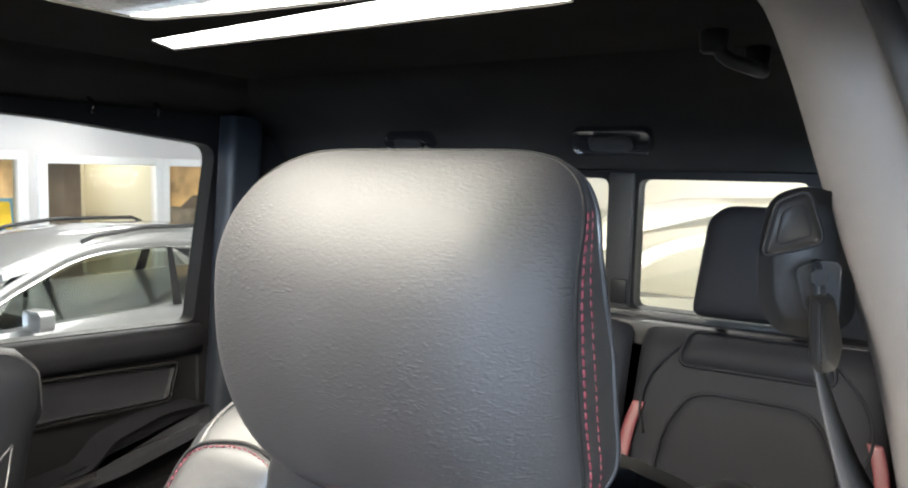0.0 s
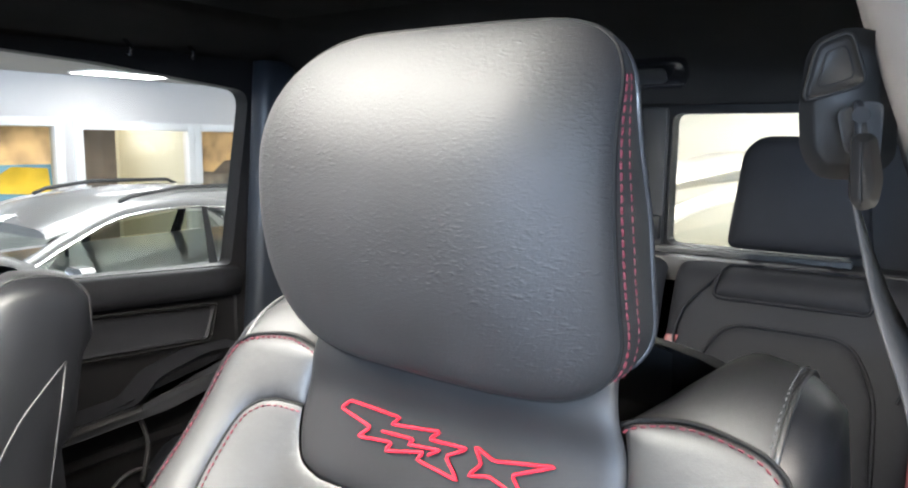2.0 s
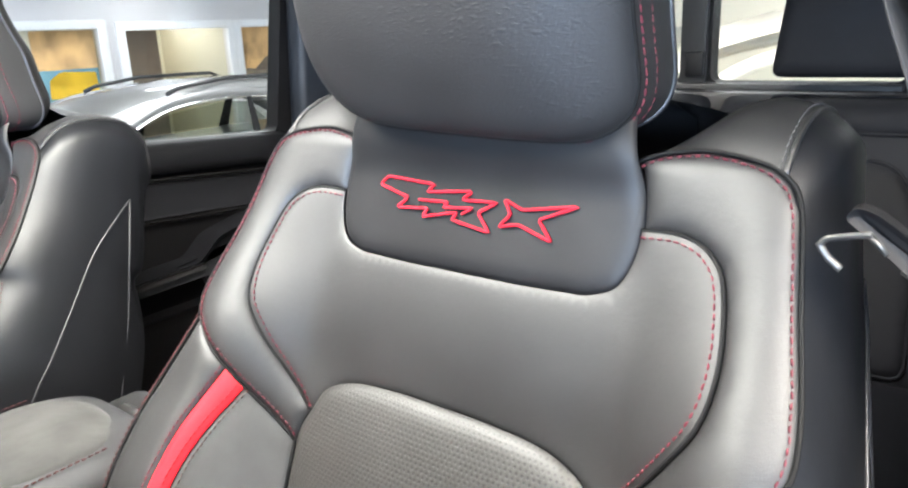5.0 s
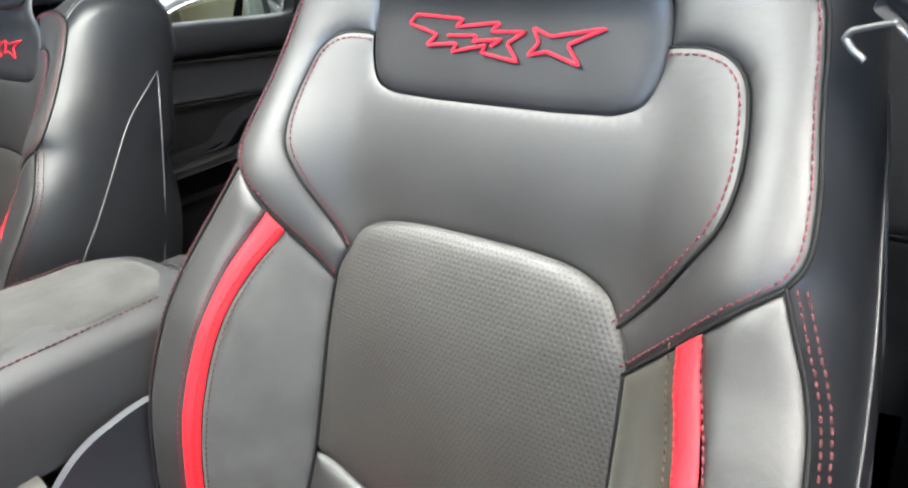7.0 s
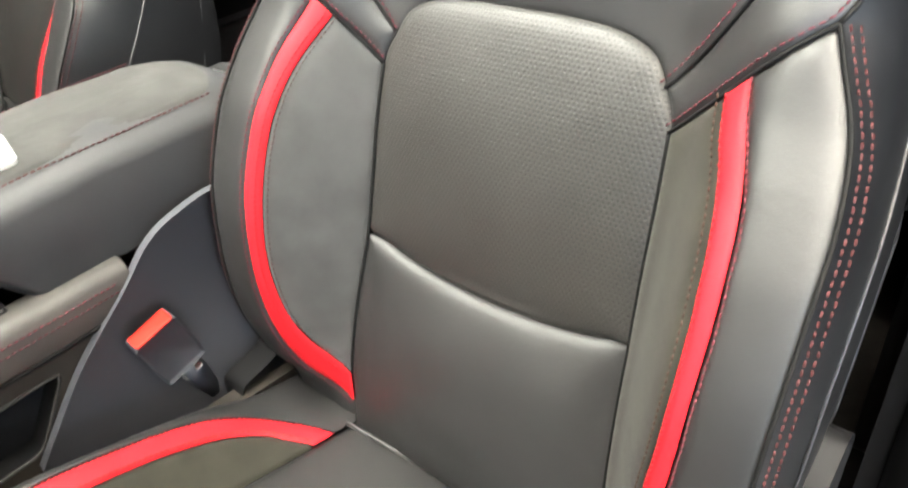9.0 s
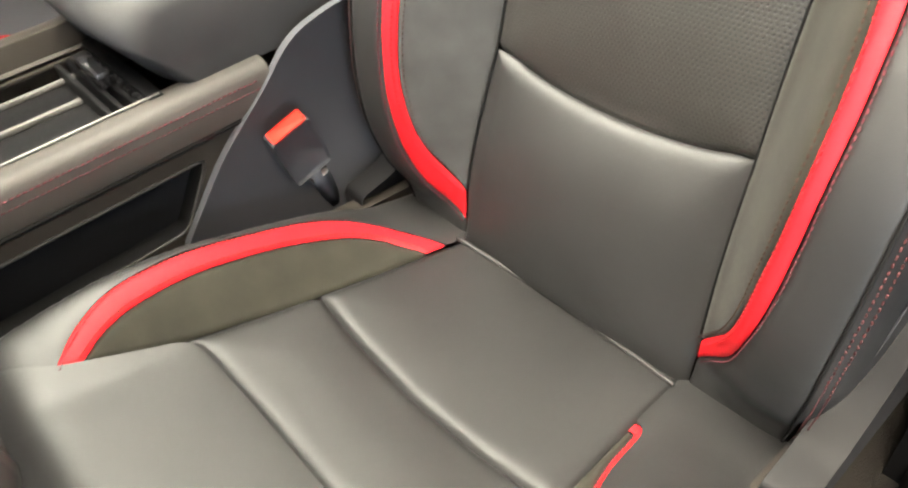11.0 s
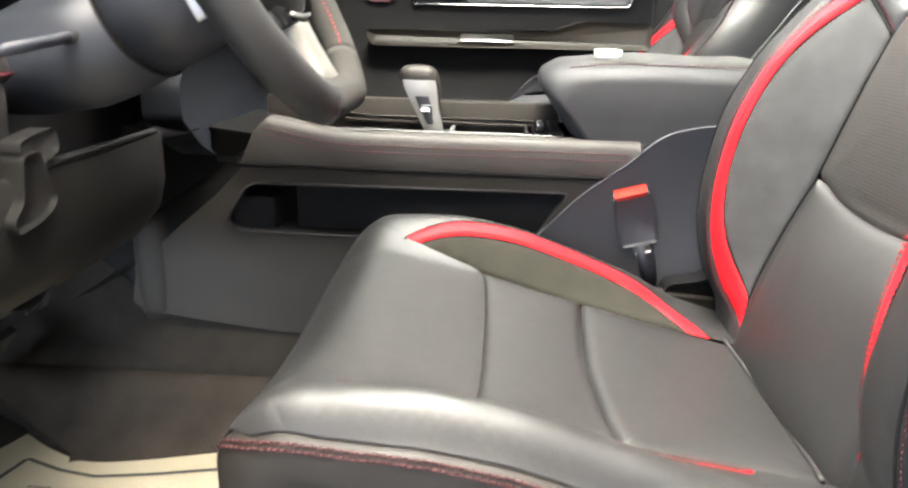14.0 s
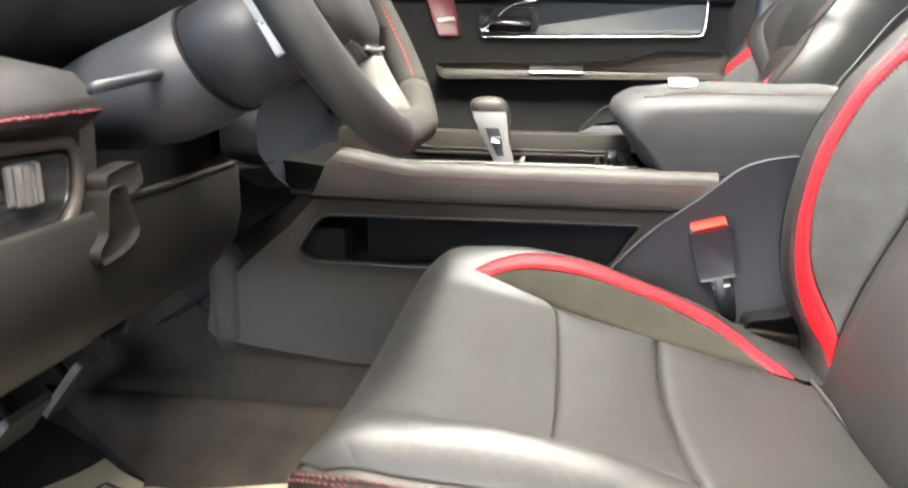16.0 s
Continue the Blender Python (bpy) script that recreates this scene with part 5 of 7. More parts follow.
# ---- centre console ----
CX = -0.372                                             # its side towards the driver
console = empty("centre_console", "black leather and grey plastic centre console with storage slots", "console", at=(MID, -0.4, 0.0))
SLOT = round_poly([(-0.785, 0.398), (-0.740, 0.464), (-0.194, 0.468), (-0.250, 0.385), (-0.60, 0.376), (-0.765, 0.378)], [0.012, 0.02, 0.012, 0.012, 0.0, 0.02], 4)
side_out = [(-0.87, 0.380), (-0.955, 0.300), (-0.968, 0.235), (-0.95, 0.218), (-0.83, 0.203), (-0.70, 0.189), (0.25, 0.182), (0.25, 0.497), (-0.745, 0.497), (-0.80, 0.440)]
for s, x in ((1, CX), (-1, 2 * MID - CX)):
    pts, edges = [], []
    for lp in (side_out, SLOT):
        i = len(pts)
        pts += [Vector(p) for p in lp]
        edges += [(i + k, i + (k + 1) % len(lp)) for k in range(len(lp))]
    vs, _, fs, *_ = geometry.delaunay_2d_cdt(pts, edges, [], 1, 1e-6)

    def in_loop(c, lp):
        r = False
        for k in range(len(lp)):
            (xa, ya), (xb, yb) = lp[k - 1], lp[k]
            if (ya > c[1]) != (yb > c[1]) and c[0] < xa + (c[1] - ya) / (yb - ya) * (xb - xa):
                r = not r
        return r
    keep = []
    for f in fs:
        c = sum((vs[i] for i in f), Vector((0, 0))) / len(f)
        if in_loop(c, side_out) and not in_loop(c, SLOT):
            keep.append(tuple(f))
    part("side_panel", mesh([Vector((x, v[0], v[1])) for v in vs], keep, False), console_plastic, console, "dark plastic console side with storage slot")
    part("slot_liner", loft([[Vector((x - s * d, p[0], p[1])) for p in SLOT] for d in (-0.004, -0.001, 0.004, 0.075)], True, False, True), black_plastic, console)
    part("slot_lip", tube([Vector((x + s * 0.001, p[0], p[1])) for p in resample(SLOT, 0.012, True)], 0.0024, 6, True), dark_trim, console, "rounded lip of the storage slot")
    part("band_seam", tube([Vector((x + s * 0.0065, y, 0.4965)) for y in np.linspace(-0.755, -0.085, 12)], 0.0034, 6), piping_leather, console)
    part("slot_shelf", box(min(x - s * 0.03, x - s * 0.034), max(x - s * 0.03, x - s * 0.034), -0.665, -0.20, 0.380, 0.470), shaded_black, console)
    # stitched leather band above the slot
    band = [(0.006, 0.497), (0.010, 0.505), (0.0105, 0.530), (0.0095, 0.545), (0.005, 0.553), (-0.004, 0.557), (-0.03, 0.5575)]
    rings = []
    for f in np.linspace(0, 1, 24):
        ring = []
        for a, z in band:
            y = -0.085 + (-0.615 - 0.9 * (0.558 - z)) * (1 - f)
            ring.append(Vector((x + s * a, y, z + 0.024 * ss(-0.56, -0.74, y) * (z > 0.51))))
        rings.append(ring)
    part("leather_band", loft(rings, False), band_leather, console, "brownish black leather band with red stitching")
    for z in (0.527, 0.538):
        pp = [Vector((x + s * 0.0108, y, z + 0.024 * ss(-0.56, -0.74, y))) for y in np.linspace(-0.71, -0.10, 60)]
        part("stitching", stitches(pp, [Vector((s, 0, 0.2))] * len(pp), 0.005, 0.002, 0.0008), red_thread, console)
    if s > 0:
        part("chrome_rail", tube([Vector((x - s * 0.022, y, 0.5595 + 0.022 * ss(-0.62, -0.76, y))) for y in np.linspace(-0.66, -0.21, 24)], 0.0014, 8), wheel_silver, console, "bright metal tray rail")
    part("floor_carpet_side", loft([[Vector((x + s * a, y, z)) for a, z in ((-0.014, 0.21 + 0.2 * ss(-0.86, -1.2, y)), (-0.010, 0.19 + 0.1 * ss(-0.86, -1.2, y)), (0.003, 0.178), (0.026, 0.150), (0.040, 0.138), (0.046, 0.122), (0.062, 0.06), (0.10, 0.02), (0.16, 0.001))] for y in np.linspace(-1.5, 0.25, 24)], False), carpet, console)
# rear shield beside the seat, in front of the side panel
part("rear_shield", slab(round_poly([(-0.262, 0.375), (-0.238, 0.402), (-0.180, 0.466), (-0.10, 0.528), (-0.048, 0.576), (0.02, 0.590), (0.26, 0.592), (0.26, 0.20), (-0.262, 0.20)], [0.0, 0.0, 0.03, 0.02, 0.05, 0.02, 0.01, 0.01, 0.01]), yz(CX + 0.004), 0.012, 0.004), shield_slate, console, "slate plastic buckle shield")
part("rear_cap", box(-0.622, -0.382, 0.194, 0.262, 0.46, 0.632, 0.018), leather, console, "leather covered rear end of the console")
pp = [Vector((x, 0.1945, 0.618)) for x in np.linspace(-0.60, -0.40, 30)]
part("stitching", stitches(pp, [Vector((0, -0.7, 0.7))] * len(pp), 0.006, 0.002, 0.0010), tan_thread, console)
# tray with dividers, shifter well
part("tray_floor", box(-0.615, -0.385, -0.80, -0.19, 0.495, 0.505, 0.002), black_plastic, console)
part("tray_wall", box(-0.640, -0.612, -0.78, -0.20, 0.50, 0.590, 0.005), shield_plastic, console)
part("tray_wall", box(-0.612, -0.390, -0.225, -0.205, 0.50, 0.560, 0.004), black_plastic, console)
part("wall_ledge", box(-0.612, -0.597, -0.62, -0.215, 0.545, 0.552, 0.002), shield_plastic, console, "grey ledge along the tray")
part("tray_lid", box(-0.60, -0.44, -0.40, -0.24, 0.515, 0.526, 0.004), black_plastic, console, "dark sliding tray cover")
for x, y0, y1 in ((-0.590, -0.40, -0.25), (-0.520, -0.40, -0.27), (-0.432, -0.42, -0.24)):
    part("tray_rail", box(x, x + 0.007, y0, y1, 0.526, 0.534, 0.002), wheel_silver, console, "pale tray rail")
for k in range(7):
    part("tray_tooth", box(-0.585 + 0.026 * k, -0.570 + 0.026 * k, -0.232, -0.224, 0.520, 0.556, 0.002), black_plastic, console)
part("tray_divider", box(-0.60, -0.40, -0.41, -0.402, 0.505, 0.545, 0.002), wheel_silver, console)
for y in (-0.235, -0.25, -0.265):
    part("tray_rib", box(-0.60, -0.40, y - 0.003, y + 0.003, 0.505, 0.550, 0.001), black_plastic, console)
part("shift_plate", box(-0.57, -0.41, -0.62, -0.42, 0.530, 0.538, 0.004), gloss_black, console)
part("front_bolster", loft([[Vector((CX - 0.025 + p[0] * k, -0.928 + p[1] * k, z)) for p in rounded(0.062, 0.075, 0.030, 6)] for z, k in ((0.20, 0.75), (0.225, 0.95), (0.26, 1.0), (0.33, 1.0), (0.37, 0.95), (0.40, 0.7))], True, True, True), console_plastic, console, "rounded moulding on the console side")
part("tunnel_block", box(-0.615, -0.392, -1.40, -0.70, 0.0, 0.44, 0.02), shaded_black, console)
# near-black block stands for the footwell's shade ahead of the console
part("console_front_shade", slab(round_poly([(-1.35, 0.10), (-1.04, 0.25), (-0.86, 0.37), (-0.735, 0.49), (-0.705, 0.545), (-0.80, 0.556), (-1.35, 0.556)], [0.01, 0.01, 0.01, 0.02, 0.02, 0.02, 0.01]), yz(-0.64), 0.264, 0.01), piping_leather, console)
shift = part("shift_lever", loft([[Vector((-0.503 + p[0] * kx, y + p[1] * ky, z)) for p in rounded(0.05, 0.05, 0.016, 5)] for kx, ky, y, z in ((0.5, 0.50, -0.432, 0.528), (0.55, 0.62, -0.437, 0.552), (0.75, 0.95, -0.449, 0.590), (0.95, 1.28, -0.458, 0.622), (1.05, 1.38, -0.463, 0.640), (1.0, 1.30, -0.465, 0.652), (0.75, 0.95, -0.466, 0.660), (0.3, 0.4, -0.466, 0.663))], True, True, True), shield_plastic, console, "grey topped gear lever")


def lever_side(k, out, rows):
    """A plate on the driver's side of the lever: rows of half width, y, z and distance out from its axis."""
    return loft([[Vector((-0.503 + d - 0.004 * (p / 1.0) ** 2, y + p * w * k, z)) for p in (-1, -0.75, -0.3, 0.3, 0.75, 1)] for w, y, z, d in [(w, y, z, d + out + 0.003) for w, y, z, d in rows]], False)


face_rows = ((0.0150, -0.431, 0.533, 0.0150), (0.0185, -0.436, 0.556, 0.0170), (0.0220, -0.448, 0.588, 0.0215), (0.0275, -0.456, 0.616, 0.0262), (0.0290, -0.459, 0.628, 0.0275), (0.0290, -0.4615, 0.638, 0.0268))
part("lever_face", lever_side(1.0, 0.0015, face_rows), lever_silver, shift, "silver lever face")
part("lever_inset", lever_side(0.58, 0.0030, ((0.0165, -0.439, 0.560, 0.0172), (0.0220, -0.447, 0.584, 0.0210), (0.0265, -0.455, 0.610, 0.0252))), buckle_grey, shift, "grey lever inset")
part("lever_button", slab(rounded(0.020, 0.011, 0.004), Matrix.Translation((-0.4735, -0.4475, 0.590)) @ pose(0, 0, 0, 0, 78, 0) @ pose(0, 0, 0, 0, 0, 90), 0.004, 0.001), chrome, shift)
part("boot", loft([[Vector((-0.503 + p[0] * k, -0.425 + p[1] * k, z)) for p in rounded(0.075, 0.085, 0.03, 5)] for k, z in ((0.85, 0.536), (0.65, 0.541), (0.42, 0.548))], True, False, True), black_plastic, shift, "dark lever boot")
# armrest lid
arm = empty("armrest", "padded console armrest lid with suede top and red stitching", "armrest", at=(-0.51, 0.0, 0.55))
x0, x1 = -0.385, -0.632
lid = round_poly([(-0.190, 0.553), (-0.252, 0.640), (-0.247, 0.664), (-0.215, 0.683), (-0.06, 0.690), (0.12, 0.686), (0.178, 0.668), (0.190, 0.62), (0.190, 0.553)], [0.010, 0.012, 0.02, 0.04, 0.0, 0.05, 0.03, 0.03, 0.006], 6)
lid = [tuple(p) for p in resample(lid, 0.007, True)]
def lid_ring(x, d):
    """The lid's outline at x, drawn in by d at its top and ends."""
    return [Vector((x, -0.03 + (y + 0.03) * (1 - d / 0.22), z - d * ss(0.555, 0.68, z))) for y, z in lid]


rings = [lid_ring(x0 - 0.085 * (1 - math.cos(a)), 0.038 * (1 - math.sin(a))) for a in np.linspace(0.0, math.pi / 2, 9)]
rings += [lid_ring(x1 + 0.085 * (1 - math.cos(a)), 0.038 * (1 - math.sin(a))) for a in np.linspace(math.pi / 2, 0.0, 9)]
part("lid", soften(loft(rings, True, True, True), 60), leather_lid, arm, "black leather armrest lid")


def crown(x, y, off=0.0):
    return Vector((x, y, 0.6935 - 0.0125 * ((x + 0.508) / 0.10) ** 2 - 0.010 * ss(-0.12, -0.23, y) - 0.012 * ss(0.08, 0.155, y) + 0.0015 * math.sin(31 * y + 17 * x) + off))


part("suede_top", panel(round_poly([(-0.414, -0.215), (-0.414, 0.10), (-0.432, 0.140), (-0.508, 0.152), (-0.586, 0.140), (-0.604, 0.10), (-0.604, -0.215)], [0.015, 0.02, 0.03, 0.05, 0.03, 0.02, 0.015]), crown, groove=0.008, width=0.014, step=0.010), suede_lid, arm, "dark suede armrest top")
for x in (-0.4085, -0.6095):
    pp = [Vector((x, y, 0.6795 - 0.008 * ss(-0.13, -0.22, y))) for y in np.linspace(-0.205, 0.11, 50)]
    part("stitching", stitches(pp, [Vector((0.4 if x > -0.5 else -0.4, 0, 0.9))] * len(pp), 0.006, 0.0016, 0.0008), dull_thread, arm)
part("hinge", cyl((-0.555, 0.198, 0.640), (-0.430, 0.198, 0.640), 0.008, None, 14, 0.001), satin, arm, "bright hinge pin")
part("latch", box(-0.55, -0.47, -0.253, -0.235, 0.552, 0.574, 0.004), gloss_black, arm)
card_o = round_poly([(-0.034, -0.020), (0.034, -0.024), (0.042, 0.0), (0.034, 0.024), (-0.034, 0.020)], 0.012, 5)
thing("key_card", slab(card_o, Matrix.Translation((-0.462, -0.138, 0.6908)) @ pose(0, 0, 0, 0, 7, 0) @ pose(0, 0, 0, 0, 0, 172) @ Matrix.Scale(1.05, 4), 0.004, 0.0012), white_card, "small white rounded card lying on the armrest", "card")

# ---- belt buckle ----
bk = empty("belt_buckle", "grey plastic belt buckle with red release button beside the seat", "belt buckle", "front belt buckles", at=(-0.34, -0.09, 0.42))
bmx = Matrix.Translation((-0.350, -0.0885, 0.442)) @ pose(0, 0, 0, 0, 10, 0) @ pose(0, 0, 0, 16, 0, 0) @ yz(0)
part("housing", slab(round_poly([(-0.029, 0.044), (0.029, 0.044), (0.031, -0.020), (0.029, -0.046), (-0.029, -0.046), (-0.031, -0.020)], 0.006, 4), bmx, 0.024, 0.004), buckle_grey, bk)
part("release_button", slab(rounded(0.052, 0.017, 0.003), bmx @ Matrix.Translation((0, 0.0415, 0.012)) @ pose(0, 0, 0, -62, 0, 0), 0.010, 0.002), button_red, bk, "red release button")
part("stalk", tube([bmx @ Vector((0.004, -0.045, 0.012)), bmx @ Vector((0.006, -0.08, 0.010)), bmx @ Vector((0.01, -0.14, 0.0))], 0.012, 8, flat=1.6), blue_plastic, bk)
part("ferrule", slab(rounded(0.028, 0.012, 0.003), bmx @ Matrix.Translation((0.002, -0.054, 0.021)), 0.004, 0.001), satin, bk)
copy_thing(bk, Matrix.Translation((-0.34 - 0.32, -0.09, 0.40)))

# ---- floor mat paper, pedals ----
PAPER = round_poly([(-0.273, -1.150), (-0.228, -1.065), (-0.190, -0.985), (-0.204, -0.887), (-0.246, -0.725), (-0.26, -0.52), (0.30, -0.52), (0.32, -1.22), (-0.02, -1.205)], [0.003, 0.1, 0.08, 0.08, 0.08, 0.01, 0.01, 0.01, 0.05], 6)


def sheet_z(x, y):
    return 0.016 + 0.006 * math.sin(9 * x + 4) * math.sin(7 * y) + 0.02 * ss(-1.06, -1.22, y)


mat_thing = empty("paper_floor_mat", "cream paper floor protector with printed black border and lettering", "floor mat", at=(0, -0.9, 0.014))
part("sheet", panel(PAPER, lambda x, y, off=0.0: Vector((x, y, sheet_z(x, y) + off * 0.2)), groove=0.002, width=0.01, step=0.03), paper, mat_thing)
line_i = [(0.27, -1.13), (-0.044, -1.104), (-0.193, -1.083), (-0.165, -1.01), (-0.152, -0.945), (-0.166, -0.85), (-0.190, -0.73), (-0.20, -0.58)]
ln = resample([Vector((*p, 0)) for p in line_i], 0.01)
rows = []
for i, p in enumerate(ln):
    t = (ln[min(len(ln) - 1, i + 1)] - ln[max(0, i - 1)]).normalized()
    w = Vector((-t.y, t.x, 0)) * 0.004
    rows.append([Vector((q.x, q.y, sheet_z(q.x, q.y) + 0.0012)) for q in (p - w, p + w)])
part("printed_border", loft(rows, False), ink, mat_thing)


def text_on_sheet(body, x, y, size, turn, material, name="printed_line"):
    c = bpy.data.curves.new(name, "FONT")
    c.body, c.size, c.extrude = body, size, 0.0002
    ob = new("tmp", c)
    dg = bpy.context.evaluated_depsgraph_get()
    dg.update()
    me = bpy.data.meshes.new_from_object(ob.evaluated_get(dg))
    bpy.data.objects.remove(ob)
    me.transform(Matrix.Translation((x, y, 0)) @ pose(0, 0, 0, 0, 0, turn) @ Matrix.Diagonal((0.72, 1.25, 1, 1)))
    for v in me.vertices:
        v.co.z += sheet_z(v.co.x, v.co.y) + 0.0012
    part(name, me, material, mat_thing)


text_on_sheet("IT HAS BEEN", -0.120, -1.034, 0.045, 0, ink)
text_on_sheet("TO SER", -0.056, -1.088, 0.045, 0, ink)
rb = random.Random(5)
for j in range(7):
    for k in range(6):
        x, y, w = -0.098 + 0.072 * k + rb.uniform(-0.006, 0.006), -0.955 + 0.030 * j, rb.uniform(0.03, 0.06)
        part("printed_bar", moved(box(x, x + w, y, y + 0.005, 0, 0.0006), Matrix.Translation((0, 0, sheet_z(x, y) + 0.0015))), ink_pale, mat_thing)
thing("rubber_mat", panel(round_poly([(-0.33, -1.30), (0.36, -1.30), (0.36, -0.45), (-0.33, -0.45)], 0.05), lambda x, y, off=0.0: Vector((x, y, 0.008 + 0.05 * ss(-1.06, -1.30, y) + off)), groove=0.006, width=0.02, step=0.04), carpet, "dark carpet footwell mat under the paper", "floor mat")
part("side_flap", loft([[Vector((CX + a, -0.42 + (y0 + 0.42) * f, z)) for a, z, y0 in ((0.046, 0.114, -1.29), (0.051, 0.122, -1.28), (0.068, 0.068, -1.21), (0.104, 0.030, -1.12), (0.16, 0.013, -1.02), (0.24, 0.012, -0.99))] for f in np.linspace(1, 0, 24)], False), mat_brown, bpy.data.objects["rubber_mat"], "raised brownish edge of the mat")
tagged(part("toe_board", loft([[Vector((x, y, z)) for y, z in ((-1.24, 0.0), (-1.32, 0.05), (-1.50, 0.30), (-1.58, 0.7))] for x in np.linspace(-1.40, 0.42, 6)], False), carpet), "dark carpeted toe board", "floor", kind="structure")
for nm, x, w, y, z in (("brake_pedal", -0.100, 0.105, -1.15, 0.160), ("accelerator_pedal", -0.238, 0.060, -1.155, 0.165)):
    pd = empty(nm, "black rubber covered pedal on a steel arm", "pedal", "pedals", at=(x, y, z))
    part("pad", slab(rounded(w, 0.085 if w > 0.06 else 0.13, 0.012), Matrix.Translation((x, y, z)) @ pose(0, 0, 0, 52, 0, 0), 0.014, 0.005), lit_pedal_rubber, pd)
    for k in range(4):
        part("rib", slab(rounded(w * 0.75, 0.006, 0.002), Matrix.Translation((x, y, z)) @ pose(0, 0, 0, 52, 0, 0) @ Matrix.Translation((0, (k - 1.5) * 0.018, 0.0135)), 0.003, 0.001), tyre_rubber, pd)
    part("arm", tube([Vector((x, y - 0.01, z + 0.02)), Vector((x, y - 0.09, z + 0.12)), Vector((x, y - 0.13, z + 0.35))], 0.010, 8), black_plastic, pd)

# ---- dashboard ----
dash = empty("dashboard", "black dashboard with grey trim and red stitched edge", "dashboard", at=(MID, -0.95, 0.6))
prof = [(-0.80, 0.670), (-0.780, 0.672), (-0.771, 0.680), (-0.777, 0.694), (-0.798, 0.716), (-0.87, 0.730), (-0.905, 0.735), (-0.925, 0.80), (-0.96, 0.93), (-1.05, 0.965), (-1.35, 0.97), (-1.35, 0.66), (-0.95, 0.66)]
# lighter leather on the driver's end stands for the strong light on it
part("pad", loft([[Vector((x, y, z)) for y, z in prof] for x in (0.36, 0.30, 0.165)], True, True, True), leather_lid, dash, "stitched black dashboard pad")
part("pad", loft([[Vector((x, y - 0.02, z + 0.02)) for y, z in prof] for x in (-0.22, -0.60, -1.10, -1.36)], True, True, True), leather, dash, "stitched black dashboard pad")
part("cluster_hood", loft([[Vector((x, y, z)) for y, z in ((-0.90, 0.70), (-0.84, 0.78), (-0.86, 0.96), (-0.93, 1.0), (-1.2, 0.99), (-1.3, 0.72))] for x in (0.165, 0.10, -0.15, -0.22)], True, True, True), black_plastic, dash)
pp = [Vector((x, -0.7705, 0.681)) for x in np.linspace(0.165, 0.36, 30)]
part("stitching", stitches(pp, [Vector((0, 1, 0.1))] * len(pp), 0.0065, 0.001, 0.0014), red_thread, dash)
vent = part("air_vent", slab(rounded(0.13, 0.10, 0.015), Matrix.Translation((0.265, -0.918, 0.79)) @ pose(0, 0, 0, 68, 0, 0) @ pose(0, 0, 0, 0, 0, 180), 0.012, 0.004), black_plastic, dash)
for k in range(7):
    part("vane", box(0.205 + 0.018 * k, 0.208 + 0.018 * k, -0.908, -0.890, 0.755, 0.825), grey_plastic, vent)
# light switch panel
plate = slab(round_poly([(0.36, 0.545), (0.215, 0.545), (0.150, 0.60), (0.145, 0.669), (0.36, 0.669)], [0.0, 0.03, 0.05, 0.01, 0.0], 5), xz(-0.83, True), 0.035, 0.01)
part("switch_bezel", plate, bezel_plastic, dash, "dark grey switch panel")
ring_o = resample(round_poly([(0.36, 0.556), (0.225, 0.558), (0.182, 0.595), (0.178, 0.652), (0.36, 0.658)], [0.004, 0.03, 0.03, 0.02, 0.004], 6), 0.006, True)
part("bezel_ring", tube([Vector((p[0], -0.795, p[1])) for p in ring_o], 0.0065, 10, True), bezel_plastic, dash)
sw = part("switch_plate", slab(round_poly([(0.36, 0.566), (0.230, 0.568), (0.192, 0.600), (0.188, 0.643), (0.36, 0.649)], [0.004, 0.025, 0.025, 0.015, 0.004], 5), xz(-0.802, True), 0.006, 0.002), gloss_black, dash)
for x, r in ((0.250, 0.024), (0.305, 0.022)):
    th = part("thumb_wheel", cyl((x, -0.812, 0.602), (x, -0.812, 0.640), r, None, 28, 0.002), wheel_silver, sw, "ridged silver thumb wheel")
    for a in range(-4, 5):
        an = radians(a * 19)
        part("ridge", box(-0.0016, 0.0016, -0.0016, 0.0022, -0.0175, 0.0175, 0.0008, 1), wheel_silver, th).location = Vector((x + r * math.sin(an), -0.812 + r * math.cos(an), 0.621))
# knee panel: a broad leaning plate under the column, with its ledge and grip
low_z = hermite([(-0.335, 0.560), (-0.28, 0.500), (-0.235, 0.450), (-0.19, 0.412), (-0.05, 0.403), (0.40, 0.404)])
low_y = hermite([(-0.38, -0.80), (-0.28, -0.815), (-0.19, -0.86), (0.40, -0.86)])
rings = []
for x in np.linspace(0.37, -0.33, 26):
    zb, yb = low_z(x), low_y(x)
    zt = 0.585 - 0.012 * ss(-0.13, -0.30, x)
    h = zt - zb
    away = 0.10 * ss(-0.115, -0.33, x)
    rings.append([Vector((x, y - away, z)) for y, z in ((-0.782, zt - 0.001), (-0.776, zt - 0.007), (-0.776, zb + 0.6 * h), (-0.785, zb + 0.4 * h), (yb * 0.6 - 0.80 * 0.4 + 0.018, zb + 0.18 * h), (yb + 0.004, zb + 0.012), (yb - 0.006, zb), (yb - 0.05, zb + 0.004))])
part("knee_panel", loft(rings, False), knee_plastic, dash, "dark plastic knee panel under the steering column")
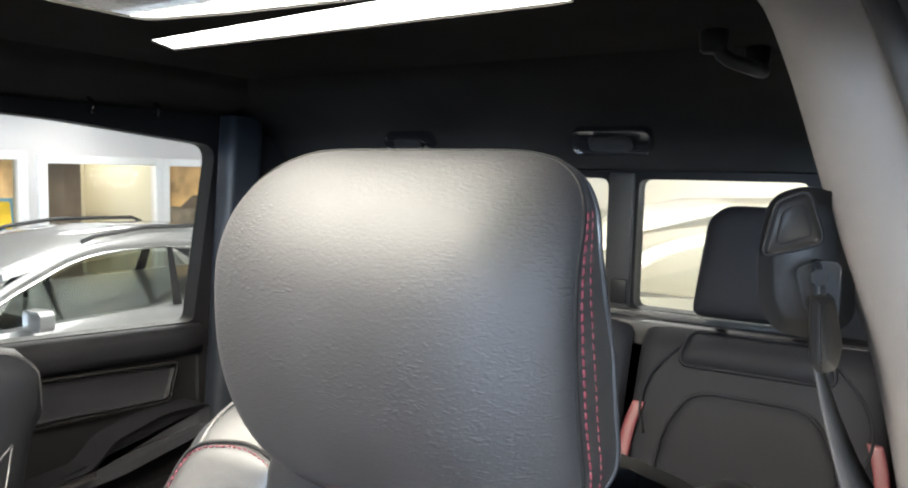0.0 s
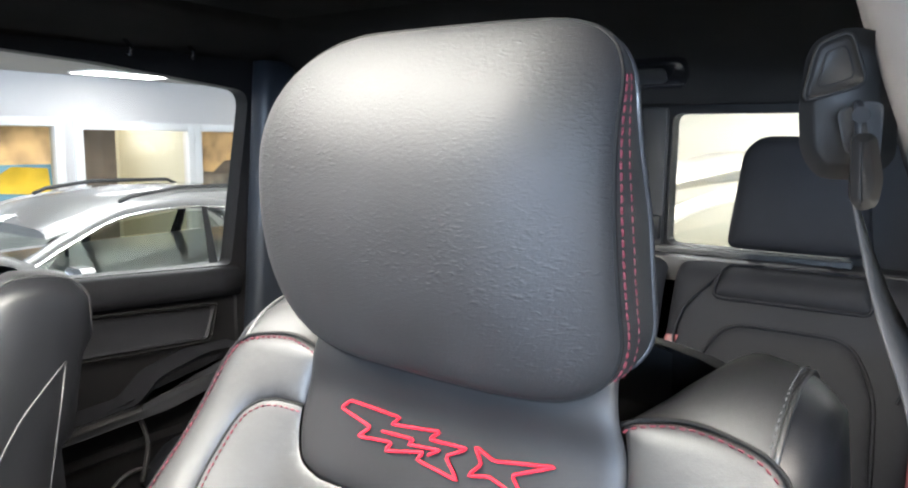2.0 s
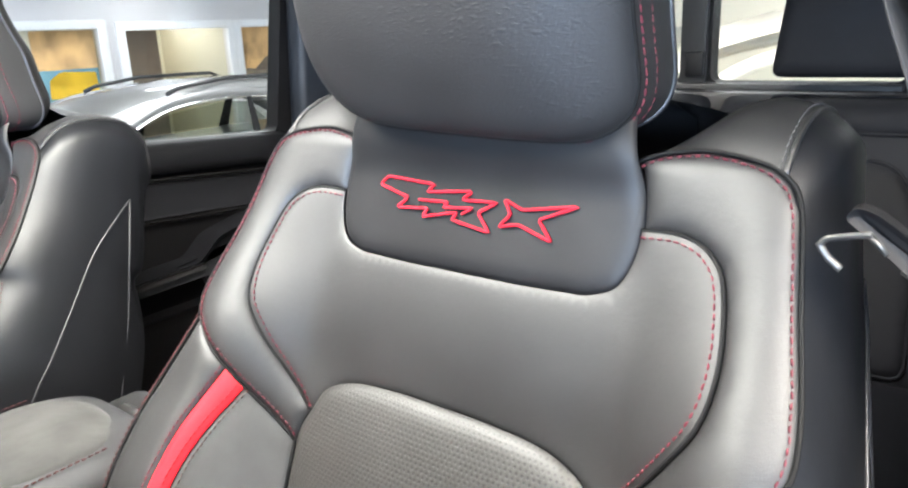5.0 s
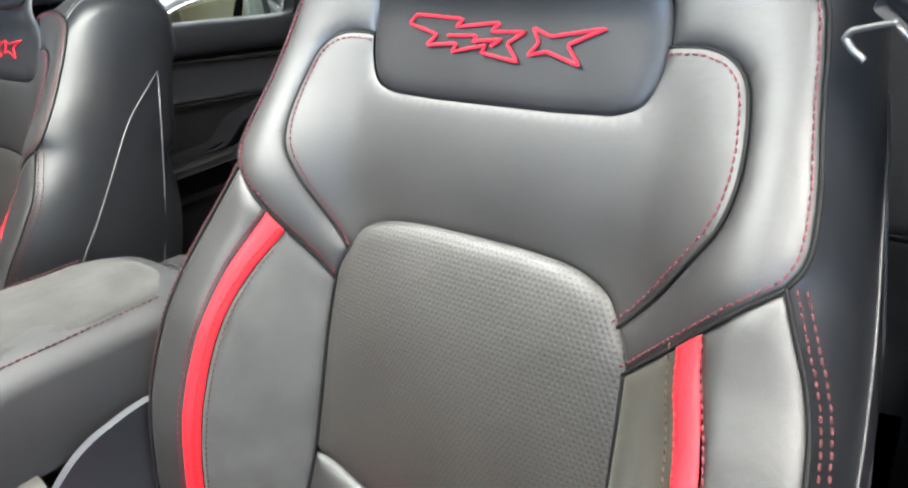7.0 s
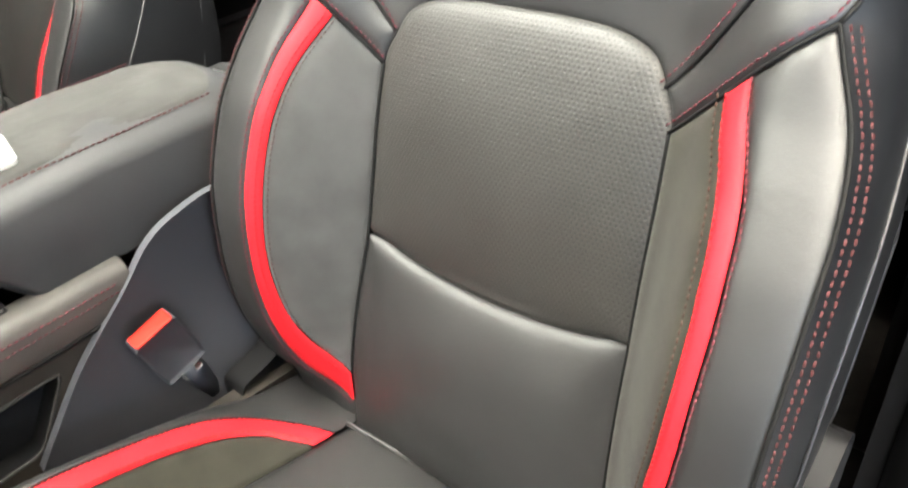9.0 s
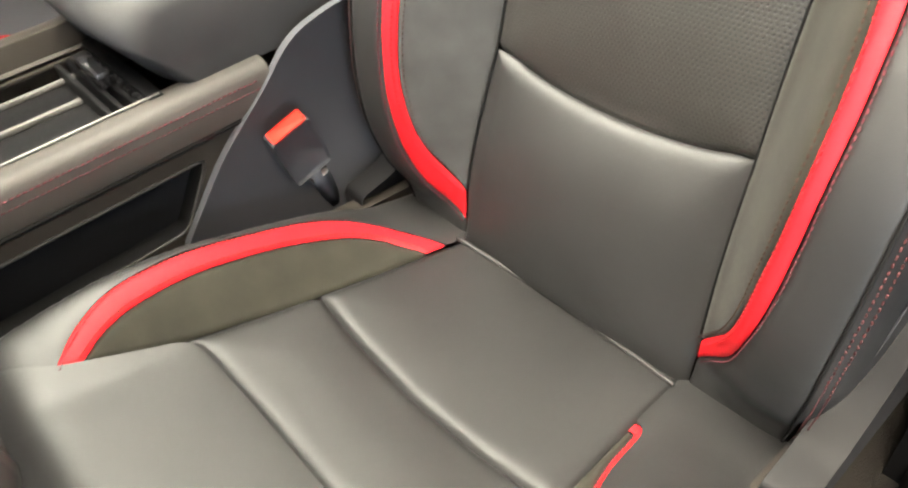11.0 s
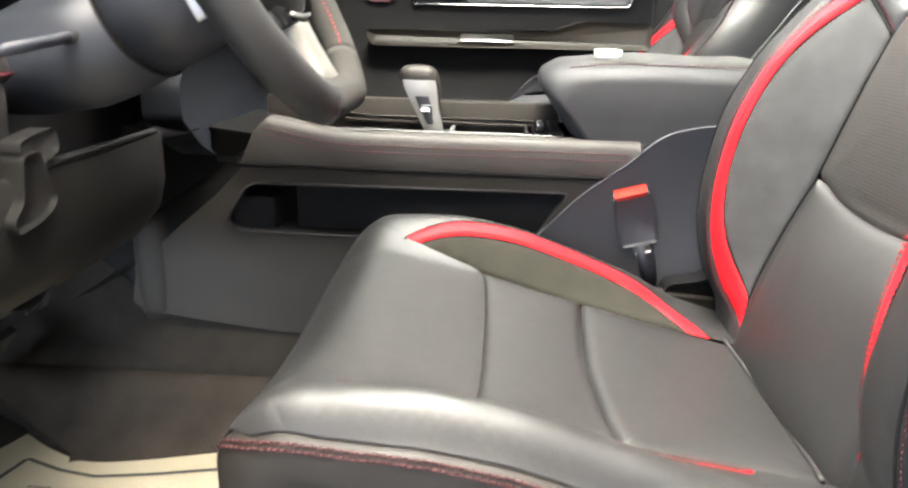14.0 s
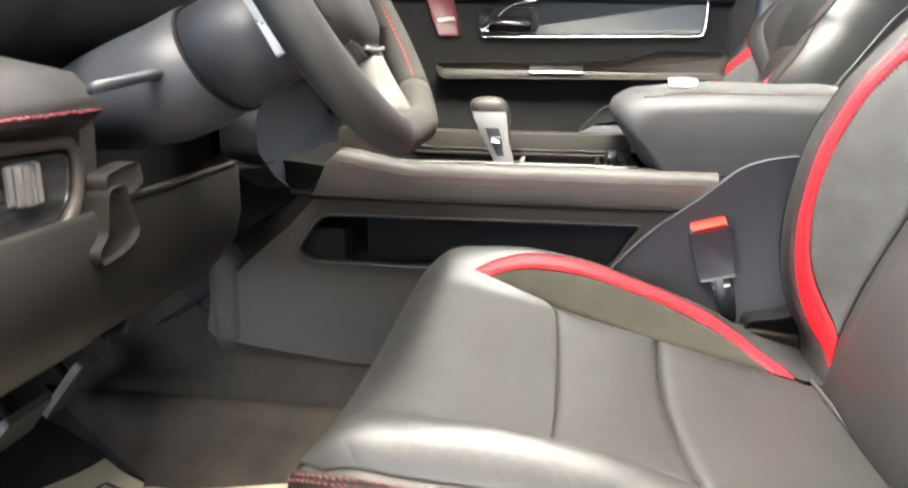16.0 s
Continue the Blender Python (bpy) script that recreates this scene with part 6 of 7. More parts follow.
# black sheet in place of the dark cavity above the knee panel
part("knee_cavity_shade", loft([[Vector((r[0].x, -0.95, r[0].z - 0.05)), Vector((r[0].x, -0.80, r[0].z - 0.012)), r[0]] for r in rings], False), black_plastic, dash)
part("ledge", tube([Vector((x, -0.780, 0.5865)) for x in np.linspace(0.132, -0.125, 12)], 0.0045, 8), grey_plastic, dash)
km = Matrix.Translation((0, -0.79, 0)) @ xz(0, True)
lever_o = round_poly([(0.150, 0.606), (0.143, 0.582), (0.131, 0.556), (0.140, 0.545), (0.165, 0.536), (0.200, 0.533), (0.204, 0.546), (0.186, 0.560), (0.178, 0.604)], 0.008, 4)
part("release_lever", slab(lever_o, km, 0.026, 0.005, 4), knee_plastic, dash, "dark release lever")
part("lever_lug", slab(round_poly([(0.110, 0.600), (0.116, 0.625), (0.150, 0.622), (0.176, 0.617), (0.172, 0.600), (0.150, 0.590)], 0.010, 4), km, 0.022, 0.004, 4), dark_trim, dash)
part("lower_notch", slab(round_poly([(0.118, 0.418), (0.090, 0.422), (0.045, 0.452), (0.004, 0.457), (0.050, 0.440), (0.085, 0.412)], 0.005, 3), Matrix.Translation((0, -0.852, 0)) @ xz(0, True), 0.026, 0.006), grey_plastic, dash)
part("stack_panel", slab(round_poly([(-0.256, 0.585), (-0.255, 0.640), (-0.290, 0.672), (-0.38, 0.699), (-0.573, 0.680), (-0.68, 0.655), (-0.745, 0.61), (-0.70, 0.500), (-0.400, 0.500), (-0.320, 0.535)], [0.01, 0.03, 0.03, 0.04, 0.03, 0.03, 0.02, 0.02, 0.02, 0.02], 5), xz(-0.86, True), 0.062, 0.009, 4), pillar_slate, dash, "dark grey panel beside the steering column")
sb = part("start_button", slab(rounded(0.052, 0.052, 0.018), xz(-0.802, True) @ Matrix.Translation((-0.640, 0.640, 0)), 0.010, 0.004), black_plastic, dash, "dark ring of the start button")
part("button_face", slab(rounded(0.032, 0.034, 0.008), xz(-0.793, True) @ Matrix.Translation((-0.640, 0.640, 0)), 0.004, 0.0015), wheel_silver, sb, "silver start button")
part("side_filler", slab(round_poly([(0.40, 0.10), (0.40, 0.55), (0.30, 0.55), (0.24, 0.42), (0.34, 0.10)], 0.02), xz(-0.95, True), 0.08, 0.01), black_plastic, dash)
part("under_cover", box(-1.36, 0.36, -1.45, -0.93, 0.44, 0.66, 0.01), black_plastic, dash)
part("glove_box", slab(round_poly([(-1.34, 0.42), (-0.66, 0.42), (-0.66, 0.70), (-1.34, 0.70)], 0.02), xz(-0.93, True), 0.05, 0.012), black_plastic, dash)
part("centre_fascia", slab(round_poly([(-0.36, 0.56), (-0.66, 0.56), (-0.64, 1.0), (-0.36, 1.0)], 0.02), xz(-0.95, True), 0.08, 0.012), gloss_black, dash)

# ---- steering wheel and column ----
WC, WT = Vector((0.012, -0.583, 0.795)), radians(30)
wx, wu, wn_ = Vector((1, 0, 0)), Vector((0, -math.sin(WT), math.cos(WT))), Vector((0, math.cos(WT), math.sin(WT)))
wp = lambda a, b, c=0.0: WC + wx * a + wu * b + wn_ * c
wheel = empty("steering_wheel", "flat-bottomed leather steering wheel with metal lower spoke", "steering wheel", at=tuple(WC))
ring = []
for i in range(96):
    a = 2 * math.pi * i / 96
    r = 0.177
    x, z = r * math.cos(a), r * math.sin(a)
    flat = -0.162
    if z < flat:
        z = flat
    ring.append((x, z))
ring = [tuple(p) for p in resample(ring, 0.011, True)]
def rim(sel, r, name, material, label=""):
    pts = [wp(x, z) for x, z in sel]
    part(name, tube(pts, r, 14, flat=1.15), material, wheel, label)
ang = lambda p: math.degrees(math.atan2(p[1], p[0])) % 360
order = sorted(ring, key=ang)
rim([p for p in order if 291 <= ang(p)] + [p for p in order if ang(p) <= 25], 0.0225, "rim_grip", leather, "smooth black leather rim")
rim([p for p in order if 20 <= ang(p) <= 160], 0.0195, "rim_top", leather)
rim([p for p in order if 155 <= ang(p) <= 225], 0.0195, "rim_grip", rim_suede, "grey suede rim grip")
rim([p for p in order if 222 <= ang(p) <= 294], 0.0205, "rim_bottom", rim_suede, "grey suede lower rim")
for lo, hi in ((165, 238), (302, 345)):
    sel = [p for p in order if lo <= ang(p) <= hi]
    pp = [wp(x * 0.915, z * 0.915, 0.010) for x, z in sel]
    part("stitching", stitches(pp, [(WC - p).normalized() + wn_ * 0.4 for p in pp], 0.0050, 0.0012, 0.0013), emblem_thread, wheel)
hub = [[wp(p[0], p[1] + 0.005, c) for p in round_poly([(-0.085 * k, 0.05 * k), (0.085 * k, 0.05 * k), (0.07 * k, -0.045 * k), (0.03 * k, -0.075 * k), (-0.03 * k, -0.075 * k), (-0.07 * k, -0.045 * k)], 0.025 * k, 5)] for k, c in ((0.85, -0.05), (1.0, -0.03), (1.0, 0.0), (0.95, 0.012), (0.8, 0.020), (0.4, 0.024))]
part("hub_pad", loft(hub, True, True, True), leather, wheel, "black leather hub pad")
for s in (1, -1):
    part("side_spoke", slab(round_poly([(s * 0.07, 0.03), (s * 0.165, 0.015), (s * 0.165, -0.035), (s * 0.06, -0.03)], 0.01), Matrix((( 1, 0, 0, WC.x), (0, wu.y, wn_.y, WC.y), (0, wu.z, wn_.z, WC.z), (0, 0, 0, 1))) @ Matrix.Translation((0, 0, -0.02)), 0.025, 0.006), gloss_black, wheel)
    part("paddle", slab(round_poly([(s * 0.11, 0.05), (s * 0.135, 0.05), (s * 0.135, -0.05), (s * 0.115, -0.04)], 0.008), Matrix((( 1, 0, 0, WC.x), (0, wu.y, wn_.y, WC.y), (0, wu.z, wn_.z, WC.z), (0, 0, 0, 1))) @ Matrix.Translation((0, 0, -0.045)), 0.008, 0.003), satin, wheel, "silver shift paddle")
def spoke(f0, f1, lift, wide):
    rings = []
    for f in np.linspace(f0, f1, 14):
        w = (0.036 + 0.014 * min(1.0, (2 * f - 1) ** 2)) * wide
        w *= math.sqrt(max(0.04, 1 - max(0.0, (f - 0.80) / 0.25) ** 2))
        b = -0.055 - 0.095 * f
        rings.append([wp(-w, b, -0.014), wp(-w, b, 0.004 + lift), wp(-w * 0.72, b, 0.010 + lift), wp(0, b, 0.0095 + lift), wp(w * 0.72, b, 0.010 + lift), wp(w, b, 0.004 + lift), wp(w, b, -0.014)])
    return loft(rings, True, True, True)


part("upper_spoke", spoke(0.0, 0.24, 0.0, 0.96), gloss_black, wheel, "gloss black spoke root")
part("lower_spoke", spoke(0.23, 1.04, 0.0, 0.76), cream_metal, wheel, "satin metal lower spoke")
part("hub_trim", tube([wp(x, -0.071 + 2.0 * x * x, 0.012) for x in np.linspace(-0.035, 0.035, 9)], 0.0025, 8), satin, wheel, "silver trim under the hub")
col = empty("steering_column", "grey plastic steering column shroud with stalk", "steering column", at=(0, -0.75, 0.7))
cu = lambda a, b, c: WC + wx * a + wu * b + wn_ * c
rings = []
for w, h, mid, c in ((0.055, 0.045, 0.0, -0.050), (0.072, 0.058, 0.004, -0.060), (0.078, 0.062, 0.008, -0.095), (0.080, 0.063, 0.010, -0.150), (0.084, 0.066, 0.012, -0.153), (0.088, 0.068, 0.014, -0.20), (0.088, 0.068, 0.020, -0.24), (0.080, 0.060, 0.034, -0.30), (0.07, 0.05, 0.04, -0.33)):
    rings.append([cu(w * math.cos(a), h * math.sin(a) + mid, c) for a in np.linspace(0, 2 * math.pi, 32, endpoint=False)])
# bluish plastic on shroud and collar carries the daylight in its colour
part("shroud", loft(rings[3:], True, True, True), blue_plastic, col)
part("collar", loft(rings[:4], True, True, True), blue_plastic, col)
part("shroud_seam", tube([cu(0.081 * math.cos(a), 0.064 * math.sin(a) + 0.010, -0.1515) for a in np.linspace(0, 2 * math.pi, 40, endpoint=False)], 0.0032, 6, True), piping_leather, col)
stalk = part("stalk", tube([Vector((0.02, -0.745, 0.722)), Vector((0.11, -0.75, 0.712)), Vector((0.205, -0.752, 0.703))], lambda f: 0.0065 + 0.001 * f, 10, flat=0.7), blue_plastic, col, "grey column stalk")
part("stalk_sleeve", tube([Vector((0.035, -0.745, 0.7205)), Vector((0.105, -0.75, 0.7125))], 0.0085, 12, flat=0.8), grey_plastic, stalk, "grey stalk sleeve")

# ---- rear bench ----
def bench_surf(u, v, off=0.0):
    return Vector((u, 1.235 + 0.16 * v / 0.55 - 0.012 * math.sin(math.pi * min(1, max(0, v / 0.55))) - off * 0.96 + 0.12 * ss(0.50, 0.60, v) ** 2, 0.40 + v + off * 0.28 - 0.02 * ss(0.52, 0.60, v) ** 2))


bench = empty("rear_bench", "black leather rear bench seat with red accents", "bench seat", at=(MID, 1.1, 0.0))
for cx, w in ((0.065, 0.50), (-0.5, 0.62), (-1.065, 0.50)):
    h = w / 2
    sec = part("backrest", panel(round_poly([(cx - h, 0.0), (cx + h, 0.0), (cx + h - 0.01, 0.585), (cx - h + 0.01, 0.585)], [0.02, 0.02, 0.05, 0.05], 5), bench_surf, groove=0.03, width=0.04, step=0.02, puff=0.01), shaded_black, bench, "black leather backrest")
    if w < 0.6:
        lift = lambda u, v, off=0.0: bench_surf(u, v, off + 0.013)
        strip = round_poly([(cx - 0.150, 0.485), (cx + 0.150, 0.485), (cx + 0.135, 0.552), (cx - 0.135, 0.552)], 0.02, 5)
        ins = round_poly([(cx - 0.18, 0.05), (cx + 0.18, 0.05), (cx + 0.165, 0.35), (cx + 0.115, 0.438), (cx - 0.115, 0.438), (cx - 0.165, 0.35)], [0.03, 0.03, 0.08, 0.05, 0.05, 0.08], 6)
        part("top_pad", panel(strip, lift, groove=0.014, width=0.016, step=0.012, puff=0.008), shaded_black, sec)
        part("insert", panel(ins, lift, groove=0.014, width=0.016, step=0.015, puff=0.008), shaded_black, sec)
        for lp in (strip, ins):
            part("piping", tube([bench_surf(p[0], p[1], 0.0118) for p in resample(lp, 0.012, True)], 0.0035, 6, True), shaded_black, sec)
        for s in (1, -1):
            st = [(cx + s * 0.205, 0.40), (cx + s * 0.222, 0.33), (cx + s * 0.226, 0.20), (cx + s * 0.22, 0.06)]
            so = [(x + s * 0.026, v) for x, v in st]
            # the stripe's red is darkened too, for the dim rear
            part("red_stripe", panel([tuple(p) for p in spline(st)] + [tuple(p) for p in reversed(spline(so))], lift, groove=0.004, width=0.008, step=0.01), red_trim, sec, "red leather stripe")
            part("bolster_seam", tube([bench_surf(p[0], p[1], 0.013) for p in spline([(cx + s * 0.15, 0.52), (cx + s * 0.20, 0.46), (cx + s * 0.215, 0.40), (cx + s * 0.20, 0.34)])], 0.003, 6), shaded_black, sec)
    part("cushion", panel(round_poly([(cx - h, 0.80), (cx + h, 0.80), (cx + h, 1.27), (cx - h, 1.27)], 0.04), lambda x, y, off=0.0: Vector((x, y, 0.44 - 0.06 * ss(0.9, 0.8, y) + off)), groove=0.03, width=0.04, step=0.03, puff=0.01), shaded_black, bench)
for cx in (0.065, -0.5, -1.065):
    top = 1.222 if cx != -0.5 else 1.13
    hr = [(-0.134, 0.99), (0.134, 0.99), (0.128, 1.05), (0.112, top - 0.03), (0.08, top), (-0.08, top), (-0.112, top - 0.03), (-0.128, 1.05)]
    o = resample(round_poly(hr, [0.02, 0.02, 0.05, 0.03, 0.03, 0.03, 0.03, 0.05], 5), 0.012, True)
    face_r = lambda x, z, off=0.0: Vector((cx + x, 1.375 + 0.05 * (z - 0.99) - off, z))
    head = part("headrest", panel(o, face_r, groove=0.02, width=0.03, step=0.015, puff=0.006), shaded_black, bench, "black rear headrest")
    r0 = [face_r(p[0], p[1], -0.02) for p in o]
    part("headrest_back", loft([r0] + [[Vector((cx + (q.x - cx) * k, q.y + d, 1.1 + (q.z - 1.1) * k)) for q in r0] for k, d in ((1.0, 0.03), (0.94, 0.055), (0.6, 0.07))], True, False, True), shaded_black, head)
    for s in (-1, 1):
        part("post", cyl((cx + s * 0.075, 1.405, 0.94), (cx + s * 0.075, 1.405, 1.0), 0.007, None, 12), satin, head, "steel headrest post")
        part("collar", cyl((cx + s * 0.075, 1.405, 0.945), (cx + s * 0.075, 1.405, 0.962), 0.015, 0.012, 14), black_plastic, head)
tagged(part("parcel_ledge", box(-1.36, 0.35, 1.43, 1.494, 0.90, 0.956, 0.008), grey_plastic), "dark ledge behind the rear bench", "trim", kind="structure")


# ---- seat belts ----
def ribbon(path, width_dir, w, material, name, parent, label=""):
    """Webbing along a path; width_dir gives the direction of its width, turning from start to end."""
    pts = resample(spline(path), 0.012)
    n = len(pts)
    rows = []
    for i, p in enumerate(pts):
        f = i / (n - 1)
        g = min(f, 0.9999) * (len(width_dir) - 1) if len(width_dir) > 2 else f * 0.9999
        a, b = Vector(width_dir[int(g)]), Vector(width_dir[int(g) + 1])
        d = a.lerp(b, g - int(g)).normalized()
        t = (pts[min(n - 1, i + 1)] - pts[max(0, i - 1)]).normalized()
        nn = t.cross(d).normalized() * 0.0007
        rows.append([p - d * w / 2 - nn, p + d * w / 2 - nn, p + d * w / 2 + nn, p - d * w / 2 + nn])
    return part(name, loft(rows, True, True, True), material, parent, label)


belt = empty("seat_belt", "grey seat belt hanging from the pillar with its metal latch plate", "seat belt", "front belts", at=(0.30, 0.26, 1.0))
ribbon([(0.268, 0.286, 1.180), (0.287, 0.292, 1.12), (0.314, 0.294, 1.06), (0.330, 0.288, 1.0), (0.350, 0.290, 0.94), (0.375, 0.30, 0.86)], ((-0.1, 1.0, 0.0), (0.1, 1.0, 0.0), (0.4, 0.9, 0.0), (0.8, 0.5, 0.0), (0.9, 0.4, 0.0), (1.0, 0.0, 0.0)), 0.046, webbing, "webbing", belt)
part("latch_grip", slab(round_poly([(0.285, 1.004), (0.290, 1.011), (0.301, 1.008), (0.372, 0.958), (0.368, 0.944), (0.338, 0.960)], 0.006, 4), xz(0.236), 0.014, 0.005), black_plastic, belt, "black moulded latch grip")
hook = [(0.300, 0.9965), (0.290, 0.9945), (0.2775, 0.9915), (0.2740, 0.9875), (0.2790, 0.9805), (0.2865, 0.9745)]
part("latch_plate", tube([Vector((x, 0.221, z)) for x, z in resample(hook, 0.002)], 0.0016, 8, flat=1.5), dull_steel, belt, "chrome latch plate")
part("latch_plate", tube([Vector((x, 0.222, z)) for x, z in ((0.299, 0.9950), (0.304, 0.9905), (0.308, 0.9860))], 0.0018, 8), dull_steel, belt, "chrome latch plate")
for k in range(5):
    part("webbing_fold", tube(resample(spline([Vector((0.316 + 0.008 * k, 0.240 + 0.004 * k, 0.975 - 0.012 * k)), Vector((0.335 + 0.006 * k, 0.236 + 0.004 * k, 0.965 - 0.014 * k)), Vector((0.362, 0.244 + 0.003 * k, 0.952 - 0.016 * k))]), 0.006), 0.005, 8, flat=0.5), webbing, belt, "folded webbing under the grip")
pb = empty("seat_belt", "grey seat belt beside the passenger seat with a white tag", "seat belt", "front belts", at=(-1.30, 0.3, 1.0))
ribbon([(-1.29, 0.30, 1.2), (-1.295, 0.27, 1.0), (-1.305, 0.27, 0.8), (-1.31, 0.29, 0.4)], ((0, 1, 0), (0, 1, 0)), 0.046, webbing, "webbing", pb)
part("tag", slab(rounded(0.04, 0.10, 0.006), facing(-1.27, 0.24, 0.93, 60, 0, 10), 0.002, 0.0008), white_card, pb, "white paper tag")

# ---- fittings on the lining ----
for x, y, z in ((-1.335, 0.830, 1.425), (-1.335, 1.000, 1.432)):
    thing("coat_hook", tube([Vector((x + 0.02, y, z + 0.01)), Vector((x + 0.05, y, z - 0.012)), Vector((x + 0.045, y, z - 0.028)), Vector((x + 0.03, y, z - 0.026))], 0.005, 8), gloss_black, "small black coat hook on the roof trim", "coat hook", "coat hooks")
gh = empty("grab_handle", "black folding grab handle on the roof trim", "grab handle", at=(0.25, 0.85, 1.36))
part("bar", tube(spline([(0.275, 0.74, 1.375), (0.245, 0.76, 1.350), (0.240, 0.85, 1.342), (0.245, 0.94, 1.350), (0.275, 0.96, 1.375)]), 0.009, 10), gloss_black, gh)
for y in (0.74, 0.96):
    part("mount", box(0.255, 0.29, y - 0.016, y + 0.016, 1.362, 1.392, 0.006), black_plastic, gh)
def reading_lamp(x, w, h):
    m = Matrix.Translation((x, 1.402, 1.362)) @ pose(0, 0, 0, 128, 0, 0)
    dl = empty("reading_lamp", "black oval rear reading lamp on the roof header", "lamp", "reading lamps", at=(x, 1.40, 1.36))
    part("housing", slab(rounded(w, h, 0.02), m, 0.022, 0.007), gloss_black, dl)
    part("lens", slab(rounded(w * 0.55, h * 0.55, 0.012), m @ Matrix.Translation((0, 0, 0.021)), 0.004, 0.0015), grey_plastic, dl)


reading_lamp(-0.26, 0.18, 0.065)
reading_lamp(-0.805, 0.15, 0.05)

# ---- the showroom ----
GROUND, TOP = -0.80, 2.12
tagged(part("showroom_floor", box(-11.2, 9.2, -9.2, 13.2, GROUND - 0.1, GROUND), floor_tile), "pale polished showroom floor", "floor", kind="structure")
tagged(part("showroom_ceiling", box(-11.2, 9.2, -9.2, 13.2, TOP, TOP + 0.1), ceiling_paint), "pale grey showroom ceiling", "ceiling", kind="structure")
win_a = [(2.6, -0.20), (5.72, -0.20), (5.72, 1.40), (2.6, 1.40)]
win_b = [(6.02, -0.80), (8.06, -0.80), (8.06, 1.36), (6.02, 1.36)]
win_c = [(8.20, 0.15), (10.4, 0.15), (10.4, 1.36), (8.20, 1.36)]
tagged(part("showroom_wall_west", wall_with_holes("x", -11.2, 0.2, (-9.2, 13.2, GROUND, TOP), [win_a, win_b, win_c]), wall_paint), "pale grey painted showroom wall with openings", "wall", kind="structure")
tagged(part("showroom_wall_north", box(-11.2, 9.2, 13.0, 13.2, GROUND, TOP), cream_wall), "cream showroom wall", "wall", kind="structure")
shop = [(-8.6, -0.6), (-2.2, -0.6), (-2.2, 2.0), (-8.6, 2.0)]
tagged(part("showroom_wall_east", wall_with_holes("x", 9.0, 0.2, (-9.2, 13.2, GROUND, TOP), [shop]), wall_paint), "painted showroom wall with a wide glazed opening", "wall", kind="structure")
side_o = [(0.5, -0.6), (8.0, -0.6), (8.0, 2.0), (0.5, 2.0)]
tagged(part("showroom_wall_south", wall_with_holes("y", -9.2, 0.2, (-11.2, 9.2, GROUND, TOP), [side_o]), wall_paint), "painted showroom wall with a wide glazed opening", "wall", kind="structure")
for nm, lp in (("window_6", win_a), ("door_4", win_b), ("window_7", win_c)):
    (a0, b0), (a1, _), (_, b1), _ = lp
    f = empty(nm, "white framed opening in the showroom wall", "window" if nm[0] == "w" else "doorway", kind="structure", at=(-11.0, (a0 + a1) / 2, b0))
    for y in (a0, a1):
        part("frame", box(-11.03, -10.95, y - 0.07, y + 0.07, b0, b1 + 0.07, 0.01), white_trim, f)
    part("frame", box(-11.03, -10.95, a0 + 0.07, a1 - 0.07, b1 - 0.06, b1 + 0.07, 0.01), white_trim, f)
    if nm != "door_4":
        part("sill", box(-11.03, -10.92, a0 + 0.07, a1 - 0.07, b0 - 0.07, b0 + 0.03, 0.01), white_trim, f)
# rooms behind the openings
tagged(part("office_wall", box(-13.4, -13.3, 1.5, 13.0, GROUND, TOP), beige_wall), "beige office back wall", "wall", kind="structure")
tagged(part("office_floor", box(-13.4, -11.2, 1.5, 13.0, GROUND - 0.1, GROUND), floor_tile), "office floor", "floor", kind="structure")
tagged(part("office_ceiling", box(-13.4, -11.2, 1.5, 13.0, TOP, TOP + 0.1), ceiling_paint), "office ceiling", "ceiling", kind="structure")
for y in (1.4, 5.85, 8.1, 13.0):
    tagged(part("office_partition", box(-13.3, -11.2, y, y + 0.1, GROUND, TOP), beige_wall), "beige office partition", "wall", kind="structure")
thing("office_door", slab(round_poly([(0, 0), (0.72, 0), (0.72, 2.10), (0, 2.10)], 0.005, 2), Matrix.Translation((-11.25, 6.12, GROUND)) @ pose(0, 0, 0, 0, 0, 100) @ pose(0, 0, 0, 90, 0, 0), 0.045, 0.004), brown_door, "open dark brown wooden office door", "door")
for y in (7.3, 9.2, 4.0):
    area("office_lamp", look((-12.2, y, TOP - 0.08), (-12.2, y, 0)), 1.2, 0.6, 32, (1.0, 0.95, 0.84))


def poster(y0, y1, z0, z1, shapes, label):
    p = empty("poster", label, "poster", "posters", at=(-11.1, y0, z0))
    part("backing", box(-11.13, -11.11, y0, y1, z0, z1), shapes[0][1], p)
    for k, (pts, mt) in enumerate(shapes[1:]):
        q = [(y0 + a * (y1 - y0), z0 + b * (z1 - z0)) for a, b in pts]
        part("printed_shape", slab(round_poly(q, 0.03, 3), yz(-11.108 + 0.004 * k), 0.003, 0.001), mt, p)


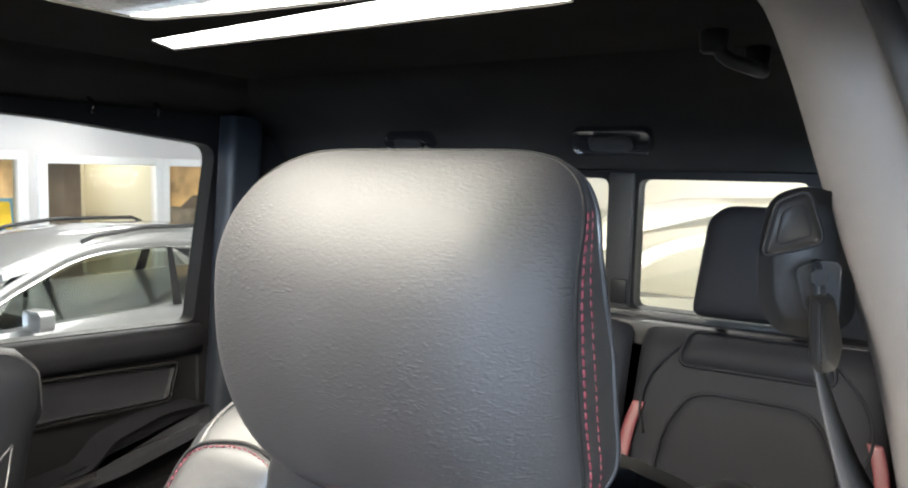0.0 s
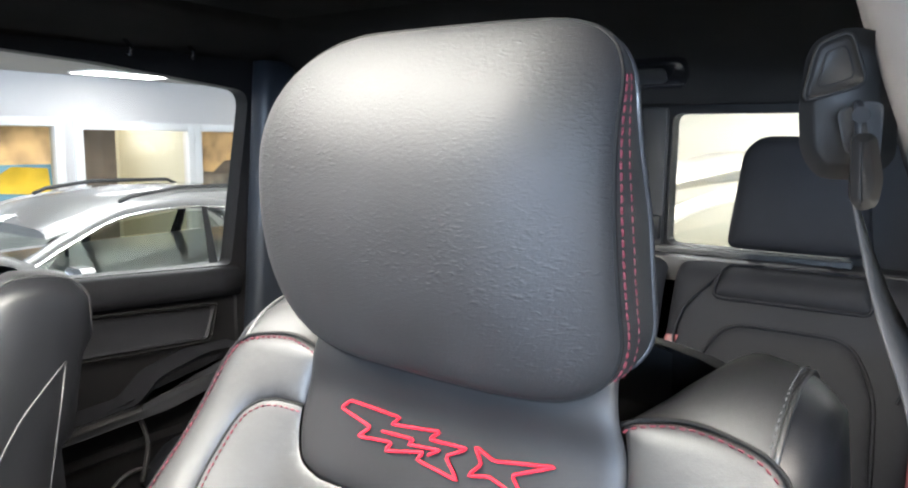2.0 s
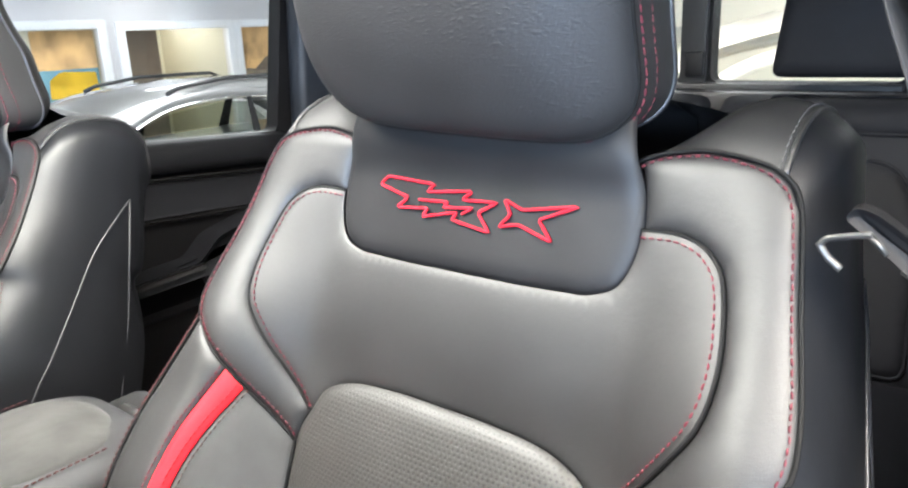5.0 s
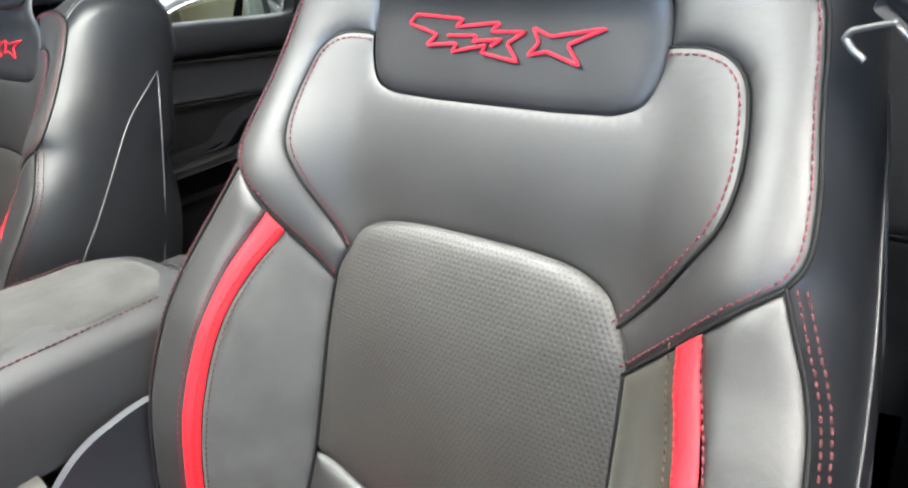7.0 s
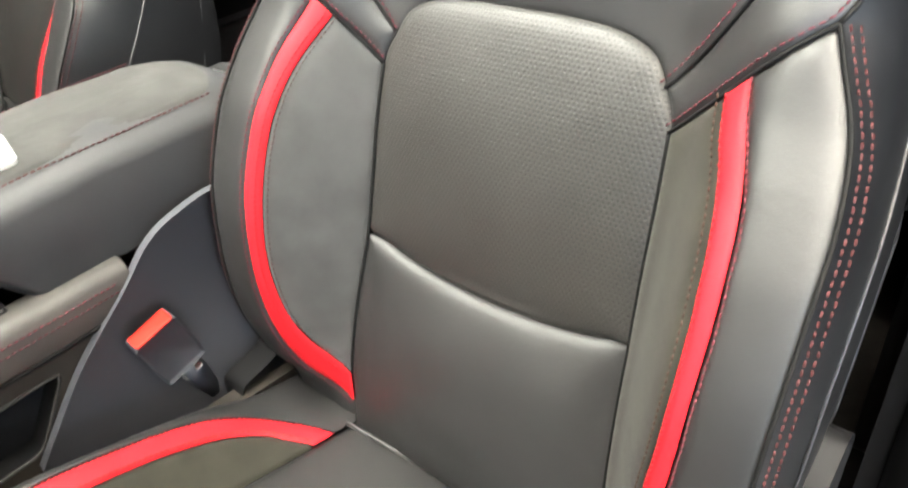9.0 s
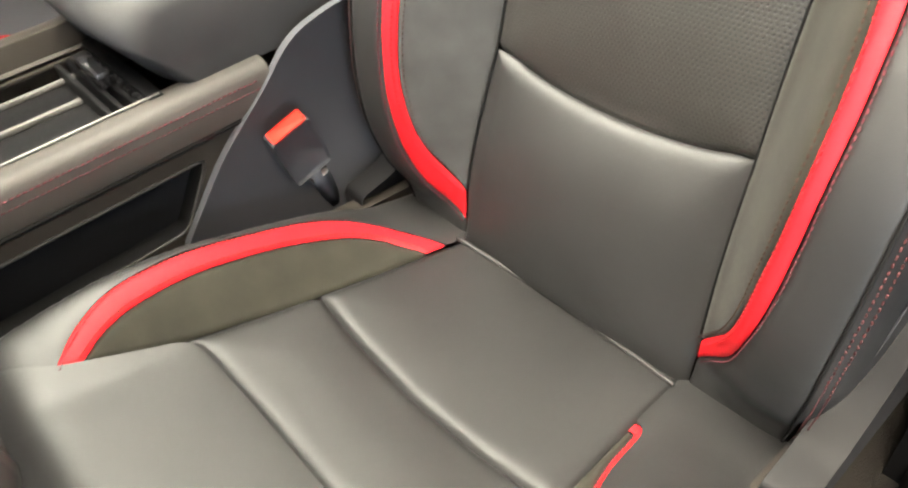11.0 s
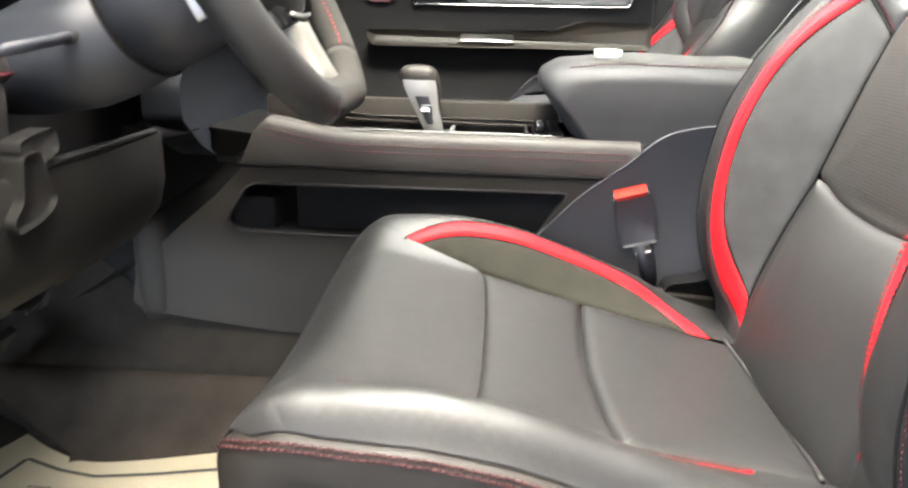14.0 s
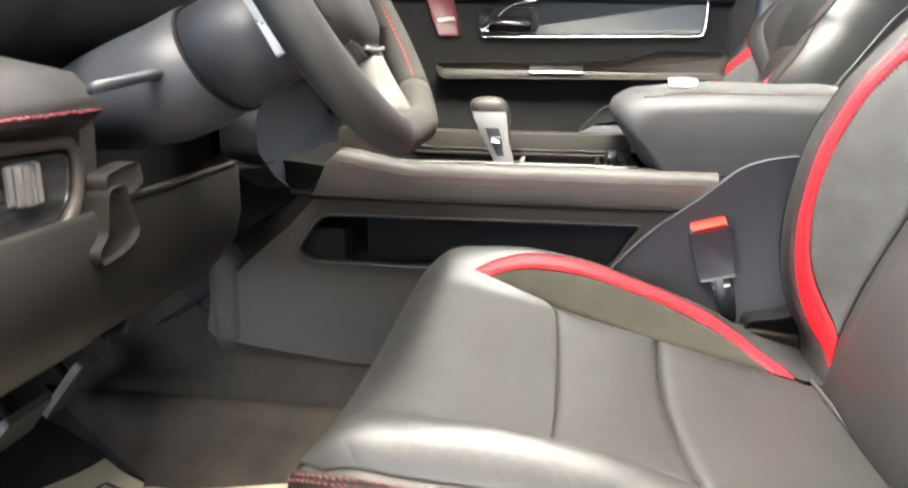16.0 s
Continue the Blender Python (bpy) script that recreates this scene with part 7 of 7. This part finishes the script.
poster(2.7, 5.64, -0.14, 1.33, [(0, poster_blue), ([(0.0, 0.76), (0.68, 0.76), (0.68, 1.0), (0.0, 1.0)], beige_wall), ([(0.0, 0.0), (1.0, 0.0), (1.0, 0.30), (0.75, 0.26), (0.55, 0.42), (0.3, 0.5), (0.12, 0.38), (0.0, 0.45)], poster_rock),
                                ([(0.68, 0.62), (1.0, 0.62), (1.0, 1.0), (0.68, 1.0)], poster_orange), ([(0.73, 0.34), (0.99, 0.30), (0.98, 0.58), (0.80, 0.60), (0.74, 0.52)], poster_yellow)], "large landscape poster with blue sky, rocks and a yellow block")
poster(8.26, 10.3, 0.20, 1.30, [(0, poster_orange), ([(0.0, 0.0), (1.0, 0.0), (1.0, 0.34), (0.6, 0.42), (0.3, 0.30), (0.0, 0.36)], poster_rock), ([(0.15, 0.3), (0.7, 0.28), (0.62, 0.5), (0.3, 0.52)], brown_door)], "orange and brown landscape poster")
for x, y in [(x, y) for x in (-10.0, -6.2, -2.4, 1.4, 5.2) for y in (-6.4, -2.6, 1.2, 3.35, 6.2, 10.4) if (x, y) != (-2.4, 3.35)]:
    lp = empty("ceiling_light", "flat white ceiling light panel", "ceiling light", "ceiling lights", at=(x, y, TOP))
    part("frame", box(x - 0.33, x + 0.33, y - 0.64, y + 0.64, TOP - 0.025, TOP - 0.001, 0.004), white_trim, lp)
    part("diffuser", box(x - 0.30, x + 0.30, y - 0.61, y + 0.61, TOP - 0.032, TOP - 0.0245), tube_light, lp)

# glowing panel added to whiten what shows through the rear roof glass
strip = empty("ceiling_light", "long glowing panel added in line with the roof glass", "ceiling light", "ceiling lights", at=(-2.6, 3.0, TOP))
part("frame", box(-5.25, -0.35, 2.30, 3.80, TOP - 0.025, TOP - 0.001, 0.004), white_trim, strip)
part("diffuser", box(-5.20, -0.40, 2.35, 3.75, TOP - 0.032, TOP - 0.0245), tube_light, strip)

# ---- other cars in the showroom ----
def loft_body(sections):
    """Sections: (y, list of (x, z)) of one half, mirrored about x = 0."""
    rings = []
    for y, half in sections:
        rings.append([Vector((x, y, z)) for x, z in half] + [Vector((-x, y, z)) for x, z in reversed(half)])
    return loft(rings, True, True, True)


def car(name, at, turn, paint, label, length=4.5, roof=1.64):
    """A five-door car: lower body, glasshouse, roof, panes, posts, wheels. It points along -y."""
    c = empty(name, label, "car", "parked cars", at=at)
    M = Matrix.Translation(at) @ pose(0, 0, 0, 0, 0, turn)

    def add(nm, me, mt, parent=c, lb=""):
        return part(nm, moved(me, M), mt, parent, lb)
    L = length / 2
    low = lambda w, h, b=0.30: [(w * 0.80, b), (w, b + 0.10), (w, h - 0.16), (w * 0.975, h - 0.05), (w * 0.93, h)]
    secs = []
    for f, w, h in ((-1.0, 0.62, 0.70), (-0.985, 0.78, 0.84), (-0.93, 0.86, 0.94), (-0.75, 0.91, 1.0), (-0.45, 0.92, 1.05), (-0.1, 0.92, 1.07), (0.4, 0.92, 1.08), (0.85, 0.90, 1.09), (0.96, 0.86, 1.05), (1.0, 0.74, 0.92)):
        secs.append((L * f, low(w, h)))
    body = add("body", soften(loft_body(secs), 50), paint, c, "car body shell")
    # the greenhouse as separate roof, posts and panes
    belt, top = 1.065, roof
    y_a0, y_a1, y_c1, y_c0 = -0.42 * L, -0.02 * L, 0.62 * L, 0.93 * L
    k = L / 2.35
    up = lambda f: belt + (top - belt) * f
    roof_s = []
    for y, w, z in ((-0.85 * k, 0.60, up(0.62)), (-0.45 * k, 0.62, up(0.83)), (0.2 * k, 0.63, up(0.99)), (0.9 * k, 0.62, up(0.97)), (1.4 * k, 0.60, up(0.82)), (1.62 * k, 0.56, up(0.66))):
        roof_s.append((y, [(w + 0.055, z - 0.055), (w + 0.04, z - 0.02), (w * 0.9, z), (w * 0.4, z + 0.015)]))
    add("roof", soften(loft_body(roof_s), 60), paint, c, "car roof")
    side = round_poly([(-1.18 * k, belt + 0.02), (-0.80 * k, up(0.42)), (-0.39 * k, up(0.67)), (0.07 * k, up(0.75)), (0.48 * k, up(0.69)), (1.45 * k, up(0.42)), (1.70 * k, belt + 0.02)], 0.03, 4)
    for s in (1, -1):
        rail = [(0.87, -1.42 * k, up(0.0)), (0.82, -1.02 * k, up(0.32)), (0.77, -0.80 * k, up(0.49)), (0.70, -0.39 * k, up(0.76)), (0.68, 0.07 * k, up(0.84)), (0.68, 0.48 * k, up(0.80)), (0.70, 1.30 * k, up(0.60)), (0.80, 1.90 * k, up(0.0))]
        add("roof_rail", tube([Vector((s * x, y, z)) for x, y, z in spline(rail)], 0.050, 8, flat=0.8), paint, body, "painted window surround")
        if paint == silver_paint:
            add("bright_trim", tube([Vector((s * (x + 0.035), y, z - 0.03)) for x, y, z in spline(rail)], 0.012, 6), bright_trim, body, "bright window trim")

        def lean(y, z):
            f = (z - belt) / (top - belt)
            return s * (0.885 - 0.20 * f)
        pts = [Vector((lean(y, z), y, z)) for y, z in side]
        add("side_glass", mesh(pts, [tuple(range(len(pts)))], False), (dark_glass if paint == silver_paint else green_glass), body, "tinted side window").visible_shadow = False
        for yb, w in ((0.11 * L, 0.04), (0.5 * L, 0.06)) if paint == silver_paint else ():
            add("door_post", mesh([Vector((lean(yb, z) + s * 0.006, y, z)) for y, z in ((yb - w, belt), (yb + w, belt), (yb + w * 0.6 + 0.05, up(0.78)), (yb - w * 0.6 + 0.05, up(0.78)))], [(0, 1, 2, 3)], False), black_plastic, body)
        add("mirror", slab(rounded(0.20, 0.13, 0.04), Matrix.Translation((s * 0.98, y_a0 + 0.22, belt + 0.06)) @ pose(0, 0, 0, 90, 0, 0), 0.09, 0.03), paint, body, "wing mirror")
        if paint == silver_paint:
            add("roof_bar", tube([Vector((s * 0.60, y, z)) for y, z in ((-0.30 * k, up(0.90)), (-0.2 * k, up(0.97)), (0.2 * k, up(1.05)), (0.9 * k, up(1.03)), (1.0 * k, up(0.95)))], 0.016, 8), grey_plastic, body, "roof bar")
        add("door_line", tube([Vector((s * 0.923, yb, z)) for yb, z in ((0.24 * L, belt - 0.06), (0.24 * L, 0.45))], 0.004, 6), tyre_rubber, body)
        for yw in (-0.62 * L, 0.62 * L):
            wh = add("wheel", cyl((s * 0.70, yw, 0.34), (s * 0.925, yw, 0.34), 0.34, None, 32, 0.03), tyre_rubber, c, "black tyre")
            add("rim", cyl((s * 0.90, yw, 0.34), (s * 0.935, yw, 0.34), 0.22, 0.20, 24, 0.01), satin, wh, "alloy rim")
    for nm, y0, z0, y1, z1, w0, w1 in (("windscreen", -1.45 * k, belt - 0.01, -0.83 * k, up(0.63), 0.80, 0.62), ("rear_screen", y_c0 + 0.0, belt, y_c1 + 0.06, top - 0.09, 0.76, 0.56)):
        n = 7
        vs = [Vector((w * k, y + (0.06 if nm == "rear_screen" else -0.06) * (1 - k * k), z)) for y, z, w in ((y0, z0, w0), (y1, z1, w1)) for k in np.linspace(-1, 1, n)]
        add(nm, mesh(vs, [(i, i + 1, i + n + 1, i + n) for i in range(n - 1)]), green_glass, body, "curved glass").visible_shadow = False
    add("cabin_floor", box(-0.80, 0.80, -0.40 * L, 0.9 * L, 0.55, 0.60), black_plastic, body)
    for x in (-0.38, 0.38):
        for y in (0.10 * L, 0.50 * L):
            add("car_seat_back", box(x - 0.24, x + 0.24, y, y + 0.14, 0.6, 1.02, 0.04), black_plastic, body)
    add("car_wheel_rim", tube([Vector((-0.38 + 0.18 * math.cos(a), -0.12 * L + 0.05 * math.sin(a), 1.02 + 0.17 * math.sin(a))) for a in np.linspace(0, 2 * math.pi, 24, endpoint=False)], 0.016, 8, True), black_plastic, body)
    add("inner_dash", box(-0.80, 0.80, -0.40 * L, -0.22 * L, 0.60, 1.06, 0.05), black_plastic, body)
    for s in (1, -1):
        add("headlamp", slab(round_poly([(-0.16, -0.05), (0.16, -0.03), (0.12, 0.06), (-0.14, 0.05)], 0.02), Matrix.Translation((s * 0.62, -L * 0.975, 0.76)) @ pose(0, 0, 0, 90, 0, s * 14), 0.03, 0.01), chrome, c, "clear headlamp")
    add("grille", slab(rounded(0.9, 0.22, 0.05), Matrix.Translation((0, -L * 1.0, 0.62)) @ pose(0, 0, 0, 90, 0, 0), 0.02, 0.008), gloss_black, c)
    return c


car("estate_car", (-5.15, 3.05, GROUND), 0, silver_paint, "silver estate car parked beside the truck", 4.7, 1.60)
car("estate_car", (-0.2, 5.6, GROUND), 118, cream_paint, "cream coloured car parked behind the truck", 4.8, 1.95)
